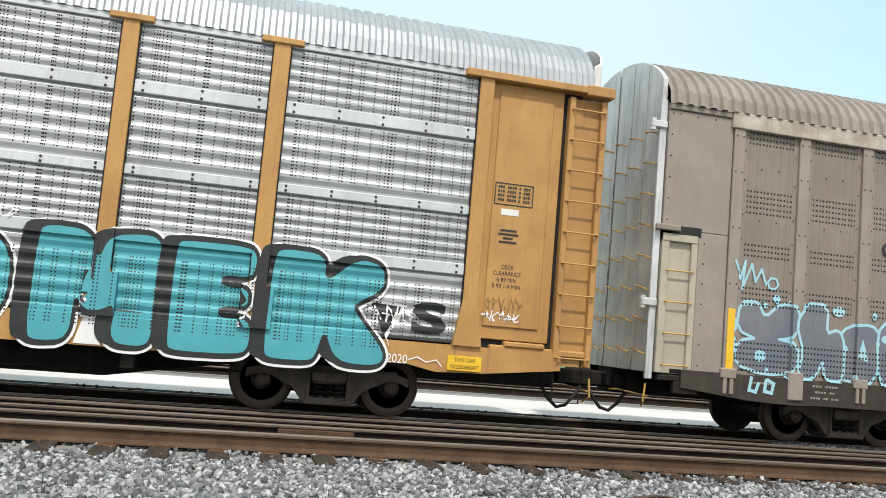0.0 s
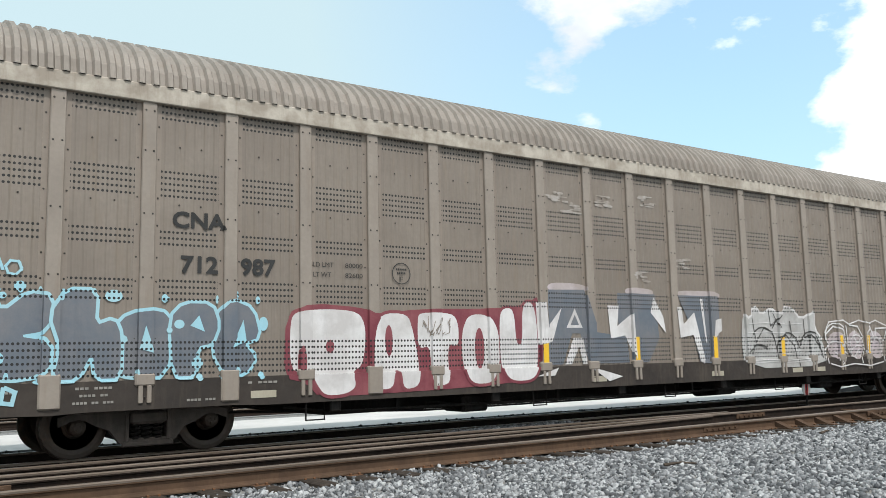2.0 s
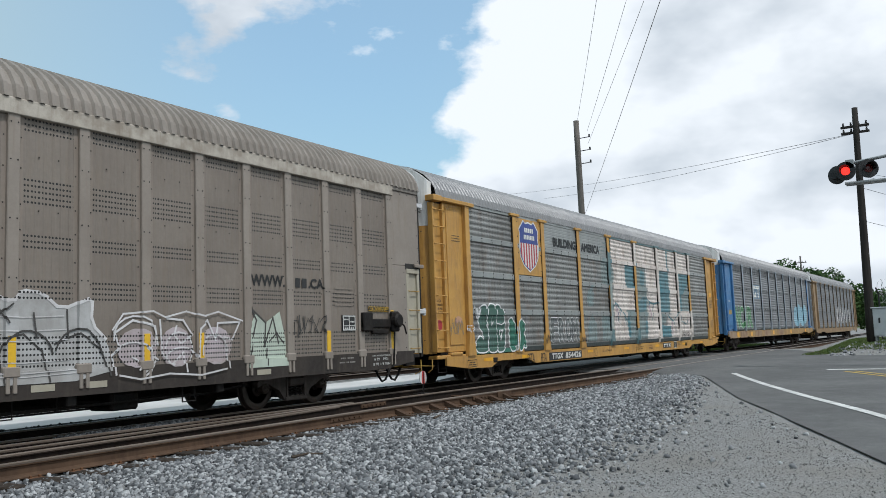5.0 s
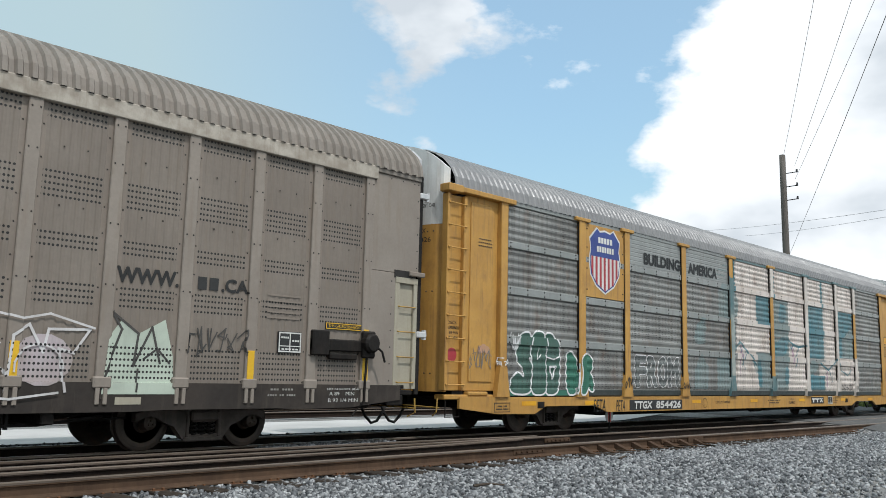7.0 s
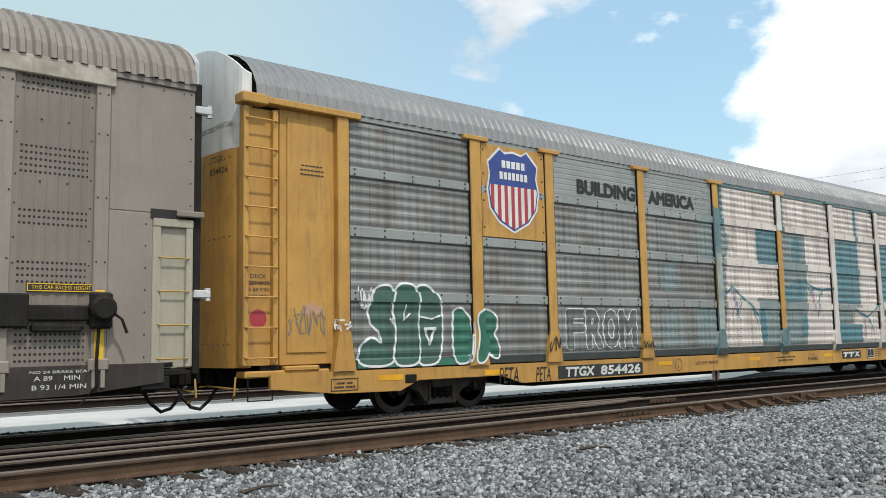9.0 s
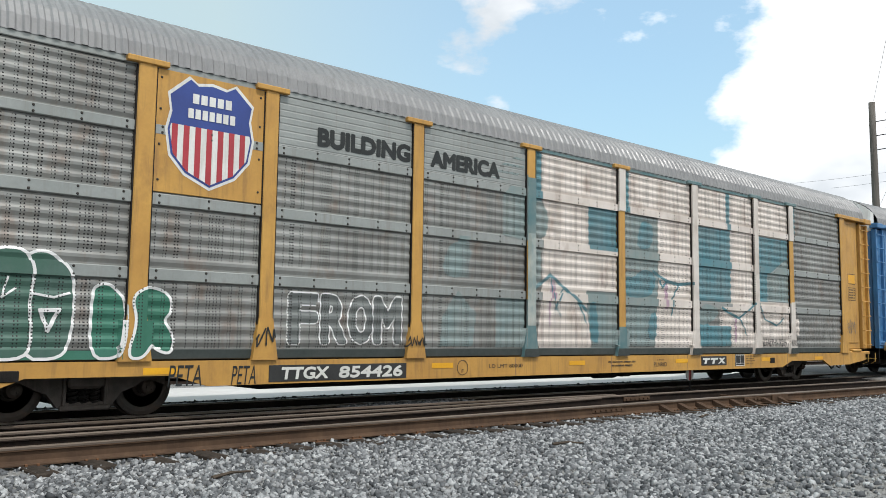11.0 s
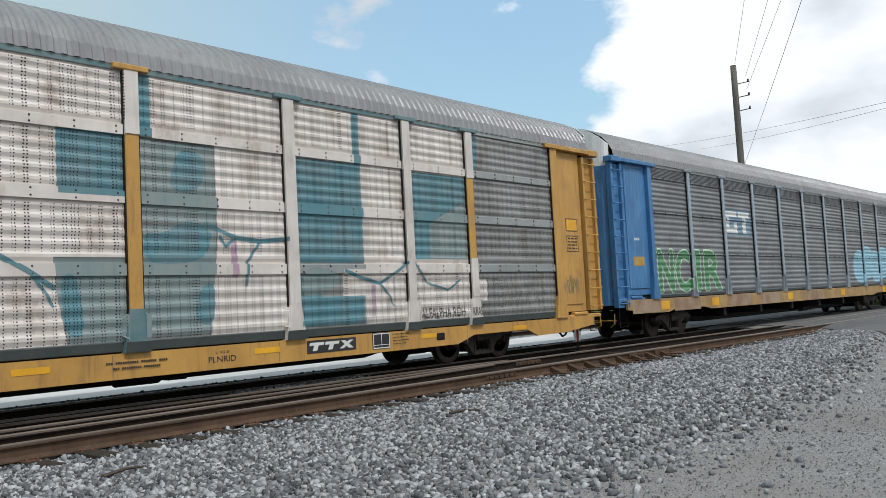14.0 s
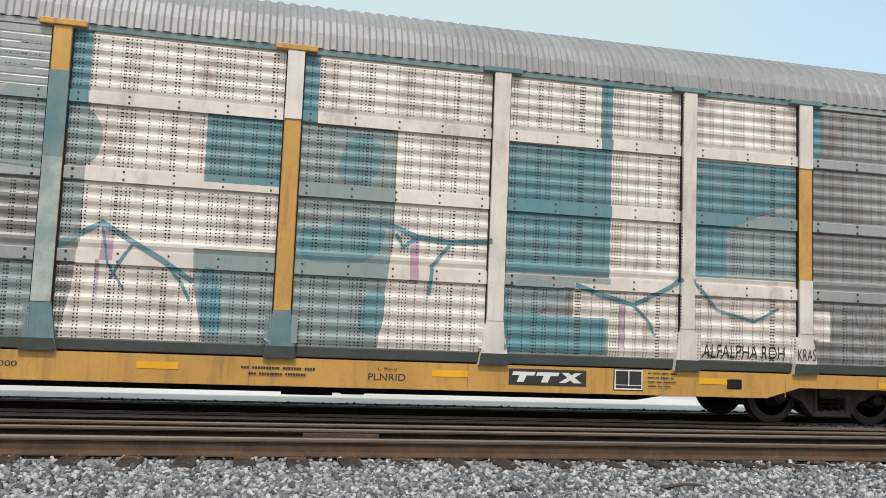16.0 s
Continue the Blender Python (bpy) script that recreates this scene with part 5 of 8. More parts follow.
def paint_first():
    edge = "fat teal graffiti letter with a black and white edge"
    for k, (pts, a, b) in enumerate(((FAT_O, 18.7, 20.45), (FAT_M, 20.72, 22.18), (FAT_E, 22.36, 23.36), (FAT_K, 23.56, 25.08))):
        form = rounded([(a + u * (b - a), 0.78 + z * 1.36) for u, z in pts])
        d = 0.009 * k
        side_a.lay("graffiti_letter", edged(flat_poly([form]), 0.11), CHALK_A, car_a, 0.003 + d, edge)
        side_a.lay("graffiti_letter", edged(flat_poly([form]), 0.075), INK_A, car_a, 0.0055 + d, edge)
        side_a.lay("graffiti_letter", edged(flat_poly([[(u - 0.13, z + 0.02) for u, z in form]]), 0.04), INK_A, car_a, 0.008 + d, edge)
        shapes(side_a, car_a, [[(u + 0.03, z) for u, z in form]], TEAL, 0.0115 + d, "graffiti_letter", edge)
    shapes(side_a, car_a, [blob(19.6, 1.5, 0.16, 0.3), [(21.42, 2.0), (21.46, 2.0), (21.45, 1.55), (21.43, 1.55)]], INK_A, 0.036, "graffiti_shade")
    shapes(side_a, car_a, [[(23.3, 1.95), (23.42, 1.9), (23.38, 1.35), (23.26, 1.2)], [(24.3, 0.8), (24.42, 0.8), (24.34, 1.15)], [(21.3, 0.74), (21.62, 0.74), (21.52, 1.05), (21.38, 1.05)]], CHALK_A, 0.004, "paint_flare", "white painted gap between letters")
    # arrow tip, small tags
    shapes(side_a, car_a, [[(24.95, 1.62), (25.45, 1.58), (25.2, 1.12), (25.25, 0.98)]], CHALK_A, 0.006, "graffiti_tip")
    shapes(side_a, car_a, [[(24.95, 1.58), (25.38, 1.55), (25.16, 1.15), (25.2, 1.05)]], INK_A, 0.009, "graffiti_tip")
    words(side_a, car_a, "S", 25.55, 25.98, 1.24, 1.62, INK_A, 0.006, "graffiti_letter", "smudged black graffiti letter", 0.08)
    shapes(side_a, car_a, scrawl(3, 25.0, 25.55, 1.3, 1.58, 0.02, 5), CHALK_A, 0.012, "tag", "thin white paint-pen tag")
    shapes(side_a, car_a, scrawl(8, 20.0, 20.5, 2.2, 2.36, 0.022, 4), CHALK_A, 0.008, "tag", "thin white paint-pen tag")
    words(side_a, car_a, "2020", 25.22, 25.5, 0.80, 0.92, CHALK_A, 0.010, "tag", "thin white paint-pen tag")
    shapes(side_a, car_a, stroke([(25.52, 0.86), (25.64, 0.9), (25.76, 0.84), (25.9, 0.88), (25.98, 0.8)], 0.014), CHALK_A, 0.010, "tag")
    plate = part("notice_plate", Shape().slab(26.05, 26.53, -1.672, -1.662, 0.76, 0.96, 0.003), BRIGHT_YELLOW, car_a, "yellow notice plate with black words")
    flat = Side([], lambda z: -1.674)
    words(flat, plate, "THIS CAR", 26.14, 26.44, 0.88, 0.935, BLACK_PAINT, 0.001)
    words(flat, plate, "EXCESS HEIGHT", 26.09, 26.49, 0.785, 0.84, BLACK_PAINT, 0.001)
    door = Side([], lambda z: -1.571)
    words(door, car_a, "DECK", 26.74, 26.92, 2.21, 2.27, BLACK_PAINT)
    words(door, car_a, "CLEARANCE", 26.62, 27.03, 2.12, 2.18, BLACK_PAINT)
    words(door, car_a, "A 89 MIN", 26.67, 26.97, 2.03, 2.09, BLACK_PAINT)
    words(door, car_a, "B 93 1/4 MIN", 26.62, 27.03, 1.94, 2.0, BLACK_PAINT)
    frame_box = stroke([(26.56, 3.12), (27.12, 3.12), (27.12, 3.42), (26.56, 3.42), (26.56, 3.12)], 0.016)
    shapes(door, car_a, frame_box, BLACK_PAINT, 0.004, "stencil_box")
    for i in range(4):
        shapes(door, car_a, bars("xxx xxxx x xxx", 26.6, 27.08, 3.35 - 0.06 * i, 3.385 - 0.06 * i), BLACK_PAINT, 0.004, "stencil_line")
    shapes(door, car_a, [rect(26.67, 26.93, 2.97, 3.06)], WHITE_LETTER, 0.004, "sticker", "small white sticker")
    for i, w in enumerate((0.12, 0.15, 0.07, 0.13)):
        shapes(door, car_a, [rect(26.8 - w, 26.8 + w, 2.74 - 0.055 * i, 2.77 - 0.055 * i)], BLACK_PAINT, 0.004, "stencil_line")
    shapes(door, car_a, scrawl(11, 26.5, 27.05, 1.47, 1.62, 0.014, 7), CHALK_A, 0.006, "tag", "thin white paint-pen tag")
    shapes(door, car_a, scrawl(12, 26.55, 27.1, 1.6, 1.82, 0.008, 6), OCHRE_INK, 0.005, "tag", "faint brown pen tag")


OCHRE_INK = surface("brown_marker", (0.20, 0.11, 0.05), (0.24, 0.13, 0.06), 0.7)


def paint_second():
    s, c = side_b, car_b
    words(s, c, "CNA", 3.85, 4.57, 3.05, 3.26, BLACK_PAINT, 0.004, "lettering", "black stencilled letters", 0.05)
    words(s, c, "712", 3.97, 4.47, 2.44, 2.66, BLACK_PAINT, 0.004, "lettering", "black stencilled number", 0.05)
    words(s, c, "987", 4.82, 5.32, 2.44, 2.66, BLACK_PAINT, 0.004, "lettering", "black stencilled number", 0.05)
    words(s, c, "LD LMT", 5.93, 6.27, 2.60, 2.67, BLACK_PAINT)
    words(s, c, "80000", 6.47, 6.77, 2.60, 2.67, BLACK_PAINT)
    words(s, c, "LT WT", 5.93, 6.23, 2.45, 2.52, BLACK_PAINT)
    words(s, c, "82600", 6.47, 6.77, 2.45, 2.52, BLACK_PAINT)
    ring = [(7.47 + 0.165 * math.cos(a * math.pi / 12), 2.55 + 0.165 * math.sin(a * math.pi / 12)) for a in range(25)]
    shapes(s, c, stroke(ring, 0.014), BLACK_PAINT, 0.004, "stencil_ring")
    words(s, c, "F", 7.44, 7.50, 2.42, 2.50, BLACK_PAINT)
    shapes(s, c, bars("xxxxxx", 7.37, 7.57, 2.60, 2.63) + bars("xxxxx", 7.39, 7.55, 2.54, 2.57), BLACK_PAINT, 0.004, "stencil_line")
    # web address of the owner, as bars
    words(s, c, "WWW.", 22.22, 23.16, 2.41, 2.62, BLACK_PAINT, 0.004, "lettering", "black stencilled letters", 0.05)
    shapes(s, c, bars("xx", 23.46, 23.86, 2.41, 2.6), BLACK_PAINT, 0.004, "lettering", "black bars of a withheld name")
    words(s, c, ".CA", 23.9, 24.36, 2.41, 2.6, BLACK_PAINT, 0.004, "lettering", "black stencilled letters", 0.05)
    shapes(s, c, [rect(24.75, 25.4, 2.42 - 0.09 * i, 2.45 - 0.09 * i) for i in range(5)], TAUPE, 0.006, "stencil_line")
    # outlined first piece in slate and light blue
    edge = "slate graffiti letter with a light blue edge"
    for k, (form, a, b, z0, z1) in enumerate(((SLAB_S, 1.34, 2.36, 1.06, 2.12), (SLAB_H, 2.34, 3.2, 1.05, 2.16), (SLAB_A, 3.1, 3.86, 1.06, 1.93), (SLAB_P, 3.8, 4.5, 1.05, 2.02), (SLAB_E, 4.42, 5.1, 1.06, 2.06))):
        drawn_letter(s, c, rounded([(a + u * (b - a), z0 + z * (z1 - z0)) for u, z in form], 1), 0.045, SKY_B, SLATE_B, 0.004 + 0.0055 * (k % 2), edge)
    marks = [[(3.42, 1.42), (3.62, 1.36), (3.5, 1.72)], [(4.1, 1.72), (4.3, 1.64), (4.22, 1.86)], [(4.68, 1.42), (4.9, 1.5), (4.85, 1.8)], blob(3.95, 1.74, 0.07, 0.06), blob(1.75, 1.32, 0.1, 0.09), blob(4.2, 1.22, 0.08, 0.08), blob(3.82, 1.66, 0.04, 0.04)]
    shapes(s, c, marks, SKY_B, 0.0165, "paint_patch", "light blue mark in a letter")
    rnd = random.Random(5)
    dots = [blob(1.27, 1.75, 0.05, 0.1), blob(1.28, 1.45, 0.06, 0.12), blob(2.0, 2.2, 0.07, 0.06), blob(3.1, 2.1, 0.11, 0.08), blob(5.15, 1.75, 0.07, 0.1)]
    dots += [blob(rnd.uniform(1.2, 5.3), rnd.choice((1.03, 1.1, 2.08, 2.15)), rnd.uniform(0.02, 0.05), rnd.uniform(0.02, 0.06)) for _ in range(26)]
    shapes(s, c, dots, SKY_B, 0.006, "paint_speckle", "light blue paint spots")
    shapes(s, c, stroke([(1.24, 2.7), (1.36, 2.45), (1.44, 2.72), (1.40, 2.3), (1.55, 2.68), (1.62, 2.42), (1.72, 2.62), (1.8, 2.4)], 0.035) + stroke([(1.92 + 0.09 * math.cos(k), 2.42 + 0.09 * math.sin(k)) for k in range(8)], 0.03), SKY_B, 0.006, "tag", "light blue tag")
    shapes(s, c, stroke([(1.6, 0.98), (1.57, 0.8), (1.68, 0.78), (1.72, 0.9)], 0.05) + stroke([(1.85, 0.96), (1.83, 0.8), (1.95, 0.78), (1.98, 0.92), (1.88, 0.97)], 0.05), SKY_B, 0.006, "tag")
    # second piece: chalky white blocks on a wine-red ground
    edge = "chalky white graffiti letter with a wine-red edge"
    shapes(s, c, [rounded([(5.46, 0.98), (5.5, 1.9), (5.9, 2.06), (6.8, 2.0), (7.0, 1.9), (7.8, 2.0), (9.3, 2.02), (10.0, 2.1), (10.36, 2.28), (10.38, 1.2), (10.1, 0.8), (8.6, 0.72), (6.0, 0.68), (5.8, 0.9)], 1)], WINE_B, 0.003, "graffiti_fill", "wine-red ground of a graffiti piece")
    for k, (form, a, b, z0, z1) in enumerate(((BLOCK_F, 5.56, 6.82, 0.74, 1.94), (BLOCK_A, 6.92, 7.78, 0.76, 1.92), (BLOCK_T, 7.76, 8.56, 0.78, 1.94), (FAT_O, 8.62, 9.36, 0.78, 1.92), (BLOCK_U, 9.42, 10.28, 0.80, 2.14))):
        drawn_letter(s, c, rounded([(a + u * (b - a), z0 + z * (z1 - z0)) for u, z in form]), 0.05, WINE_B, CHALK_B, 0.0055 + 0.005 * (k % 2), edge)
    shapes(s, c, [blob(6.2, 1.42, 0.07, 0.1), blob(7.22, 1.5, 0.07, 0.24), blob(8.98, 1.36, 0.1, 0.34), blob(5.74, 1.2, 0.06, 0.24)], WINE_B, 0.0165, "paint_patch")
    shapes(s, c, scrawl(21, 7.85, 8.4, 1.55, 1.88, 0.012, 5), TAUPE, 0.0175, "tag")
    # third piece: slate letters with white flares under lilac overspray
    shapes(s, c, [rounded([(10.5, 2.36), (11.5, 2.34), (11.5, 2.5), (10.6, 2.52)]), rounded([(12.5, 2.34), (13.3, 2.32), (13.3, 2.46), (12.55, 2.48)]), rounded([(14.0, 2.32), (15.35, 2.3), (15.35, 2.46), (14.0, 2.46)])], LILAC_B, 0.003, "overspray", "pale lilac overspray")
    edge = "slate graffiti letter with white flares"
    for form in ([(10.42, 1.05), (10.56, 2.38), (11.44, 2.4), (11.74, 1.62), (12.5, 1.54), (12.56, 1.05), (11.5, 1.05), (11.3, 1.6), (11.1, 1.6), (10.85, 1.05)],
                 [(12.3, 2.36), (13.34, 2.36), (13.42, 1.5), (13.1, 1.05), (12.62, 1.05), (12.66, 1.7), (12.3, 1.75)], [(14.02, 2.36), (15.3, 2.36), (15.3, 1.8), (15.1, 1.4), (14.9, 0.98), (14.62, 1.0), (14.4, 1.7)]):
        shapes(s, c, [form], SLATE_B, 0.0045, "graffiti_letter", edge)
    flares = [[(10.25, 2.15), (10.46, 2.15), (10.5, 1.7), (10.86, 2.06), (10.62, 1.46), (10.28, 1.4)], [(11.18, 2.05), (10.96, 1.7), (11.36, 1.7)], [(10.9, 1.05), (11.12, 1.52), (11.36, 1.52), (11.46, 1.05), (11.34, 1.05), (11.26, 1.36), (11.06, 1.05)],
              [(12.02, 2.12), (12.32, 2.12), (12.26, 1.74), (12.68, 1.98), (12.72, 1.1), (12.46, 1.56), (12.08, 1.5)], [(13.2, 2.0), (13.62, 1.6), (13.56, 1.92), (13.3, 2.3)], [(13.92, 2.12), (14.12, 2.12), (14.16, 1.78), (14.5, 2.02), (14.78, 1.05), (14.66, 0.98), (14.44, 1.56), (13.98, 1.5)],
              [(15.1, 1.86), (15.36, 1.9), (15.36, 1.64), (15.04, 1.5)], [(14.7, 2.3), (14.78, 2.3), (14.86, 1.4), (14.82, 1.4)], [(10.2, 0.86), (10.7, 1.0), (10.6, 0.86)], [(11.5, 0.98), (11.95, 0.72), (12.3, 0.8), (11.8, 0.92)]]
    shapes(s, c, flares, CHALK_B, 0.0095, "paint_flare", "white flare of a graffiti letter")
    shapes(s, c, [[(11.17, 1.94), (11.06, 1.75), (11.27, 1.75)]], SLATE_B, 0.014, "paint_patch")
    rnd = random.Random(9)
    for u, z in ((10.9, 4.1), (12.1, 4.1), (13.3, 4.2), (11.2, 3.9), (13.0, 2.7), (14.2, 3.0)):
        shapes(s, c, [blob(u + rnd.uniform(-0.2, 0.2), z + rnd.uniform(-0.1, 0.1), rnd.uniform(0.03, 0.16), rnd.uniform(0.008, 0.03)) for _ in range(11)], SMUDGE, 0.001, "chalk_smudge", "pale rubbed smudge")
    # white throw-up with dark lines
    top = [(16.05, 0.84), (16.0, 1.5), (16.1, 2.0), (16.25, 1.9), (16.5, 2.2), (16.75, 2.0), (17.1, 2.15), (17.4, 2.0), (17.55, 2.18), (17.9, 2.15), (18.2, 1.9), (18.75, 2.12), (18.72, 1.7), (19.05, 1.4), (19.1, 0.84)]
    shapes(s, c, [rounded(top, 1)], SILVER_B, 0.004, "graffiti_fill", "silvery white throw-up fill")
    lines = stroke([(16.4, 1.95), (16.5, 1.4), (16.8, 1.7), (17.1, 1.62), (17.25, 1.2), (17.3, 0.86)], 0.03) + stroke([(17.3, 1.5), (17.6, 1.55), (17.9, 1.3), (18.0, 0.86)], 0.03)
    lines += stroke([(18.1, 1.4), (18.5, 1.55), (18.9, 1.3), (19.05, 0.9)], 0.03) + stroke([(17.0, 2.1), (17.05, 1.75), (17.3, 1.9), (17.1, 1.7)], 0.025) + stroke([(18.3, 1.9), (18.32, 1.5)], 0.03) + stroke([(16.2, 1.2), (16.5, 1.35), (16.9, 1.3)], 0.025)
    def arc(u, z, ru, rz, a0, a1):
        return [(u + ru * math.cos(math.radians(a0 + (a1 - a0) * k / 9)), z + rz * math.sin(math.radians(a0 + (a1 - a0) * k / 9))) for k in range(10)]
    lines += stroke(arc(16.75, 1.3, 0.45, 0.42, 150, 20), 0.03) + stroke(arc(17.65, 1.2, 0.42, 0.4, 170, 10), 0.03) + stroke(arc(18.5, 1.2, 0.4, 0.42, 165, 5), 0.03) + stroke(arc(16.6, 1.05, 0.35, 0.3, 160, 40), 0.025)
    lines += stroke([(17.15, 2.02), (17.35, 1.72)], 0.025) + stroke([(17.12, 1.76), (17.4, 1.98)], 0.025) + stroke([(17.75, 1.85), (17.8, 1.5)], 0.03)
    shapes(s, c, lines, INK_B, 0.008, "graffiti_line", "thin dark graffiti lines")
    haze = stroke(rounded(top[1:-1], 1)[2:-2], 0.05) + [pt for z in (0.95, 1.0, 1.15, 1.45, 1.6, 1.8) for pt in stroke([(16.15 + 0.3 * (z % 0.4), z), (16.9, z + 0.02), (17.6, z - 0.01), (18.6 - 0.2 * z, z + 0.015)], 0.014)]
    shapes(s, c, haze, CHALK_B, 0.006, "paint_line", "brighter hatched strokes in the silver fill")
    # white outline letters
    out = stroke([(19.15, 0.9), (19.1, 1.2), (19.25, 1.3), (19.15, 1.55), (19.5, 1.75), (19.95, 1.65), (20.0, 1.35), (19.75, 1.3), (20.0, 1.1), (19.7, 0.9)], 0.036)
    out += stroke([(20.05, 1.75), (20.1, 1.2), (20.3, 1.0), (20.55, 1.2), (20.6, 0.88)], 0.036) + stroke([(20.2, 1.78), (20.55, 1.75), (20.75, 1.5), (20.5, 1.35), (20.35, 1.5), (20.4, 1.65)], 0.036)
    out += stroke([(20.85, 0.9), (20.9, 1.6), (21.1, 1.75), (21.3, 1.4), (21.35, 1.7), (21.9, 1.72), (21.7, 1.4), (21.5, 1.45), (21.6, 0.9)], 0.036) + stroke([(19.5, 1.15), (19.7, 1.05), (19.6, 0.95)], 0.03)
    out += stroke(arc(19.55, 1.5, 0.42, 0.32, 190, -20), 0.03) + stroke(arc(19.5, 1.1, 0.4, 0.3, 150, -60), 0.03) + stroke(arc(20.45, 1.25, 0.3, 0.3, 200, -40), 0.027) + stroke(arc(20.5, 1.05, 0.35, 0.24, 170, 10), 0.027) + stroke(arc(21.25, 1.2, 0.32, 0.3, 190, 0), 0.027)
    out += stroke([(19.1, 1.6), (19.3, 1.85), (19.9, 1.9), (20.15, 1.8), (20.6, 1.9), (21.0, 1.82), (21.35, 1.9), (21.95, 1.74)], 0.03) + stroke([(19.2, 0.88), (19.6, 0.8), (20.2, 0.86), (20.9, 0.8), (21.5, 0.88)], 0.03)
    shapes(s, c, out, CHALK_B, 0.006, "graffiti_outline", "white outline graffiti letters")
    shapes(s, c, [blob(19.6, 1.3, 0.4, 0.32), blob(20.4, 1.3, 0.35, 0.34), blob(21.3, 1.3, 0.4, 0.34)], LILAC_B, 0.003, "graffiti_fill", "thin greyish paint fill")
    shapes(s, c, [[(22.1, 0.86), (22.15, 1.6), (22.35, 1.9), (22.6, 1.7), (23.0, 1.92), (23.15, 1.4), (23.2, 0.86)]], MINT_B, 0.004, "graffiti_fill", "pale mint graffiti fill")
    shapes(s, c, stroke([(22.1, 1.0), (22.35, 1.75), (22.2, 1.98), (22.6, 1.7), (22.55, 1.25), (22.8, 1.8), (22.95, 1.3)], 0.035) + stroke([(22.7, 1.35), (22.9, 1.5), (23.1, 1.3)], 0.03) + stroke([(22.6, 0.9), (22.62, 1.2)], 0.03), INK_B, 0.008, "graffiti_line")
    shapes(s, c, scrawl(31, 23.35, 24.4, 1.42, 1.85, 0.022, 6), INK_B, 0.006, "tag", "loose black spray tag")
    # stencil plate: white frame with dark blocks
    plate = part("stencil_plate", Shape().slab(24.98, 25.44, -1.6, -1.57, 1.52, 1.86, 0.003), BLACK_PAINT, c, "black stencil plate in a white frame")
    f = Side([], lambda z: -1.602)
    shapes(f, plate, stroke([(25.0, 1.54), (25.42, 1.54), (25.42, 1.84), (25.0, 1.84), (25.0, 1.54)], 0.022) + [rect(25.2, 25.22, 1.54, 1.84), rect(25.0, 25.42, 1.62, 1.635)], WHITE_LETTER, 0.002, "white_frame")
    shapes(f, plate, bars("xxxx", 25.03, 25.19, 1.75, 1.78) + bars("xxx", 25.25, 25.4, 1.7, 1.73) + bars("xxxxx", 25.04, 25.38, 1.565, 1.59), WHITE_LETTER, 0.002, "stencil_line")
    # hand brake gear on the side
    gear = part("hand_brake", Shape().slab(25.6, 26.78, -1.70, -1.6, 1.58, 1.78, 0.02).slab(25.6, 25.95, -1.72, -1.6, 1.5, 1.92, 0.02).slab(26.0, 26.6, -1.69, -1.6, 1.44, 1.54, 0.02), DARK_STEEL, c, "greasy black hand brake gear")
    part("brake_wheel", Shape().lathe([(-1.86, 0), (-1.86, 0.13), (-1.82, 0.17), (-1.7, 0.17), (-1.66, 0.1), (-1.66, 0)], (26.82, 0, 1.74), "y", 14).slab(26.68, 26.96, -1.76, -1.64, 1.48, 1.95, 0.03), DARK_STEEL, gear)
    part("brake_lever", Shape().tube([(26.9, -1.78, 1.72), (27.05, -1.82, 1.6), (27.12, -1.82, 1.42)], 0.02, 6), DARK_STEEL, gear)
    part("brake_chain", Shape().tube([(26.8, -1.7, 1.5), (26.78, -1.7, 1.1), (26.8, -1.66, 0.75), (26.6, -1.6, 0.5)], 0.022, 6), DARK_STEEL, gear)
    plate = part("notice_plate", Shape().slab(25.94, 26.78, -1.6, -1.575, 1.95, 2.06, 0.003), BLACK_PAINT, c, "black notice plate with yellow words")
    shapes(f, plate, stroke([(25.95, 1.96), (26.77, 1.96), (26.77, 2.05), (25.95, 2.05), (25.95, 1.96)], 0.012), BRIGHT_YELLOW, 0.002, "plate_edge")
    words(f, plate, "THIS CAR EXCESS HEIGHT", 26.0, 26.72, 1.982, 2.03, BRIGHT_YELLOW, 0.002)
    # writing on the sill
    for u0, u1, z, t in ((1.6, 2.0, 0.9, "xxxxx xxx"), (2.65, 3.1, 0.92, "xxx xxxx"), (2.7, 3.05, 0.83, "xxxx xx"), (2.62, 3.12, 0.74, "xxxx xx xxx"), (4.05, 4.45, 0.72, "xxxx xxx"), (4.9, 5.35, 0.92, "x xxxx"), (24.85, 25.3, 0.92, "xxx xxxx"), (24.8, 25.35, 0.83, "xxxx xx xxxx")):
        shapes(s, c, bars(t, u0, u1, z, z + 0.03), DIM_LETTER, 0.004, "stencil_line")
    words(s, c, "NO 24 BRAKE BEAM", 26.0, 26.75, 0.93, 0.965, WHITE_LETTER)
    words(s, c, "A 89    MIN", 26.05, 26.6, 0.84, 0.9, WHITE_LETTER)
    words(s, c, "B 93 1/4 MIN", 26.03, 26.68, 0.73, 0.79, WHITE_LETTER)
    for u in (4.95, 11.5, 14.9, 17.7, 18.6, 22.3):
        shapes(s, c, [rect(u, u + 0.38, 0.72, 0.82)], PALE_TAUPE, 0.004, "reflector_patch", "dusty tan reflector patch")
    side = Side([], lambda z: -1.602)
    shapes(side, c, [rect(0.28, 0.5, 1.0, 1.07)], WHITE_LETTER, -0.085, "sticker")


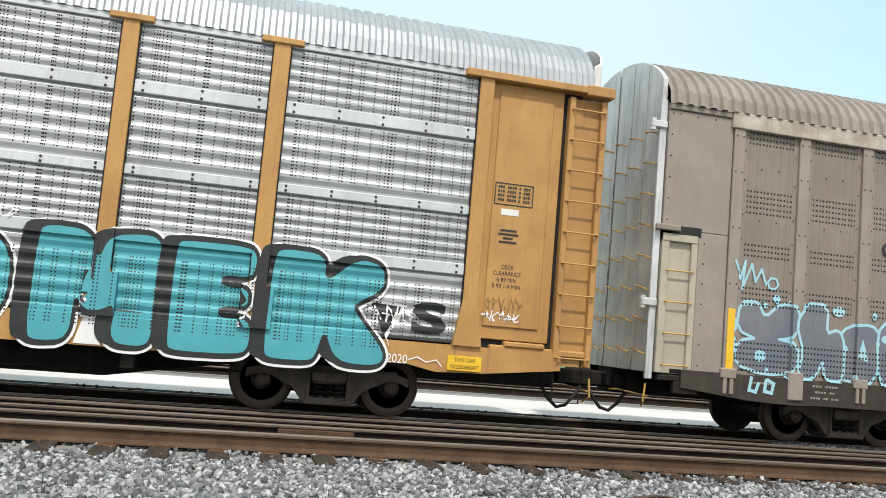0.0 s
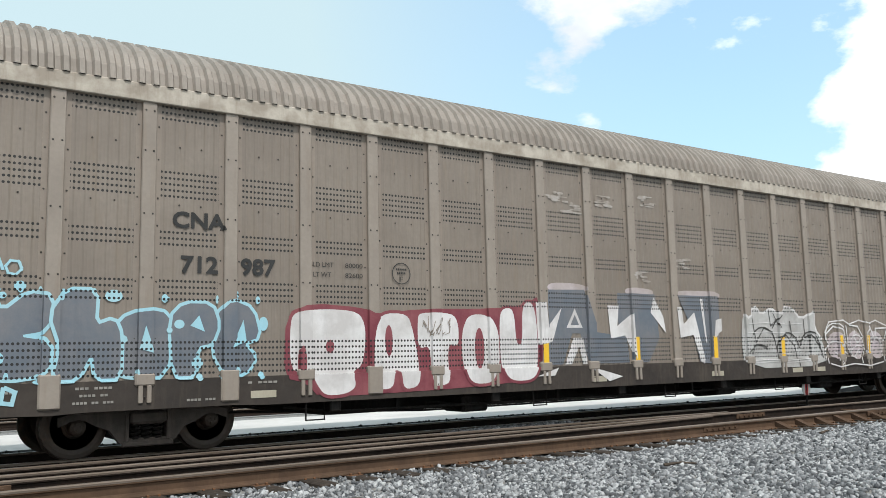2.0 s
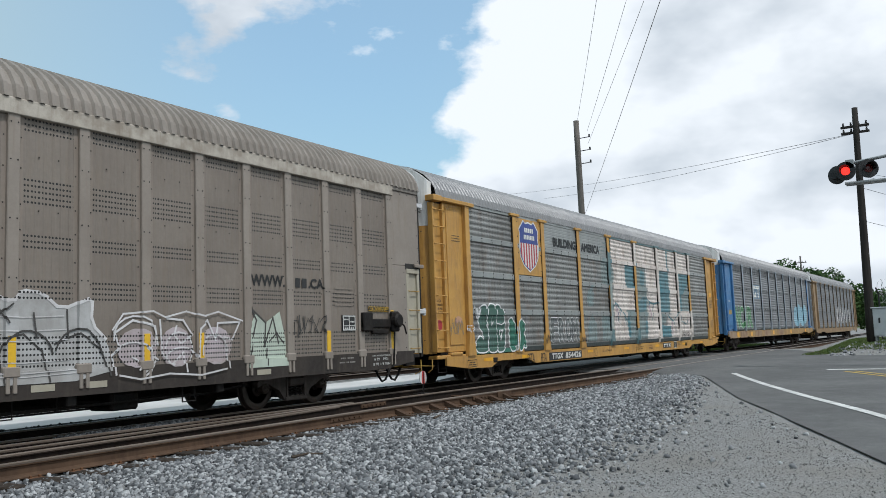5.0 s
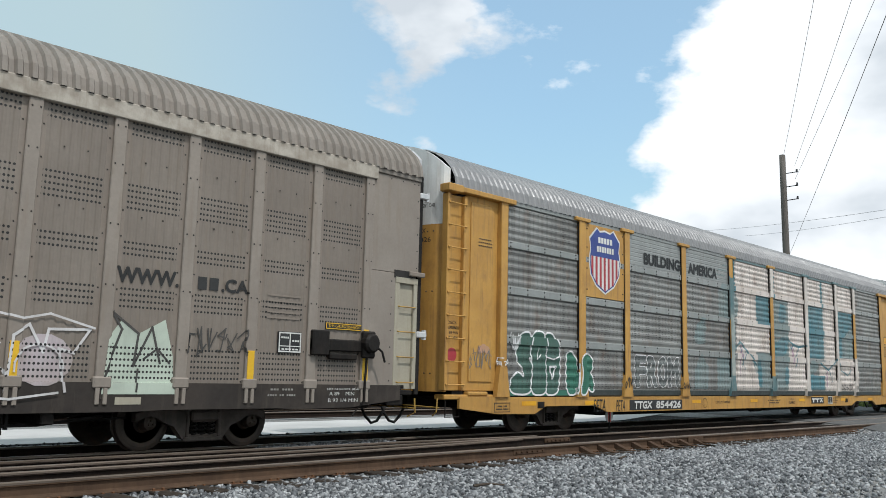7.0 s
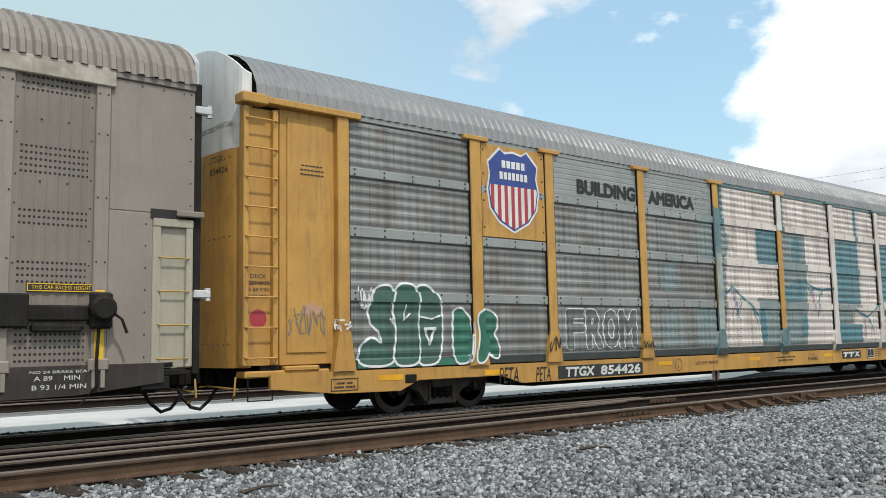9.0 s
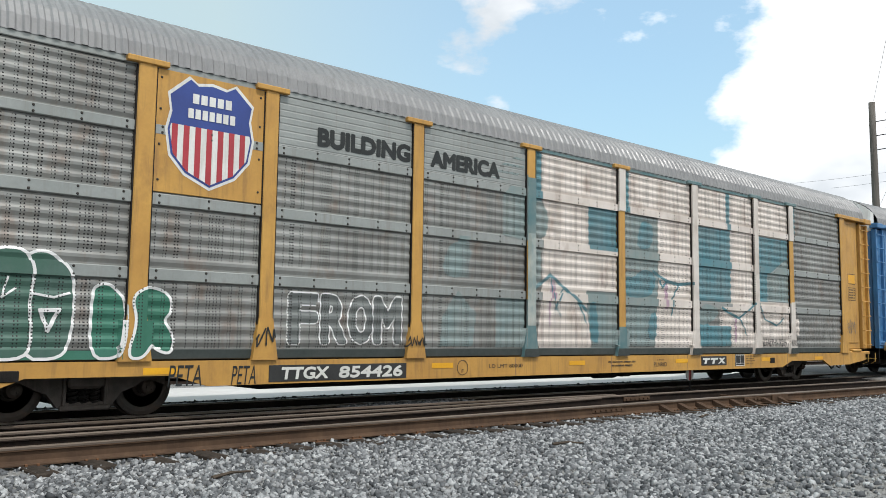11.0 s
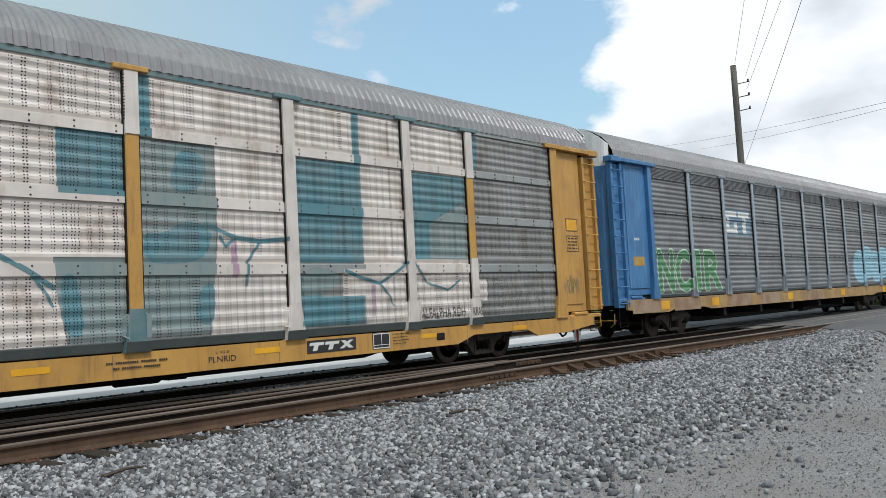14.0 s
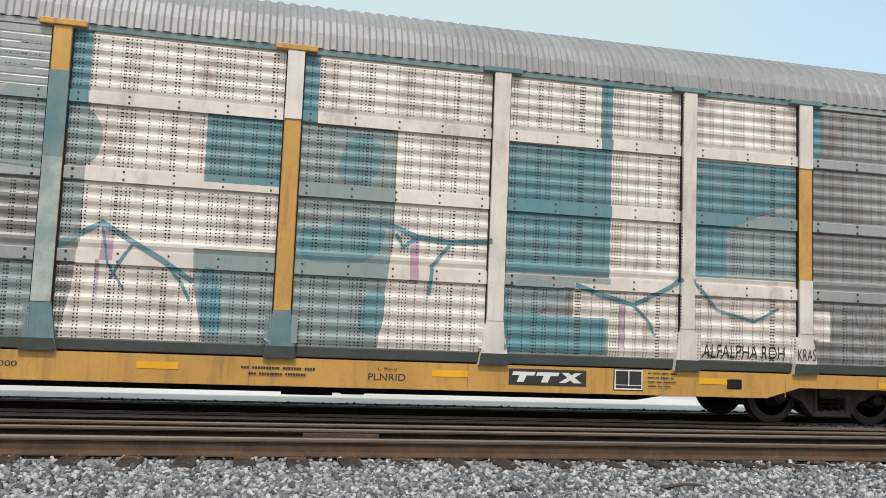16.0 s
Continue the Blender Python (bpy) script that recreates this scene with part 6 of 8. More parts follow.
def paint_third():
    s, c = side_c, car_c
    panel = part("shield_panel", Shape().slab(4.75, 6.47, -1.625, -1.59, 3.13, 4.87, 0.006), YELLOW, c, "yellow panel behind a shield emblem")
    f = Side([], lambda z: -1.627)
    out = [(5.26, 4.80), (5.38, 4.72), (5.60, 4.76), (5.82, 4.72), (5.96, 4.80), (6.24, 4.55), (6.20, 4.32), (6.26, 4.05), (6.20, 3.72), (5.98, 3.46), (5.60, 3.27), (5.22, 3.44), (5.0, 3.68), (4.94, 4.03), (5.0, 4.3), (4.96, 4.53)]
    cx, cz = 5.60, 4.03

    def grow(k):
        return [(cx + (u - cx) * k, cz + (z - cz) * k) for u, z in out]
    shapes(f, panel, [grow(1.06)], WHITE_PAINT, 0.002, "emblem_edge", "white shield edge")
    shapes(f, panel, [out], SHIELD_BLUE, 0.005, "emblem_field", "blue shield field")
    low = [p for p in grow(0.955) if p[1] < 4.14]
    low = [(4.985, 4.12)] + sorted([p for p in low if p[0] < cx], key=lambda p: -p[1]) + sorted([p for p in low if p[0] >= cx], key=lambda p: p[1]) + [(6.215, 4.12)]
    shapes(f, panel, [low], WHITE_PAINT, 0.008, "emblem_stripes", "white stripes of a shield")
    for i in range(7):
        u0 = 5.0 + 0.176 * i
        bm = flat_poly([low])
        for e, n in ((u0, -1), (u0 + 0.088, 1)):
            bmesh.ops.bisect_plane(bm, geom=bm.verts[:] + bm.edges[:] + bm.faces[:], plane_co=(e, 0, 0), plane_no=(n, 0, 0), clear_outer=True)
        if bm.verts:
            f.lay("emblem_stripe", bm, SHIELD_RED, panel, 0.011, "red stripe of a shield")
        else:
            bm.free()
    # brand words on the shield as plain bars
    shapes(f, panel, bars("xxxxx", 5.28, 5.92, 4.46, 4.60) + bars("xxxxxxx", 5.22, 5.98, 4.24, 4.38), WHITE_PAINT, 0.011, "emblem_lettering", "white bars on the blue field")
    part("bolt", rivets([(u, z) for u in (4.83, 6.39) for z in (3.3, 3.8, 4.3, 4.75)], 0.02, -1.626), RIVET, panel)
    for a, b in ((6.705, 9.395), (9.635, 12.295)):
        prof = []
        for k in range(7):
            z = 4.09 + 0.107 * k
            prof += [(-1.606, z), (-1.6015, z + 0.012), (-1.6015, z + 0.022), (-1.606, z + 0.034)]
        part("sign_sheet", Shape().sweep(prof + [(-1.606, 4.858), (-1.595, 4.858), (-1.595, 4.09)], a, b, "x"), GREY_STRIP, c, "nearly flat grey sheet behind the slogan")
    s = Side([], lambda z: -1.606)
    words(s, c, "BUILDING", 7.46, 9.33, 4.19, 4.46, INK_A, 0.006, "lettering", "large black slogan letters", 0.085)
    words(s, c, "AMERICA", 9.84, 11.54, 4.19, 4.46, INK_A, 0.006, "lettering", "large black slogan letters", 0.085)
    words(s, c, "SM", 11.57, 11.68, 4.41, 4.45, BLACK_PAINT, 0.006)
    s = side_c
    # mural
    lab = "faded white mural paint"
    shapes(s, c, [rect(12.78, 15.22, 3.93, 4.86), rect(12.8, 14.24, 3.03, 3.93), rect(12.8, 15.2, 2.16, 3.03), [(12.62, 0.97), (14.34, 0.97), (14.2, 1.7), (14.17, 2.16), (12.78, 2.16), (12.74, 1.6)]], MURAL_WHITE, 0.003, "mural_patch", lab)
    shapes(s, c, [rect(15.66, 18.09, 3.93, 4.86), rect(16.76, 18.09, 2.63, 3.93), [(16.6, 0.97), (18.09, 0.97), (18.09, 2.63), (16.78, 2.63), (16.69, 1.85)]], MURAL_WHITE, 0.003, "mural_patch", lab)
    shapes(s, c, [rect(18.32, 19.72, 3.92, 4.86), rect(19.9, 20.99, 0.97, 4.86), rect(19.36, 19.9, 1.5, 1.98)], MURAL_WHITE, 0.003, "mural_patch", lab)
    shapes(s, c, [rect(21.2, 22.92, 3.9, 4.86), rect(21.2, 22.92, 0.97, 2.17), rect(23.14, 23.5, 1.3, 1.75)], MURAL_WHITE, 0.003, "mural_patch", lab)
    teal = "faded teal mural paint"
    shapes(s, c, [rect(14.25, 15.2, 3.03, 3.93), rect(12.53, 12.76, 3.6, 4.86), rect(15.44, 15.66, 3.95, 4.86)], MURAL_TEAL, 0.004, "mural_patch", teal)
    shapes(s, c, [rect(18.34, 19.9, 2.1, 3.91), rect(19.72, 19.9, 3.92, 4.86), [(18.34, 1.0), (19.86, 1.0), (19.86, 1.5), (18.9, 1.5), (18.34, 1.9)]], MURAL_TEAL, 0.004, "mural_patch", teal)
    shapes(s, c, [[(21.22, 2.17), (21.75, 2.17), (21.75, 2.9), (22.9, 3.4), (22.9, 3.9), (21.22, 3.9)], rect(23.14, 23.36, 4.1, 4.86)], MURAL_TEAL, 0.004, "mural_patch", teal)
    pale = "thin green-grey mural paint"
    shapes(s, c, [rect(15.46, 16.75, 2.7, 3.9), [(15.46, 1.0), (16.6, 1.0), (16.68, 1.85), (16.76, 2.65), (15.46, 2.65)], [(14.2, 1.7), (14.36, 0.97), (15.2, 0.97), (15.2, 2.14), (14.17, 2.14)], [(21.76, 2.19), (22.9, 2.19), (22.9, 3.38), (21.77, 2.88)]], MURAL_GREEN, 0.0035, "mural_patch", pale)
    shapes(s, c, [[(11.68, 3.1), (12.3, 3.05), (12.3, 4.35), (11.95, 4.2), (11.68, 3.9)], rect(10.52, 10.8, 2.25, 3.0), [(10.1, 1.0), (10.9, 1.0), (11.0, 1.6), (10.5, 2.0), (10.15, 1.5)], rect(11.5, 12.3, 0.98, 1.9)], MURAL_GREEN, 0.0035, "mural_patch", pale)
    posts = [(12.30, 12.53, 3.2, 4.3, POST_GREEN), (12.30, 12.53, 1.4, 3.2, POST_WASHED), (15.22, 15.44, 3.95, 4.88, POST_WHITE), (18.09, 18.32, 1.4, 4.88, POST_WHITE), (20.99, 21.20, 1.4, 4.88, POST_WHITE),
             (22.92, 23.14, 3.9, 4.88, POST_WHITE), (22.92, 23.14, 1.4, 2.2, POST_WHITE)]
    for a, b, z0, z1, m in posts:
        shapes(s, c, [rect(a, b, z0, z1)], m, 0.003, "painted_post_face")
    for ob in c.children_recursive:
        u = ob.data.vertices[0].co.x if ob.data else 0
        if ob.name.startswith("post_foot") and 12.0 < u < 23.2:
            ob.data.materials[0] = POST_GREEN if u < 16 else POST_WHITE
    for a, b in POSTS[4:9]:
        shapes(s, c, [[(a - 0.099, 0.803), (b + 0.099, 0.803), (b + 0.074, 0.955), (a - 0.074, 0.955)]], DARK_RAIL, 0.011, "painted_foot_band", "dark green band round a post's foot")
    top = Side([], lambda z: -1.613)
    for a, b, m in ((12.72, 15.04, POST_GREEN), (15.62, 17.9, POST_GREEN), (18.5, 20.8, POST_GREEN), (21.38, 22.74, POST_GREEN)):
        shapes(top, c, [rect(a, b, 4.875, 4.935)], m, 0.003, "painted_eave")
    for ob in c.children_recursive:
        if ob.name.startswith("post_cap") and 15.6 < ob.data.vertices[0].co.x < 23.4:
            ob.data.materials[0] = POST_GREEN
    # thin teal washes and grime with shapes of their own
    shapes(s, c, [rounded([(10.1, 2.3), (10.6, 2.2), (10.9, 2.7), (10.7, 2.9), (10.3, 2.85)]), rounded([(11.1, 4.2), (11.9, 4.15), (12.28, 4.5), (12.28, 4.8), (11.9, 4.62)])], MURAL_GREEN, 0.009, "mural_patch", pale)
    shapes(s, c, [rounded([(15.5, 2.05), (16.5, 2.1), (16.7, 2.6), (16.2, 2.75), (15.8, 2.5), (15.5, 2.55)]), rounded([(15.9, 3.15), (16.5, 3.2), (16.6, 3.75), (16.1, 3.85)]), rounded([(16.3, 1.2), (16.65, 1.1), (16.7, 1.8), (16.4, 1.7)]), rounded([(14.3, 1.1), (14.6, 1.05), (14.5, 1.9), (14.25, 1.95)])], MURAL_TEAL, 0.0075, "mural_patch", teal)
    shapes(s, c, [rounded([(12.56, 2.2), (12.74, 2.2), (12.77, 2.9), (12.56, 2.9)]), rounded([(12.56, 3.15), (12.9, 3.15), (13.0, 3.6), (12.8, 3.88), (12.56, 3.88)]), rounded([(18.36, 1.55), (18.7, 1.5), (19.3, 1.75), (19.2, 1.95), (18.5, 2.05)])], MURAL_GREEN, 0.0075, "mural_patch", pale)
    branch = stroke([(12.57, 2.13), (13.05, 2.42), (13.44, 2.19), (13.79, 1.99), (14.16, 1.75)], 0.07) + stroke([(13.05, 2.4), (13.15, 1.9), (13.35, 1.6)], 0.03) + stroke([(13.44, 2.19), (13.3, 1.95), (13.2, 1.75)], 0.04) + stroke([(13.8, 2.0), (14.05, 1.7), (14.15, 1.5)], 0.04)
    branch += stroke([(16.54, 2.69), (17.09, 2.49), (17.57, 2.44), (18.09, 2.49)], 0.07) + stroke([(17.57, 2.44), (17.3, 2.1), (17.28, 1.73)], 0.05) + stroke([(16.8, 2.5), (16.9, 2.35), (17.05, 2.45)], 0.05)
    branch += stroke([(19.4, 1.95), (19.75, 1.84), (20.28, 1.71), (20.8, 1.98), (20.99, 2.1)], 0.06) + stroke([(20.28, 1.7), (20.5, 1.5), (20.6, 1.3)], 0.04) + stroke([(21.2, 2.1), (21.6, 1.7), (22.2, 1.55), (22.6, 1.75)], 0.04)
    shapes(s, c, branch, MURAL_TEAL, 0.008, "mural_branch", "thin teal painted branch")
    shapes(s, c, [rect(13.05, 13.2, 1.95, 2.4), rect(17.0, 17.12, 1.85, 2.5), rect(20.05, 20.15, 1.1, 1.7), rect(13.0, 13.05, 1.4, 1.95)], MURAL_PINK, 0.006, "mural_drip", "faded magenta drip")
    # tags and pieces
    edge = "dark green graffiti letter with a white edge"
    for k, (form, a, b, z0, z1, m) in enumerate(((CURL_S, 2.02, 2.84, 0.86, 2.16, THIN_GREEN), (CURL_R, 2.72, 3.3, 0.86, 2.2, THIN_GREEN), (CURL_B, 3.18, 3.8, 0.86, 2.18, THIN_GREEN), (CURL_B, 4.05, 4.47, 0.86, 1.8, DARK_GREEN), (CURL_X, 4.52, 5.16, 0.86, 1.8, DARK_GREEN))):
        drawn_letter(s, c, rounded([(a + u * (b - a), z0 + z * (z1 - z0)) for u, z in form]), 0.04, CHALK_A, m, 0.004 + 0.0055 * (k % 2), edge)
    shapes(s, c, [[(2.02, 0.83), (4.45, 0.83), (4.45, 0.94), (2.02, 0.96)]], DARK_GREEN, 0.003, "graffiti_fill", "dark green graffiti fill")
    shapes(s, c, stroke([(3.3, 1.66), (3.55, 1.62), (3.74, 1.68)], 0.03) + stroke([(3.4, 1.45), (3.5, 1.2), (3.62, 1.46), (3.4, 1.45)], 0.05) + stroke([(3.0, 1.85), (2.94, 1.6), (3.1, 1.72)], 0.025) + scrawl(48, 2.04, 2.3, 1.75, 2.15, 0.025, 3) + scrawl(49, 1.58, 1.86, 1.42, 1.66, 0.022, 2), CHALK_A, 0.0175, "graffiti_line", "white spray lines")
    for ch, a, b in (("F", 7.02, 7.52), ("R", 7.62, 8.08), ("O", 8.15, 8.6), ("M", 8.66, 9.2)):
        bubble(s, c, ch, a, b, 1.06, 1.80, [(0.066, 0, 0, CHALK_A), (0.042, 0, 0, paint_grey)], "grey graffiti letter with a white outline")
    words(s, c, "ALFALPHA ROH", 21.36, 22.7, 1.0, 1.2, INK_A, 0.012, "tag", "black marker tag", 0.0, 0.12)
    words(s, c, "FUL", 23.75, 24.35, 1.52, 1.76, GREY_INK, 0.006, "tag", "faint rubbed tag letters")
    words(s, c, "CH", 23.85, 24.3, 1.14, 1.4, GREY_INK, 0.006, "tag", "faint rubbed tag letters")
    shapes(s, c, scrawl(42, 24.4, 25.7, 1.15, 1.75, 0.02, 6), GREY_INK, 0.006, "tag", "faint rubbed tag letters")
    words(s, c, "KRAS", 22.88, 23.18, 1.0, 1.18, INK_A, 0.014, "tag")
    door = Side([], lambda z: -1.571)
    for x0 in (0.0, 25.0):
        shapes(door, c, scrawl(44, 0.75 + x0 * 1.03, 1.45 + x0 * 1.03, 1.35, 1.85, 0.012, 6), GREY_INK, 0.004, "tag", "scribbled marker tag")
    shapes(door, c, [blob(1.1 + 0.1 * k, 1.75 + 0.04 * (k % 2), 0.09, 0.08) for k in range(3)], PINKISH, 0.003, "tag", "pink rubbed tag")
    shapes(door, c, bars("xxxxxx", 1.0, 1.4, 4.0, 4.02) + bars("xxxxxxx", 0.98, 1.42, 3.93, 3.95) + bars("xxxxxxx", 0.98, 1.42, 3.86, 3.88), BLACK_PAINT, 0.004, "stencil_line")
    lad = Side([], lambda z: -1.535)
    words(lad, c, "DECK", 0.16, 0.42, 2.22, 2.28, BLACK_PAINT)
    words(lad, c, "CLEARANCE", 0.11, 0.47, 2.12, 2.18, BLACK_PAINT)
    words(lad, c, "A 89 MIN", 0.12, 0.46, 2.02, 2.08, BLACK_PAINT)
    words(lad, c, "B 94 MIN", 0.12, 0.46, 1.92, 1.98, BLACK_PAINT)
    shapes(lad, c, [blob(0.29, 1.62, 0.14, 0.14, 20)], SHIELD_RED, 0.002, "round_sticker", "round faded red sticker")
    shapes(door, c, stroke([(26.75, 2.9), (27.25, 2.9), (27.25, 3.2), (26.75, 3.2), (26.75, 2.9)], 0.014) + stroke([(26.75, 2.4), (27.25, 2.4), (27.25, 2.78), (26.75, 2.78), (26.75, 2.4)], 0.014), BLACK_PAINT, 0.004, "stencil_box")
    shapes(door, c, [rect(26.77, 27.23, 2.92, 3.18)], ORANGE_PATCH, 0.003, "sticker")
    for i in range(4):
        shapes(door, c, bars("xxx xxxx xx", 26.8, 27.2, 2.7 - 0.08 * i, 2.735 - 0.08 * i), BLACK_PAINT, 0.004, "stencil_line")
    # sill: number board, emblem board, load limits
    f = Side([], lambda z: -1.627)
    board = part("number_board", Shape().slab(6.68, 9.33, -1.634, -1.622, 0.47, 0.72, 0.003), BLACK_PAINT, c, "black number board with white figures")
    nb = Side([], lambda z: -1.636)
    words(nb, board, "TTGX", 6.88, 7.72, 0.51, 0.68, WHITE_LETTER, 0.002, "lettering", "", 0.06, 0.15)
    words(nb, board, "854426", 7.94, 9.22, 0.51, 0.68, WHITE_LETTER, 0.002, "lettering", "", 0.06, 0.15)
    board = part("emblem_board", Shape().slab(18.44, 19.57, -1.634, -1.622, 0.54, 0.76, 0.003), BLACK_PAINT, c, "black board with a slanted white emblem")
    shapes(nb, board, [[(18.55, 0.58), (18.65, 0.58), (18.69, 0.67), (18.8, 0.67), (18.82, 0.72), (18.5, 0.72), (18.48, 0.67), (18.59, 0.67)], [(18.9, 0.58), (19.0, 0.58), (19.04, 0.67), (19.15, 0.67), (19.17, 0.72), (18.85, 0.72), (18.83, 0.67), (18.94, 0.67)],
                       [(19.16, 0.58), (19.26, 0.58), (19.5, 0.72), (19.4, 0.72)], [(19.38, 0.58), (19.5, 0.58), (19.3, 0.72), (19.2, 0.72)]], WHITE_LETTER, 0.002, "emblem")
    plate = part("stencil_plate", Shape().slab(19.98, 20.43, -1.634, -1.622, 0.50, 0.80, 0.003), BLACK_PAINT, c, "black stencil plate in a white frame")
    shapes(nb, plate, stroke([(20.0, 0.52), (20.41, 0.52), (20.41, 0.78), (20.0, 0.78), (20.0, 0.52)], 0.018) + [rect(20.2, 20.215, 0.56, 0.78), rect(20.0, 20.41, 0.57, 0.58)], WHITE_LETTER, 0.002, "white_frame")
    words(f, c, "PLNRID", 16.5, 17.0, 0.55, 0.64, BLACK_PAINT)
    words(f, c, "L 90-0", 16.63, 16.88, 0.68, 0.72, BLACK_PAINT)
    words(f, c, "LD LMT 80000", 11.3, 12.2, 0.60, 0.67, BLACK_PAINT)
    ring = [(10.63 + 0.13 * math.cos(a * math.pi / 10), 0.62 + 0.13 * math.sin(a * math.pi / 10)) for a in range(21)]
    shapes(f, c, stroke(ring, 0.012), BLACK_PAINT, 0.004, "stencil_ring")
    words(f, c, "F", 10.61, 10.66, 0.53, 0.59, BLACK_PAINT)
    shapes(f, c, bars("xxx xxxxxxxxxx xxxxxxx xxxx", 14.85, 15.8, 0.655, 0.685) + bars("xxx xxxxxxxxx xxxxxxxx", 14.95, 15.68, 0.58, 0.61), BLACK_PAINT, 0.004, "stencil_line")
    shapes(f, c, bars("xx xxxx xxxx xxxx", 20.5, 20.95, 0.74, 0.76) + bars("xxxx xx xxxxx xx", 20.5, 20.9, 0.68, 0.70) + bars("xxxx xxx xxxxxxx", 20.5, 20.93, 0.62, 0.64) + bars("xxxx xx xxx", 20.5, 20.85, 0.56, 0.58), BLACK_PAINT, 0.004, "stencil_line")
    for u in (2.4, 4.75, 9.9, 13.58, 17.36, 21.3, 24.3):
        shapes(f, c, [rect(u, u + 0.5, 0.62, 0.71)], ORANGE_PATCH, 0.004, "reflector_patch", "orange reflector patch")
    for u in (2.95, 21.75):
        part("jack_pad", Shape().slab(u, u + 0.24, -1.64, -1.60, 0.56, 0.70, 0.01).box(u + 0.05, u + 0.19, -1.643, -1.63, 0.59, 0.67), DARK_STEEL, c)
    for u in (12.0, 14.95, 17.85, 20.75, 22.7):
        part("sill_seam", Shape().box(u, u + 0.012, -1.629, -1.62, 0.45, 0.79), SILL_RUST, c)
    words(f, c, "PETA", 5.1, 5.6, 0.45, 0.74, INK_A, 0.006, "tag", "black marker tag", 0.0, 0.1)
    words(f, c, "PETA", 6.06, 6.46, 0.45, 0.72, INK_A, 0.006, "tag", "black marker tag", 0.0, 0.1)
    shapes(s, c, scrawl(45, 6.42, 6.75, 1.0, 1.35, 0.025, 2) + scrawl(46, 9.3, 9.75, 1.0, 1.18, 0.02, 4), INK_A, 0.012, "tag", "black marker tag")
    shapes(f, c, stroke([(1.5, 0.5), (2.0, 0.5), (2.0, 0.68), (1.5, 0.68), (1.5, 0.5)], 0.014), BLACK_PAINT, 0.004, "stencil_box")
    shapes(f, c, bars("xxxx xxx", 1.6, 1.9, 0.6, 0.63) + bars("xxxxxx xxxxxx", 1.55, 1.95, 0.54, 0.57), BLACK_PAINT, 0.004, "stencil_line")
    # words on the bowed end door, near leaf
    for text, y0, y1, z0, z1 in (("EXCESS", -0.45, -0.85, 4.52, 4.60), ("HEIGHT CAR", -0.88, -1.3, 4.54, 4.62), ("TTGX", -0.75, -1.1, 4.02, 4.12), ("854426", -0.72, -1.22, 3.84, 3.94)):
        bm = fit_box(lettering(text, 1.0, 0.01), 0, 1, z0, z1)
        bow = [(0.06, -1.44), (0.0, -1.32), (-0.05, -1.08), (-0.08, -0.7), (-0.10, -0.03)]
        for v in bm.verts:
            y = y0 + (y1 - y0) * v.co.x
            u = -0.10
            for (ua, ya), (ub, yb) in zip(bow, bow[1:]):
                if ya <= y <= yb:
                    u = ua + (ub - ua) * (y - ya) / (yb - ya)
            v.co = (u - 0.032, y, v.co.z)
        # read from outside: the near side stands to the right of the far side
        part("lettering", bm, BLACK_PAINT, c)


GREY_INK = surface("grey_marker", (0.16, 0.16, 0.15), (0.2, 0.2, 0.19), 0.7)
PINKISH = surface("pink_marker", (0.50, 0.27, 0.20), (0.5, 0.3, 0.18), 0.7)
paint_grey = paint("grey_graffiti_fill", (0.17, 0.185, 0.18), screen_holes, (0.12, 0.13, 0.13), 0.3)


def paint_fourth():
    s, c = side_d, car_d
    for ch, a, b in (("N", 2.35, 3.25), ("C", 3.42, 4.3), ("I", 4.55, 5.05), ("R", 5.3, 6.5)):
        bubble(s, c, ch, a, b, 1.3, 2.5, [(0.09, 0, 0, PALE_D), (0.045, 0, 0, GREEN_D)], "green graffiti letter with a pale edge")
    shapes(s, c, [rect(7.0, 9.1, 3.05, 3.9)], paint("blue_grey_board", (0.20, 0.29, 0.38), None), 0.004, "owner_board", "blue-grey owner's emblem board")
    shapes(s, c, [rect(7.12, 8.0, 3.66, 3.84), rect(7.12, 7.38, 3.3, 3.66), rect(7.12, 8.0, 3.12, 3.3), rect(7.74, 8.0, 3.3, 3.48), rect(8.12, 9.0, 3.66, 3.84), rect(8.42, 8.7, 3.12, 3.66)], WHITE_LETTER, 0.008, "owner_emblem")
    shapes(s, c, [blob(21.0 + 1.2 * k, 2.0 + 0.2 * (k % 2), 1.0, 0.75) for k in range(4)], paint("sky_blue_throw_up", (0.30, 0.50, 0.60), None), 0.005, "graffiti_fill", "sky blue graffiti fill")
    f = Side([], lambda z: -1.627)
    shapes(f, c, [rect(u, u + 0.5, 0.8, 1.05) for u in (2.3, 5.6, 12, 18, 24)], ORANGE_PATCH, 0.004, "reflector_patch", "orange reflector patch")
    shapes(f, c, [rect(u, u + 1.7, 0.74, 1.1) for u in (0.7, 3.1, 7.0, 9.5, 14.0)], SILL_RUST, 0.002, "rust_patch", "rusty tan sill patch")
    door = Side([], lambda z: -1.571)
    shapes(door, c, [rect(1.0, 1.6, 2.05, 2.3)], BRASS_RUNG, 0.004, "notice_plate", "brass-coloured notice plate")
    shapes(door, c, bars("xxx", 1.1, 1.4, 2.75, 2.82), WHITE_LETTER, 0.004, "stencil_line")
    shapes(side_e, car_e, [blob(14 + 2.6 * k, 2.2, 0.8, 0.8) for k in range(4)], CHALK_B, 0.005, "graffiti_fill", "faint white graffiti fill")


SILL_RUST = surface("tan_rusty_sill", (0.36, 0.27, 0.19), (0.25, 0.16, 0.10), 0.8, 0, 2.0, rust=0.4)
paint_first()
paint_second()
paint_third()
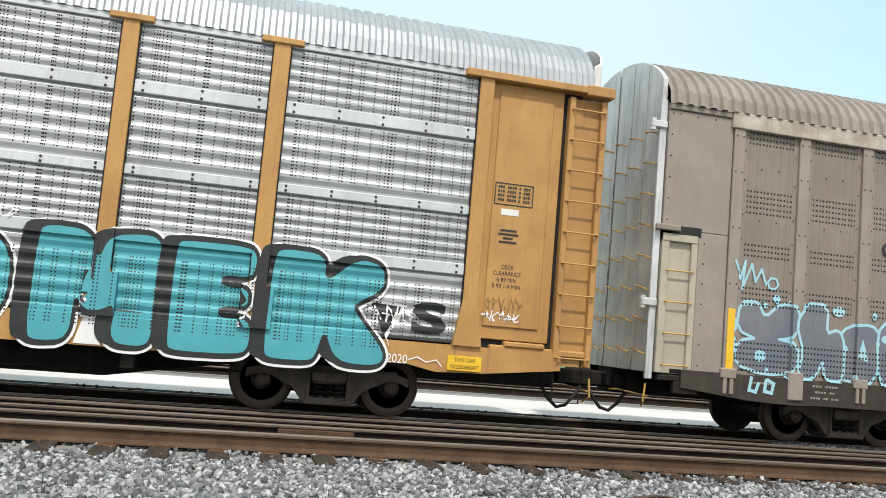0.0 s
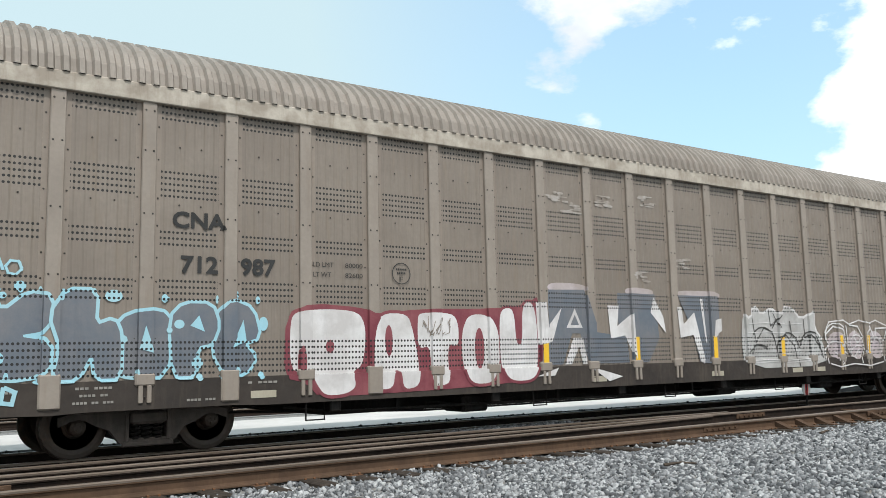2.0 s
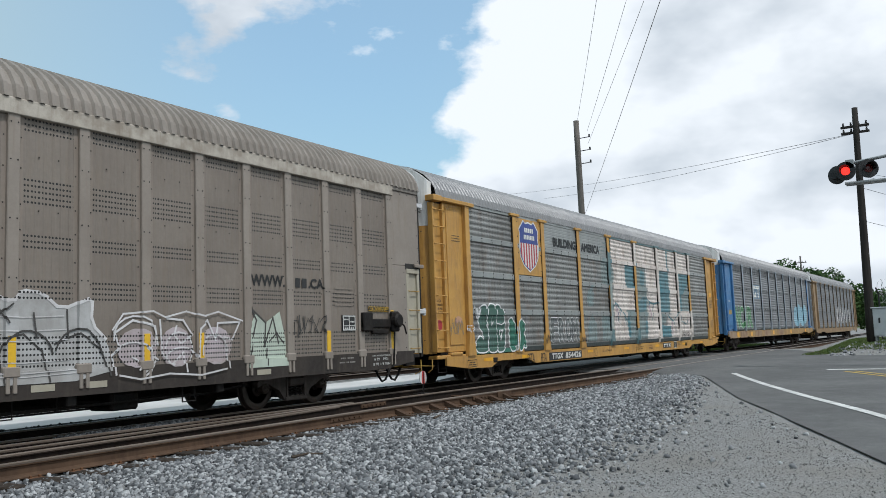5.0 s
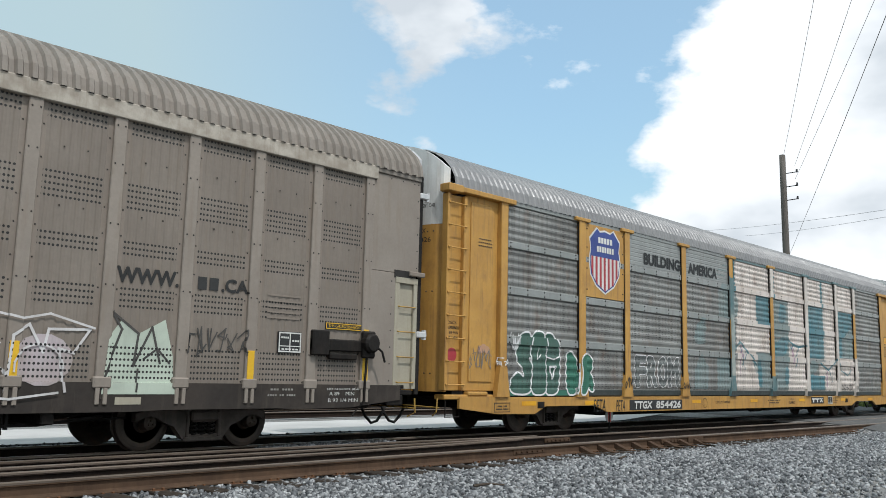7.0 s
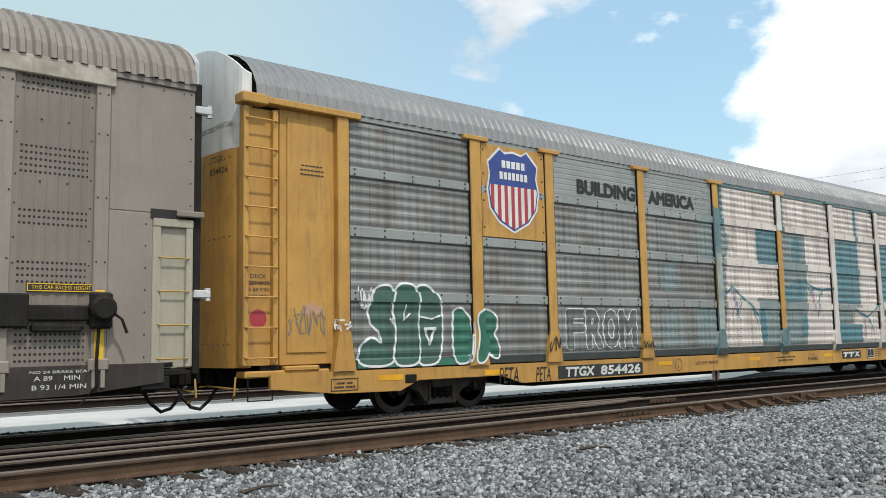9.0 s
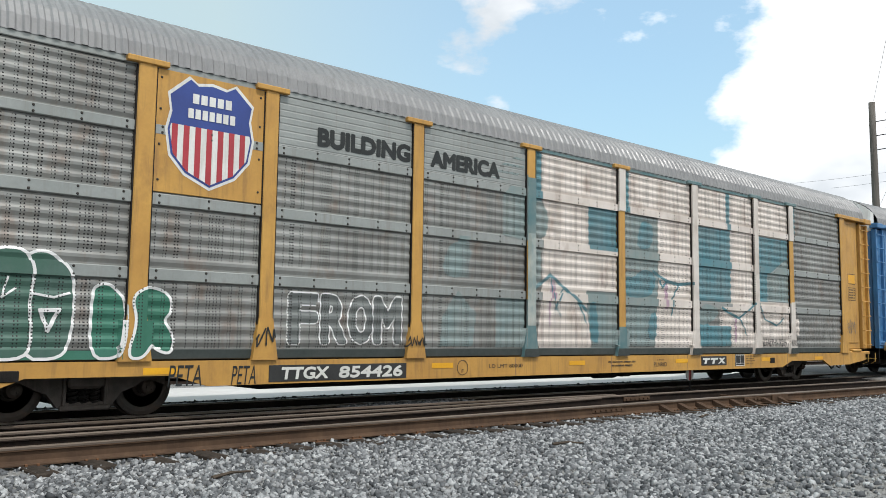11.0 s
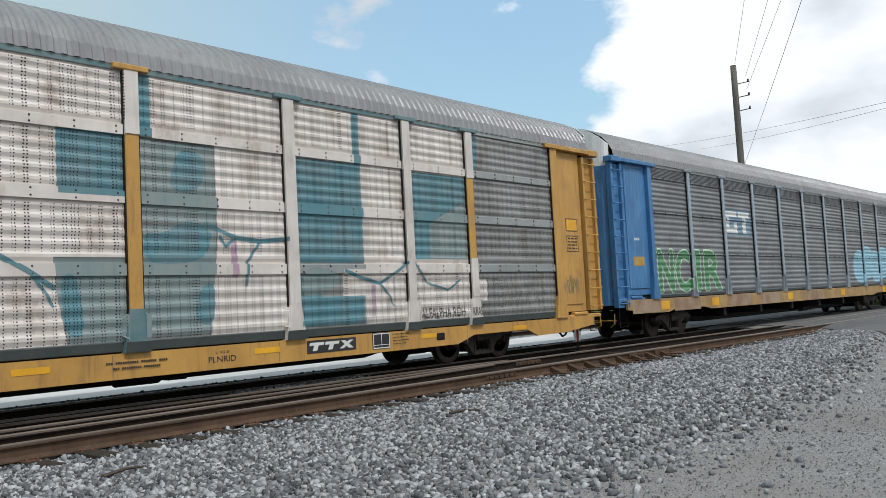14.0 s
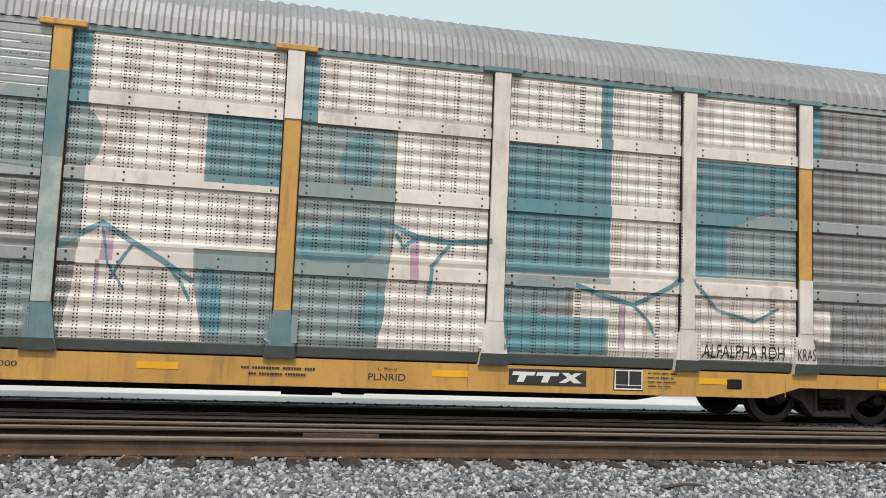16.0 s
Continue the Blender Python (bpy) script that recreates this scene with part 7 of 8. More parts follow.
paint_fourth()

# ---- the ground ----


def smooth(a, b, v):
    t = min(1.0, max(0.0, (v - a) / (b - a)))
    return t * t * (3 - 2 * t)


def ground_z(x, y):
    """Height of the yard: ballast shoulders, the raised crossing, a bank past the road."""
    near = -0.27 + 0.17 * smooth(6, 15, x)
    bed = -0.235
    z = near + (bed - near) * smooth(7.6, 9.0, y)
    over = smooth(27.5, 30.5, x) * (1 - smooth(54, 60, x))
    z += (-0.035 - z) * over * smooth(4.5, 8.8, y) * (1 - smooth(17, 22, y))
    z += 0.42 * smooth(40.5, 43.5, x) * (1 - smooth(4.2, 6.2, y - 0.1 * (x - 44))) * (1 - smooth(80, 120, x))
    return z


def stretch(a, b, step, far):
    inner = list(np.arange(a, b + 1e-6, step))
    lo = [a - far * f for f in (1.0, 0.5, 0.22, 0.1, 0.04, 0.015)]
    hi = [b + far * f for f in (0.015, 0.04, 0.1, 0.22, 0.5, 1.0)]
    return lo + inner + hi


def make_ground():
    xs, ys = stretch(-14, 64, 0.5, 1500), stretch(-10, 30, 0.4, 1500)
    v = [(x, y, ground_z(x, y) + (0.012 * noise.noise((x * 0.9, y * 0.9, 0)) if abs(x) < 70 else 0)) for x in xs for y in ys]
    k = len(ys)
    f = [(i * k + j, (i + 1) * k + j, (i + 1) * k + j + 1, i * k + j + 1) for i in range(len(xs) - 1) for j in range(k - 1)]
    s = Shape()
    s.v, s.f = v, f
    tagged(part("ground", s, GROUND, None, "", True), "grey gravel yard with patches of tan dust", "ground", "", "structure")


make_ground()


def sheet_over(name, poly, lift, mat, label, category, step=0.6):
    """A sheet inside a polygon, draped on the ground."""
    bm = bmesh.new()
    bm.faces.new([bm.verts.new((x, y, 0)) for x, y in poly])
    xs, ys = [p[0] for p in poly], [p[1] for p in poly]
    for v in np.arange(min(xs), max(xs), step * 2):
        bmesh.ops.bisect_plane(bm, geom=bm.verts[:] + bm.edges[:] + bm.faces[:], plane_co=(v, 0, 0), plane_no=(1, 0, 0))
    for v in np.arange(min(ys), max(ys), step):
        bmesh.ops.bisect_plane(bm, geom=bm.verts[:] + bm.edges[:] + bm.faces[:], plane_co=(0, v, 0), plane_no=(0, 1, 0))
    bmesh.ops.triangulate(bm, faces=[f for f in bm.faces if len(f.verts) > 4])
    for v in bm.verts:
        v.co.z = ground_z(v.co.x, v.co.y) + lift
    bmesh.ops.recalc_face_normals(bm, faces=bm.faces)
    return tagged(part(name, bm, mat), label, category, "", "structure")


ROAD_EDGE = [(4, -2.6), (9.8, 0.75), (13.1, 2.2), (17.2, 3.85), (25.4, 6.6), (27.6, 8.0), (29.2, 9.4), (33.5, 20)]
sheet_over("road", ROAD_EDGE + [(54, 20), (52.5, 9), (47, 6.6), (40.8, 5.2), (40.5, -0.5), (40, -12), (4, -12)], 0.022, ASPHALT, "worn dark asphalt road over the crossing", "road")


def road_line(name, pts, w, mat, label):
    poly = []
    for sgn in (1, -1):
        row = []
        for i, (x, y) in enumerate(pts):
            ax, ay = pts[max(0, i - 1)]
            bx, by = pts[min(len(pts) - 1, i + 1)]
            d = math.hypot(bx - ax, by - ay)
            row.append((x - sgn * (by - ay) / d * w / 2, y + sgn * (bx - ax) / d * w / 2))
        poly += row if sgn > 0 else row[::-1]
    sheet_over(name, poly, 0.030, mat, label, "road marking", 0.8)


road_line("edge_line", [(8.6, -1.0), (11.34, 0.11), (12.54, 0.56), (14.6, 1.44), (17.83, 2.79), (21.05, 4.05), (24.2, 5.2), (26.8, 6.1)], 0.16, ROAD_WHITE, "worn white edge line on the asphalt")
road_line("centre_line", [(13.8, -2.45), (20.4, 0.18), (24.23, 1.85), (27.0, 3.08)], 0.11, ROAD_YELLOW, "worn yellow centre line on the asphalt")
road_line("centre_line", [(14.2, -2.6), (20.7, 0.0), (24.5, 1.62), (27.1, 2.84)], 0.11, ROAD_YELLOW, "worn yellow centre line on the asphalt")
road_line("stop_line", [(28.25, 3.7), (28.06, 1.98), (27.78, 0.23), (27.3, -3.0)], 0.45, ROAD_WHITE, "worn white stop line on the asphalt")
# this black sheet paints the train's shadow onto the oily ground, to its edge
sheet_over("track_bed", [(-60, 11.95), (29.4, 11.95), (29.4, 16.78), (-60, 16.9)], 0.012, SHADED_CINDER, "black oily cinder with the train's shadow painted in", "ground", 1.5)
sheet_over("track_bed", [(-60, 9.84), (12, 9.84), (22, 9.62), (29.4, 9.44), (29.4, 11.945), (-60, 11.945)], 0.010, DARK_BED, "dark brown bed of the near track", "ground", 1.0)
sheet_over("pale_yard", [(-60, 16.9), (30.5, 16.7), (30.5, 20.6), (-60, 20.6)], 0.02, PALE_YARD, "pale dusty service strip behind the train", "ground", 1.5)

# ---- rails ----
RAIL = [(-0.075, -0.175), (-0.075, -0.162), (-0.02, -0.145), (-0.009, -0.13), (-0.009, -0.05), (-0.035, -0.04), (-0.037, -0.008), (-0.025, 0.0),
        (0.025, 0.0), (0.037, -0.008), (0.035, -0.04), (0.009, -0.05), (0.009, -0.13), (0.02, -0.145), (0.075, -0.162), (0.075, -0.175)]
RAIL = [(p, q * 1.12) for p, q in RAIL]


def rail(pts, label="rusty steel rail with a worn head", mat=None):
    """A rail along (x, y) points; the worn top is a part of its own."""
    s, top = Shape(), Shape()
    k = len(RAIL)
    for x, y in pts:
        s.v += [(x, y + p, q) for p, q in RAIL]
        top.v += [(x, y + p, q) for p, q in ((-0.0375, -0.03), (-0.0385, -0.009), (-0.026, 0.0015), (0.030, 0.0015))]
    for i in range(len(pts) - 1):
        s.f += [(i * k + j, i * k + (j + 1) % k, (i + 1) * k + (j + 1) % k, (i + 1) * k + j) for j in range(k)]
        top.f += [(4 * i + j, 4 * i + j + 1, 4 * i + j + 5, 4 * i + j + 4) for j in range(3)]
    s.f += [tuple(range(k)), tuple((len(pts) - 1) * k + j for j in range(k))]
    r = tagged(part("rail", s, mat or RAIL_DARK), label, "rail", "rails", "structure")
    part("rail_head", top, RAIL_TOP, r)
    return r


LONG = [-90, -40, -15, 0, 8, 16, 24, 30, 36, 42, 46, 50, 55, 60, 66, 72, 80, 90, 100, 115, 130, 150]


def near_y(x):
    return 9.74 - 0.45 * smooth(12, 32, x) - 0.012 * max(0, x - 50)


rail([(x, near_y(x)) for x in LONG], mat=RAIL_SIDE)
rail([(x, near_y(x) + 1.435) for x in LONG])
rail([(x, 10.62) for x in (-90, -40, 0, 6)] + [(9, 10.66), (12, 10.80), (14, 10.98)], "rusty closure rail ending at a switch")
rail([(x, 11.86) for x in (-90, -40, 0, 4)] + [(8, 11.78), (12, 11.60), (15, 11.38)], "rusty closure rail ending at a switch")
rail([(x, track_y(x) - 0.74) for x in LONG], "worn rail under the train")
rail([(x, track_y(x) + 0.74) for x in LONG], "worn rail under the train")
for y in (21.8, 23.25, 26.0, 27.45):
    rail([(x, y) for x in (-90, -40, 0, 40, 90)], "rusty rail of a far yard track")

joint = Shape().slab(-0.46, 0.46, -0.045, -0.012, -0.135, -0.045, 0.008).slab(-0.46, 0.46, 0.012, 0.045, -0.135, -0.045, 0.008)
for i in range(6):
    joint.lathe([(-0.07, 0), (-0.07, 0.02), (-0.045, 0.024), (-0.045, 0)], (-0.375 + 0.15 * i, 0, -0.09), "y", 6)
jm = joint.mesh("joint_bar", RAIL_SIDE)
for x, y in ((1.2, 10.62), (12.6, near_y(12.6)), (15.4, near_y(15.4) + 1.435), (17.6, near_y(17.6)), (-5.0, near_y(-5))):
    j = part("joint_bar", jm, RAIL_SIDE)
    j.location = (x, y, 0)
    tagged(j, "bolted rusty joint bar on a rail", "joint bar", "joint bars")

# rail braces stand against the outside of the near rail by the switch
brace = Shape().sweep([(-0.30, -0.17), (-0.012, -0.17), (-0.012, -0.055)], -0.07, 0.07, "x").slab(-0.09, 0.09, -0.42, 0.1, -0.19, -0.172, 0.004).mesh("rail_brace", RAIL_SIDE)
for i in range(8):
    x = 14.2 + 0.62 * i
    b = part("rail_brace", brace, RAIL_SIDE)
    b.location = (x, near_y(x), 0)
    tagged(b, "rusty cast rail brace beside a rail", "rail brace", "rail braces")
b = part("switch_rod", Shape().slab(-0.05, 0.05, -0.55, 1.6, -0.16, -0.12, 0.01).slab(-0.35, 0.35, -0.06, -0.02, -0.17, -0.02, 0.01), RAIL_SIDE)
b.location = (18.6, near_y(18.6), 0)
tagged(b, "rusty switch rod under the rails", "switch rod")

# ---- ties ----
tie_mesh = Shape().slab(-0.115, 0.115, -0.62, 2.05, -0.36, -0.186, 0.012).mesh("tie", TIE_WOOD)
plate = Shape().slab(-0.10, 0.10, -0.17, 0.17, -0.188, -0.174, 0.004)
for x in (-0.06, 0.06):
    for y in (-0.12, 0.12):
        plate.slab(x - 0.014, x + 0.014, y - 0.018, y + 0.018, -0.18, -0.148, 0.004)
plate_mesh = plate.mesh("tie_plate", PLATE)
rnd = random.Random(4)
i = 0
x = -7.5
while x < 28.5:
    t = part("tie", tie_mesh, TIE_WOOD)
    t.location, t.rotation_euler = (x, near_y(x) + rnd.uniform(-0.07, 0.05), rnd.uniform(-0.014, 0.0)), (0, 0, rnd.uniform(-0.015, 0.015))
    tagged(t, "weathered wooden tie half buried in ballast", "tie", "ties of the near track")
    for d in (0, 1.435):
        p = part("tie_plate", plate_mesh, PLATE, t)
        p.location = (0, d + near_y(x) - t.location.y, -0.021 - t.location.z)
    x += 0.585 + rnd.uniform(-0.05, 0.05)
far_tie = Shape().slab(-0.115, 0.115, -1.3, 1.3, -0.36, -0.186, 0.012).mesh("tie", TIE_WOOD)
x = -9.0
while x < 29:
    t = part("tie", far_tie, TIE_WOOD)
    t.location = (x, TRACK_Y, rnd.uniform(-0.03, -0.02))
    tagged(t, "dark oily wooden tie under the train", "tie", "ties under the train")
    x += 0.56

# ---- ballast ----


def stones(name, spots, mat, label, seed, lo=0.018, hi=0.04):
    """Broken stones at (x, y, z) rows, all in one mesh."""
    rng = np.random.default_rng(seed)
    n = len(spots)
    cube = np.array([(-1, -1, -1), (1, -1, -1), (1, 1, -1), (-1, 1, -1), (-1, -1, 1), (1, -1, 1), (1, 1, 1), (-1, 1, 1)], float)
    v = cube[None] * rng.uniform(0.45, 1.0, (n, 8, 3)) * np.array([1.0, 0.8, 0.62])
    q = rng.normal(size=(n, 4))
    q /= np.linalg.norm(q, axis=1)[:, None]
    w, a, b, c = q.T
    rot = np.stack([1 - 2 * (b * b + c * c), 2 * (a * b - c * w), 2 * (a * c + b * w), 2 * (a * b + c * w), 1 - 2 * (a * a + c * c), 2 * (b * c - a * w),
                    2 * (a * c - b * w), 2 * (b * c + a * w), 1 - 2 * (a * a + b * b)], 1).reshape(n, 3, 3)
    size = rng.uniform(lo, hi, n) * rng.choice([0.8, 1.0, 1.25], n)
    v = np.einsum("nij,nkj->nki", rot, v) * size[:, None, None] + np.asarray(spots)[:, None, :]
    quads = np.array([(0, 3, 2, 1), (4, 5, 6, 7), (0, 1, 5, 4), (1, 2, 6, 5), (2, 3, 7, 6), (3, 0, 4, 7)])
    f = (quads[None] + 8 * np.arange(n)[:, None, None]).reshape(-1, 4)
    me = bpy.data.meshes.new(name)
    me.vertices.add(n * 8)
    me.vertices.foreach_set("co", v.reshape(-1))
    me.loops.add(f.size)
    me.loops.foreach_set("vertex_index", f.reshape(-1))
    me.polygons.add(len(f))
    me.polygons.foreach_set("loop_start", np.arange(0, f.size, 4))
    me.polygons.foreach_set("loop_total", np.full(len(f), 4))
    me.update(calc_edges=True)
    me.materials.append(mat)
    return tagged(new(name, me), label, "ballast", "", "stuff")


def scatter(seed, n, x0, x1, y0, y1, keep, dz=0.0):
    rng = random.Random(seed)
    out = []
    while len(out) < n:
        x, y = rng.uniform(x0, x1), rng.uniform(y0, y1)
        if rng.random() < keep(x, y):
            out.append((x, y, ground_z(x, y) + dz + rng.uniform(-0.004, 0.018)))
    return out


def shoulder(x, y):
    """Thick beside the near rail, thinning to compact gravel."""
    if math.hypot(x, y) < 6.2:
        return 0
    edge = near_y(x) - 0.62
    if y > edge:
        return 0.22 + 0.5 * (noise.noise((x * 0.7, y, 3.0)) > 0.1)
    reach = 6.2 - 3.4 * smooth(9, 27, x)
    return 1.0 - 0.993 * smooth(reach * 0.6, reach, edge - y)


def off_road(x, y):
    """True on the gravel side of the asphalt's edge."""
    return y > np.interp(x, [p[0] for p in ROAD_EDGE], [p[1] for p in ROAD_EDGE]) + 0.12


stones("ballast", scatter(1, 64000, -6, 28.8, 1.5, 9.72, lambda x, y: shoulder(x, y) if off_road(x, y) else 0), STONE, "loose pale grey granite ballast beside the track", 1)
stones("loose_gravel", scatter(2, 36000, 3, 29, -3, 8.5, lambda x, y: (1.0 - 0.75 * smooth(9, 20, x) if math.hypot(x, y) > 5 and off_road(x, y) else 0)), GRAVEL, "scattered grey gravel on compact ground", 2, 0.004, 0.009)
stones("dirty_ballast", scatter(3, 15000, -6, 29, 9.85, 12.25, lambda x, y: 0.75 if x < 6 else 1.0, 0.0), DARK_STONE, "dark brown ballast between the tracks", 3)
stones("ballast_heap", scatter(5, 2200, 8.4, 11.6, 11.92, 12.30, lambda x, y: smooth(8.4, 9.0, x) * (1 - smooth(10.6, 11.6, x)), 0.185), STONE, "low heap of pale ballast between the tracks", 5)
# these stones carry the train's shadow in their colour too
stones("dirty_ballast", scatter(4, 9000, -6, 29, 12.5, 16.7, lambda x, y: 1.0), SHADED_STONE, "dark oily ballast with the train's shadow painted in", 4)
stones("rubble", scatter(6, 500, 40.5, 50, 0, 5.5, lambda x, y: 1.0), STONE, "rubble on the bank beside the road", 6, 0.02, 0.09)

# dead weeds and a stick lie on the ballast
sticks = [((4.1, 8.0), 0.5, 0.3), ((8.7, 7.6), 0.42, -0.4), ((13.0, 8.1), 0.55, 0.2), ((17.5, 8.0), 0.4, 0.1)]
for (x, y), ln, a in sticks:
    z = ground_z(x, y) + 0.045
    s = Shape().tube([(x, y, z), (x + ln * 0.5, y + ln * 0.5 * a, z + 0.02), (x + ln, y + ln * a, z)], 0.022, 6, True, 0.01)
    tagged(part("stick", s, BARK), "bleached dead stick lying on ballast", "stick", "sticks")


# ---- switch target between the tracks ----
def switch_stand(x, y):
    st = tagged(empty("switch_stand", x, y, -0.2), "switch stand with a round red and white target", "switch stand")
    part("base", Shape().slab(-0.16, 0.16, -0.22, 0.22, 0, 0.14, 0.02), DARK_STEEL, st)
    part("mast", Shape().tube([(0, 0, 0.1), (0, 0, 0.66)], 0.022, 8), DARK_STEEL, st)
    t = part("target", Shape().lathe([(-0.006, 0), (-0.006, 0.165), (0.006, 0.165), (0.006, 0)], (0, 0, 0.52), "y", 28), WHITE_PAINT, st, "white target disc with a red centre stripe")
    part("stripe", Shape().slab(-0.055, 0.055, -0.014, -0.007, 0.365, 0.675, 0.003), TARGET_RED, t)
    return st


switch_stand(18.7, 11.93)

# ---- crossing signal ----
def flasher(parent, x, y, z, face, lit):
    """A round black background with a hooded red lamp; face: the way it looks, in degrees."""
    m = pose(x, y, z, 0, 0, face)
    lamp = part("signal_head", Shape().lathe([(-0.02, 0), (-0.02, 0.30), (0.02, 0.30), (0.05, 0.16), (0.18, 0.14), (0.18, 0)], (0, 0, 0), "x", 28), SIGNAL_BLACK, parent, "round black signal head with a red lamp")
    lamp.matrix_basis = m
    hood = Shape()
    n = 16
    for i in range(n + 1):
        w = math.radians(-20 + 220 * i / n)
        for d, r in ((-0.02, 0.155), (-0.32, 0.165)):
            hood.v.append((d, r * math.cos(w), r * math.sin(w)))
    hood.f = [(2 * i, 2 * i + 1, 2 * i + 3, 2 * i + 2) for i in range(n)]
    part("hood", hood, SIGNAL_BLACK, lamp)
    part("lens", Shape().lathe([(-0.075, 0), (-0.065, 0.08), (-0.03, 0.135), (-0.02, 0.135), (-0.02, 0)], (0, 0, 0), "x", 24), RED_LAMP if lit else RED_DARK, lamp, "glowing red lens" if lit else "dark red lens")


def crossing_signal():
    mx, my, mz = 30.2, -0.36, -0.12
    sig = tagged(empty("crossing_signal", mx, my, mz), "galvanised cantilever crossing signal with red flashing lamps", "crossing signal")
    part("mast", Shape().lathe([(0, 0), (0, 0.17), (0.4, 0.16), (7.3, 0.12), (7.3, 0)], (0, 0, 0), "z", 16).lathe([(6.72, 0.13), (6.72, 0.2), (6.78, 0.2), (6.78, 0.13)], (0, 0, 0), "z", 16), SIGNAL_GREY, sig)
    part("mast_base", Shape().slab(-0.4, 0.4, -0.4, 0.4, 0, 0.3, 0.04), CABINET, sig)
    # truss arm over the road
    ly, zl, zt = 3.3, 5.80, 6.80
    boom = Shape()
    for dx in (-0.18, 0.18):
        boom.tube([(dx, 0, zl), (dx, ly, zl + 0.03)], 0.045, 8)
        boom.tube([(dx * 0.4, 0, zt), (dx * 0.4, ly, zl + 0.66)], 0.04, 8)
    part("arm", boom, SIGNAL_GREY, sig)
    for y0, y1 in ((0.05, 0.75), (1.1, 0.75), (1.1, 1.9), (2.0, 1.9), (0.05, 1.1)):
        lo, hi = (zl + 0.02, zt - 0.06)
        part("brace", Shape().tube([(0, y0, hi - 0.06 * y0), (0, y1, lo)], 0.018, 6), SIGNAL_GREY, sig)
    part("junction_box", Shape().slab(-0.12, 0.12, 3.0, 3.25, zl + 0.5, zl + 0.8, 0.02), SIGNAL_GREY, sig)
    part("clamp", Shape().slab(-0.22, 0.22, -0.2, 0.2, zt - 0.05, zt + 0.03, 0.02).slab(-0.24, 0.24, -0.2, 0.2, zl - 0.06, zl + 0.06, 0.02), SIGNAL_GREY, sig)
    flasher(sig, -0.1, 3.26, zl + 0.44, 0, True)
    flasher(sig, -0.1, 2.60, zl + 0.44, 20, False)
    flasher(sig, 0.25, 3.55, zl + 0.4, 160, False)
    flasher(sig, -0.2, 0.33, 3.50, 0, True)
    flasher(sig, -0.2, -0.45, 3.62, 0, False)
    part("cross_bar", Shape().tube([(-0.05, -0.45, 3.62), (-0.05, 0.3, 3.62)], 0.03, 8), SIGNAL_GREY, sig)
    # crossbuck with its words
    cb = part("crossbuck", Shape().slab(-0.20, -0.18, -0.62, 0.62, -0.115, 0.115, 0.01), WHITE_PAINT, sig, "white crossbuck sign with black words")
    cb.matrix_basis = pose(0, 0.0, 4.75, 45)
    cb2 = part("crossbuck", Shape().slab(-0.225, -0.205, -0.62, 0.62, -0.115, 0.115, 0.01), WHITE_PAINT, sig, "white crossbuck sign with black words")
    cb2.matrix_basis = pose(0, 0.0, 4.75, -45)
    for board, word, dx in ((cb2, "CROSSING", -0.231), (cb, "RAIL", -0.206)):
        for text, a, b in (((word, 0.54, -0.54),) if word == "CROSSING" else (("RAIL", 0.56, 0.14), ("ROAD", -0.14, -0.56))):
            bm = lettering(text, 0.2)
            fit_box(bm, 0, 1, 0, 1)
            for v in bm.verts:
                v.co = (dx, a + (b - a) * v.co.x, -0.07 + 0.14 * v.co.z)
            part("words", bm, BLACK_PAINT, board)
    pl = part("track_plate", Shape().slab(-0.2, -0.18, -0.3, 0.3, 3.98, 4.2, 0.01), WHITE_PAINT, sig)
    bm = lettering("TRACKS", 0.2)
    fit_box(bm, 0, 1, 0, 1)
    for v in bm.verts:
        v.co = (-0.206, 0.26 - 0.52 * v.co.x, 4.03 + 0.12 * v.co.z)
    part("words", bm, BLACK_PAINT, pl)
    return sig


crossing_signal()


def pole(name, x, y, z, h, r0, r1, mat, label, lean=(0, 0)):
    p = tagged(empty(name, x, y, z), label, "utility pole", "utility poles")
    n = 8
    part("shaft", Shape().tube([(lean[0] * i / n, lean[1] * i / n, h * i / n) for i in range(n + 1)], r0, 12, True, r1), mat, p, "", True)
    return p


def insulators(p, z, y0, y1, mat):
    part("cross_arm", Shape().slab(-0.06, 0.06, y0, y1, z, z + 0.11, 0.01), mat, p)
    for k in range(4):
        y = y0 + 0.12 + (y1 - y0 - 0.24) * k / 3
        part("insulator", Shape().lathe([(z + 0.1, 0), (z + 0.1, 0.03), (z + 0.16, 0.06), (z + 0.2, 0.03), (z + 0.26, 0.05), (z + 0.28, 0)], (0, y, 0), "z", 10), WIRE, p)


tar = pole("utility_pole", 45.12, 3.88, 0.36, 11.2, 0.21, 0.13, TARRED, "black tarred utility pole with insulators", (0.0, -0.16))
for z in (9.95, 10.25):
    insulators(tar, z, -0.72, 0.52, TARRED)
grey = pole("utility_pole", 43.29, 17.09, -0.2, 12.99, 0.20, 0.15, WOOD_POLE, "tall grey wooden utility pole with side brackets", (0, 0.1))
for z in (12.0, 11.3, 10.6):
    part("side_bracket", Shape().tube([(0, 0, z), (0.28, -0.5, z + 0.08)], 0.025, 6).lathe([(z + 0.06, 0), (z + 0.06, 0.06), (z + 0.22, 0.045), (z + 0.22, 0)], (0.28, -0.5, 0), "z", 8), WIRE, grey)
far_pole = pole("utility_pole", 118, 17.5, 0, 10.2, 0.13, 0.1, WOOD_POLE, "far grey utility pole with a cross arm")
insulators(far_pole, 9.3, -0.7, 0.7, WOOD_POLE)
lot_pole = pole("utility_pole", 3.4, 62, -0.2, 7.5, 0.13, 0.09, WOOD_POLE, "thin grey pole beside a low house")


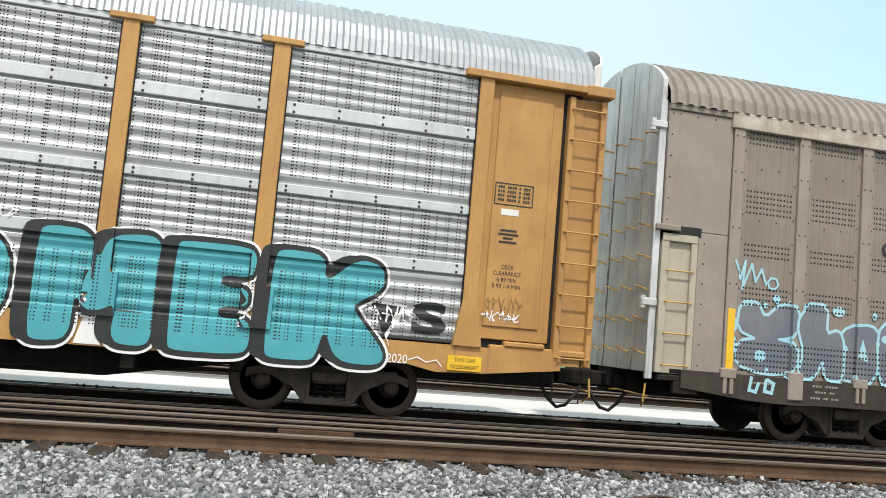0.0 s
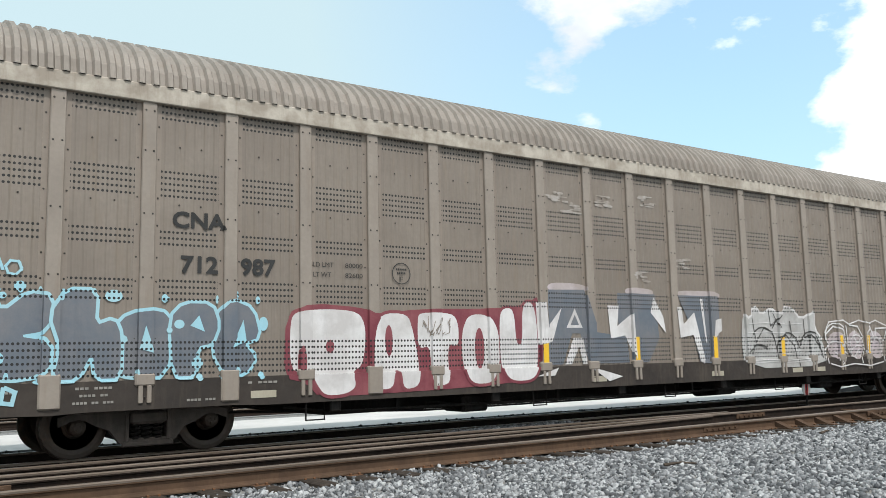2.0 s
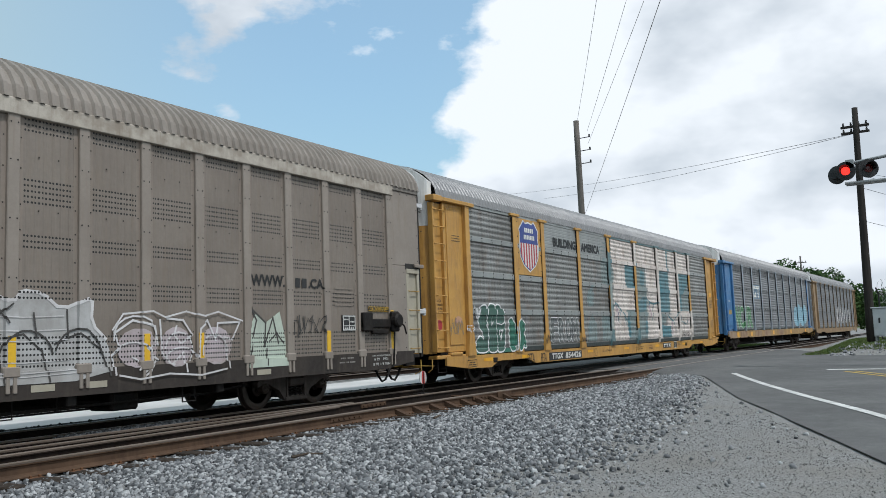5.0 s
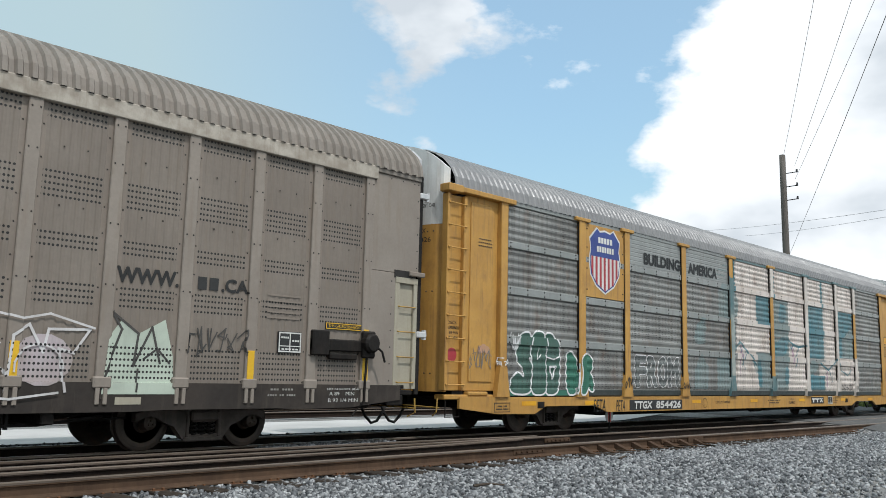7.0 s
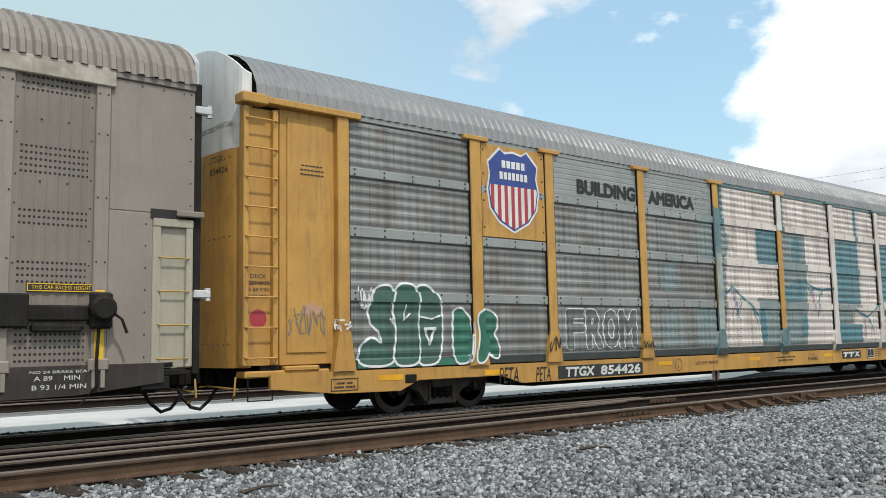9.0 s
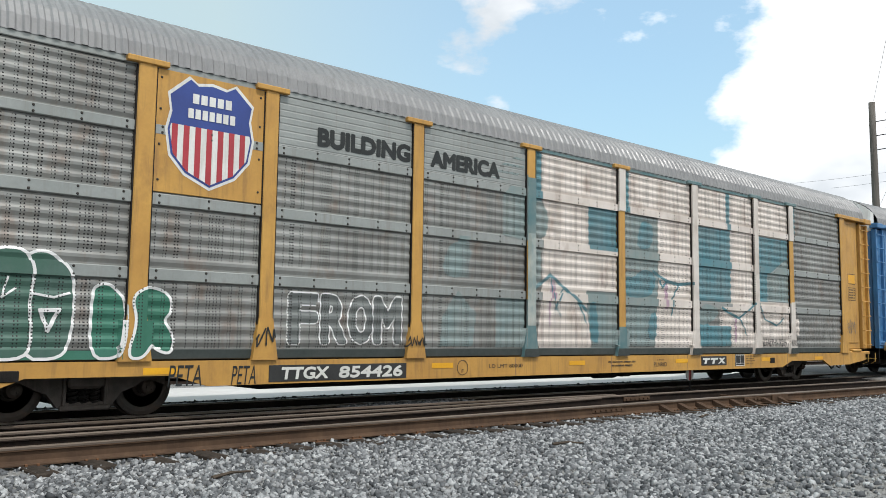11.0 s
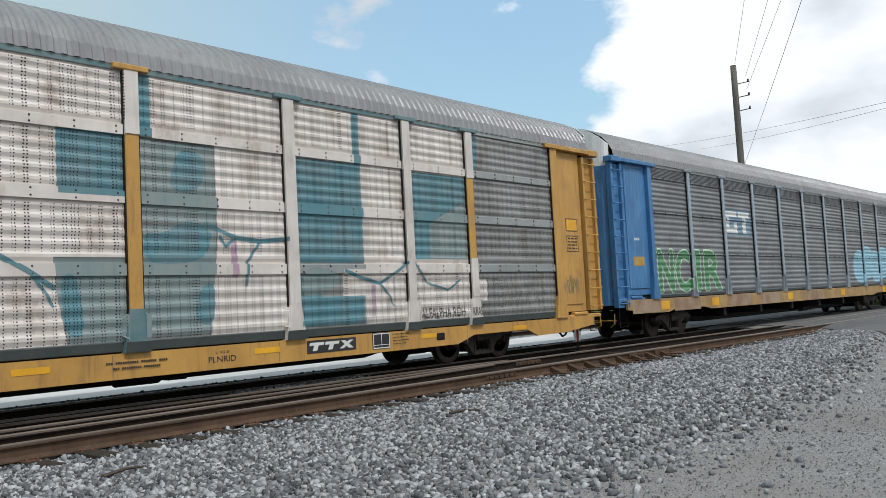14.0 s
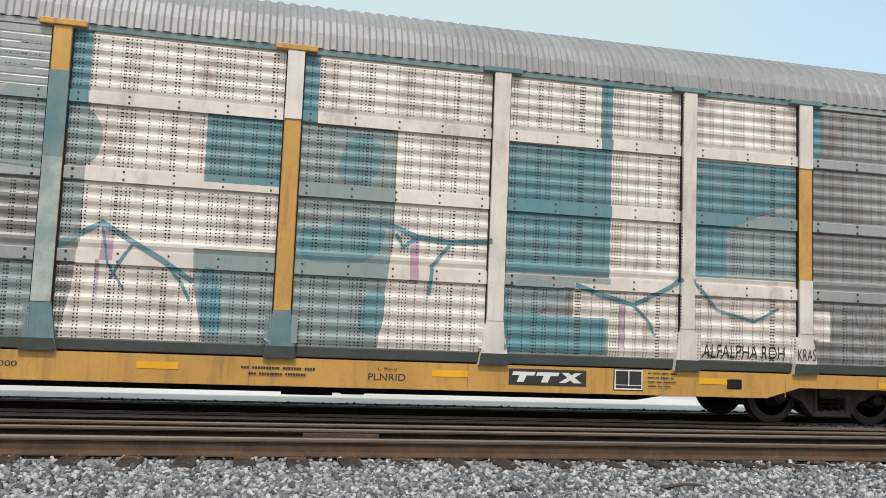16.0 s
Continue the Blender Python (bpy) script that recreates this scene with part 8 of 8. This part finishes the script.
def cable(a, b, sag, r=0.016, n=16):
    a, b = Vector(a), Vector(b)
    pts = [a.lerp(b, i / n) - Vector((0, 0, sag * 4 * (i / n) * (1 - i / n))) for i in range(n + 1)]
    tagged(part("cable", Shape().tube(pts, r, 4), WIRE), "black overhead cable sagging between poles", "cable", "overhead cables")


for a, b in (((43.30, 17.10, 12.86), (22.33, 7.25, 14.15)), ((43.55, 16.68, 12.2), (21.18, 5.46, 13.5)), ((43.55, 16.68, 11.5), (19.82, 4.22, 12.8)), ((43.25, 16.98, 7.6), (12.05, 2.08, 9.0))):
    cable(a, b, 0.1, 0.008)
for b in ((95.0, 47.3, 18.9), (95.0, 42.3, 17.8)):
    cable((45.1, 3.5, 10.35), b, 0.4, 0.011)
for a, b in (((44.95, 3.643, 8.403), (34.51, -2.856, 5.467)), ((44.95, 3.65, 8.234), (34.52, -2.835, 5.079)), ((44.95, 3.624, 7.614), (34.51, -2.778, 4.513)), ((44.95, 3.69, 6.051), (34.52, -2.726, 3.65))):
    cable(a, b, 0.25, 0.009)
cable((3.4, 62, 7.2), (-40, 66, 7.6), 0.8, 0.02)

# ---- past the road ----


def relay_cabinet(x, y, z):
    c = tagged(empty("relay_cabinet", x, y, z), "grey aluminium relay cabinet on legs", "cabinet")
    part("body", Shape().slab(-0.62, 0.62, -0.6, 0.6, 0.28, 1.58, 0.02), CABINET, c)
    part("lid", Shape().slab(-0.68, 0.68, -0.66, 0.66, 1.58, 1.64, 0.02), CABINET, c)
    d = part("door", Shape().slab(-0.64, -0.625, -0.55, 0.55, 0.33, 1.53, 0.008), CABINET, c)
    part("handle", Shape().slab(-0.68, -0.64, 0.28, 0.36, 0.9, 1.15, 0.01), SIGNAL_BLACK, d)
    part("meter", Shape().lathe([(-0.78, 0), (-0.78, 0.1), (-0.64, 0.12), (-0.64, 0)], (0, -0.1, 1.05), "x", 12), SIGNAL_GREY, c)
    for dx in (-0.55, 0.55):
        for dy in (-0.52, 0.52):
            part("leg", Shape().box(dx - 0.04, dx + 0.04, dy - 0.04, dy + 0.04, 0, 0.34), SIGNAL_GREY, c)


relay_cabinet(45.6, 3.15, 0.36)


def box_container(x, y, z, length, w, h, mat, turn, label):
    c = tagged(empty("container", x, y, z), label, "container", "containers")
    c.rotation_euler = (0, 0, radians(turn))
    s = Shape()
    prof = []
    n = round(length / 0.28)
    for i in range(n):
        a = -length / 2 + i * length / n
        p = length / n
        prof += [(a, -w / 2), (a + p * 0.35, -w / 2), (a + p * 0.5, -w / 2 + 0.04), (a + p * 0.85, -w / 2 + 0.04)]
    prof.append((length / 2, -w / 2))
    s.sweep(prof + [(length / 2, w / 2), (-length / 2, w / 2)], 0.15, h, "z")
    part("body", s, mat, c)
    for a in (-length / 2, length / 2 - 0.15):
        part("corner_post", Shape().slab(a, a + 0.15, -w / 2 - 0.03, -w / 2 + 0.1, 0, h + 0.03, 0.01), mat, c)
    part("roof_rail", Shape().slab(-length / 2, length / 2, -w / 2 - 0.02, -w / 2 + 0.08, h - 0.05, h + 0.06, 0.01), mat, c)
    return c


box_container(60.0, -1.4, 0.1, 6.1, 2.4, 3.0, CONTAINER, -86, "dark grey steel container behind a fence")
box_container(61.5, -8.2, 0.1, 6.1, 2.4, 3.2, CONTAINER, -84, "dark grey steel container behind a fence")
box_container(66.0, 2.3, 0.1, 3.6, 2.4, 1.8, RUST_WALL, -80, "rust-brown bin behind a fence")
box_container(95.0, 0.4, 0.0, 12.0, 3.0, 4.2, RUST_WALL, -84, "dark rust-brown wagon row behind a fence")


def fence():
    """Posts and rails with a razor coil on top, running off past the cabinet."""
    f = tagged(empty("fence", 0, 0, 0), "chain-link fence with razor wire coils on dark posts", "fence")
    a, b = Vector((51.5, 3.9, 0.28)), Vector((46.5, -7.0, 0.28))
    n = 7
    for i in range(n + 1):
        p = a.lerp(b, i / n)
        part("post", Shape().tube([p, p + Vector((0, 0, 2.55)), p + Vector((-0.25, 0.1, 2.85))], 0.04, 6), SIGNAL_BLACK, f)
    for z in (0.15, 2.5):
        part("rail", Shape().tube([a + Vector((0, 0, z)), b + Vector((0, 0, z))], 0.025, 6), SIGNAL_BLACK, f)
    for off, z0, r in ((0.0, 2.95, 0.34), (8.0, 2.5, 0.3)):
        a2, b2 = a + Vector((off, 0.6 * (off > 0), 0)), b + Vector((off, 0.6 * (off > 0), 0))
        turns = 44
        m = turns * 12
        d = (b2 - a2).normalized()
        side = Vector((-d.y, d.x, 0))
        pts = []
        for i in range(m + 1):
            w = 2 * math.pi * turns * i / m
            pts.append(a2.lerp(b2, i / m) + Vector((0, 0, z0 + r * math.sin(w))) + side * (r * math.cos(w)) + d * (0.12 * math.sin(w)))
        part("razor_coil", Shape().tube(pts, 0.011, 4), RAZOR, f, "shiny razor wire coil")
    wires = Shape()
    ln = (b - a).length
    dirv = (b - a).normalized()
    k = 60
    for i in range(k):
        p0 = a + dirv * (ln * i / k)
        p1 = a + dirv * min(ln, ln * i / k + 2.3)
        wires.tube([p0 + Vector((0, 0, 0.15)), p1 + Vector((0, 0, 2.45))], 0.004, 3, False)
        wires.tube([p1 + Vector((0, 0, 0.15)), p0 + Vector((0, 0, 2.45))], 0.004, 3, False)
    part("mesh", wires, SIGNAL_GREY, f)


fence()


def tufts(name, spots, h, seed, label):
    rng = random.Random(seed)
    s = Shape()
    for x, y, z in spots:
        for _ in range(5):
            w, a = rng.uniform(0.01, 0.02), rng.uniform(0, 6.28)
            dx, dy = math.cos(a), math.sin(a)
            hh, ln = rng.uniform(0.5, 1.0) * h, rng.uniform(0.1, 0.5) * h
            px, py = x + rng.uniform(-0.08, 0.08), y + rng.uniform(-0.08, 0.08)
            n = len(s.v)
            s.v += [(px - dy * w, py + dx * w, z), (px + dy * w, py - dx * w, z), (px + dx * ln * 0.4 + dy * w * 0.7, py + dy * ln * 0.4 - dx * w * 0.7, z + hh * 0.6), (px + dx * ln, py + dy * ln, z + hh)]
            s.f += [(n, n + 1, n + 2), (n, n + 2, n + 3)]
    me = bpy.data.meshes.new(name)
    me.from_pydata(s.v, [], s.f)
    me.materials.append(GRASS)
    tagged(new(name, me), label, "grass", "", "stuff")


def grass_spots(seed, n, x0, x1, y0, y1):
    rng = random.Random(seed)
    return [(x, y, ground_z(x, y)) for x, y in ((rng.uniform(x0, x1), rng.uniform(y0, y1)) for _ in range(n))]


tufts("verge_grass", grass_spots(1, 2600, 41.5, 58, -5, 3.0), 0.22, 1, "rough green verge grass beside the road")
tufts("verge_grass", grass_spots(2, 2600, 42, 60, 3.0, 6.5), 0.13, 2, "sparse weeds on the bank beside the road")
tufts("far_grass", grass_spots(3, 2600, 52, 80, 14.5, 22), 0.3, 3, "green grass beyond the crossing")


def tree(x, y, z, h, r, seed, leaves=2600, size=0.22):
    """A tapered trunk with limbs and a ragged crown of small leaf clumps."""
    rng = random.Random(seed)
    t = tagged(empty("tree", x, y, z), "leafy dark green broadleaf tree", "tree", "background trees")
    s = Shape()
    s.tube([(0, 0, 0), (0.05 * h * rng.uniform(-1, 1), 0, h * 0.3), (0.06 * h * rng.uniform(-1, 1), 0, h * 0.6)], h * 0.028, 8, True, h * 0.012)
    tips = []
    for i in range(9):
        a, e = rng.uniform(0, 6.28), rng.uniform(0.15, 1.1)
        ln = r * rng.uniform(0.55, 0.95)
        base = Vector((0, 0, h * rng.uniform(0.28, 0.6)))
        tip = base + Vector((math.cos(a) * math.cos(e), math.sin(a) * math.cos(e), math.sin(e) * 1.1)) * ln
        s.tube([base, base.lerp(tip, 0.5) + Vector((0, 0, 0.05 * h)), tip], h * 0.010, 5, True, h * 0.003)
        tips.append(tip)
    part("trunk", s, BARK, t)
    c = Shape()
    lumps = tips + [Vector((rng.uniform(-0.5, 0.5) * r, rng.uniform(-0.5, 0.5) * r, h * rng.uniform(0.5, 0.92))) for _ in range(10)]
    for i in range(leaves):
        o = rng.choice(lumps)
        d = Vector((rng.gauss(0, 1), rng.gauss(0, 1), rng.gauss(0, 0.8))).normalized() * (r * 0.36 * rng.uniform(0.5, 1.0) ** 0.6)
        p = o + d
        a = Vector((rng.gauss(0, 1), rng.gauss(0, 1), rng.gauss(0, 1))).normalized() * size * rng.uniform(0.6, 1.4)
        b = a.cross(Vector((rng.gauss(0, 1), rng.gauss(0, 1), rng.gauss(0, 1)))).normalized() * size * 0.55
        n = len(c.v)
        c.v += [tuple(p - a), tuple(p + b), tuple(p + a), tuple(p - b)]
        c.f.append((n, n + 1, n + 2, n + 3))
    me = bpy.data.meshes.new("crown")
    me.from_pydata(c.v, [], c.f)
    me.materials.append(LEAF)
    part("crown", me, LEAF, t)


for i, (x, y, h, r) in enumerate(((5.0, 88, 11.5, 4.6), (9.5, 92, 9.5, 4.0), (0.0, 94, 8.5, 4.2), (-5.5, 90, 10.5, 4.2), (14, 96, 9, 4.5))):
    tree(x, y, -0.2, h, r, 20 + i, 2800, 0.26)
for i, (x, y, h, r) in enumerate(((112, 8.2, 4.4, 3.4), (117, 5.4, 4.6, 3.6), (108, 11.5, 4.6, 3.4), (128, 20, 10, 5), (140, 23, 11, 5), (150, 20, 10.0, 5), (72, -1.0, 5.2, 1.9))):
    tree(x, y, -0.1, h, r, 40 + i, 7000, 0.2)


def low_house():
    h = tagged(empty("house", 1.6, 72, -0.2), "low pale house with a brown hipped roof", "house")
    part("wall", Shape().slab(-7.5, 3.6, 0, 8, 0, 2.35, 0.02), HOUSE_WALL, h)
    r = Shape()
    r.v = [(-8.1, -0.7, 2.3), (4.2, -0.7, 2.3), (4.2, 8.7, 2.3), (-8.1, 8.7, 2.3), (-3.9, 4, 4.4), (0.0, 4, 4.4), (-8.1, -0.7, 2.15), (4.2, -0.7, 2.15), (4.2, 8.7, 2.15), (-8.1, 8.7, 2.15)]
    r.f = [(0, 1, 5, 4), (1, 2, 5), (2, 3, 4, 5), (3, 0, 4), (0, 6, 7, 1), (1, 7, 8, 2), (2, 8, 9, 3), (3, 9, 6, 0), (6, 9, 8, 7)]
    part("roof", r, HOUSE_ROOF, h)
    for x in (-5.5, -2.2, 0.6):
        w = part("window", Shape().slab(x, x + 1.1, -0.05, 0.03, 0.95, 1.95, 0.01), WHITE_PAINT, h)
        part("pane", Shape().box(x + 0.08, x + 1.02, -0.06, -0.045, 1.03, 1.87), GLASS_DARK, w)
    part("door", Shape().slab(2.2, 3.1, -0.05, 0.03, 0, 2.05, 0.01), HOUSE_ROOF, h)


low_house()


def parked_car(x, y):
    c = tagged(empty("parked_car", x, y, -0.2), "white parked van in front of a house", "car")
    part("body", Shape().sweep([(-2.3, 0.35), (-2.3, 0.9), (-2.1, 1.0), (-1.5, 1.62), (1.6, 1.66), (2.2, 1.05), (2.35, 0.9), (2.35, 0.35)], -0.85, 0.85, "y"), WHITE_PAINT, c)
    part("window", Shape().sweep([(-1.8, 1.02), (-1.4, 1.5), (1.5, 1.54), (1.95, 1.04)], -0.856, -0.84, "y"), GLASS_DARK, c)
    for dx in (-1.45, 1.45):
        w = part("wheel", Shape().lathe([(-0.88, 0), (-0.88, 0.2), (-0.87, 0.33), (-0.68, 0.33), (-0.68, 0)], (dx, 0, 0.33), "y", 20), RUBBER, c)
        part("rim", Shape().lathe([(-0.885, 0), (-0.885, 0.18), (-0.87, 0.2), (-0.87, 0)], (dx, 0, 0.33), "y", 16), SIGNAL_GREY, w)


parked_car(1.7, 58)

# ---- movement ----


def rolled(t):
    """The way rolled at t seconds, gliding between the rows."""
    for (ta, *_, sa), (tb, *_, sb) in zip(TURNS, TURNS[1:]):
        if ta <= t <= tb:
            return sa + (sb - sa) * (t - ta) / (tb - ta)
    return TURNS[-1][4]


def motions():
    """All cars roll the same way along the track, and their wheels turn with them."""
    times = [0.5 * i for i in range(33)]
    for car, x in CARS:
        walk(car, [(t, car_pose(x - rolled(t), LENGTH)) for t in times])
    fine = [round(0.2 * i, 1) for i in range(81)]
    for ob, dx in WHEELSETS:
        walk(ob, [(t, Matrix.Translation((dx, 0, R_WHEEL)) @ Matrix.Rotation(-rolled(t) / R_WHEEL, 4, "Y")) for t in fine])


motions()
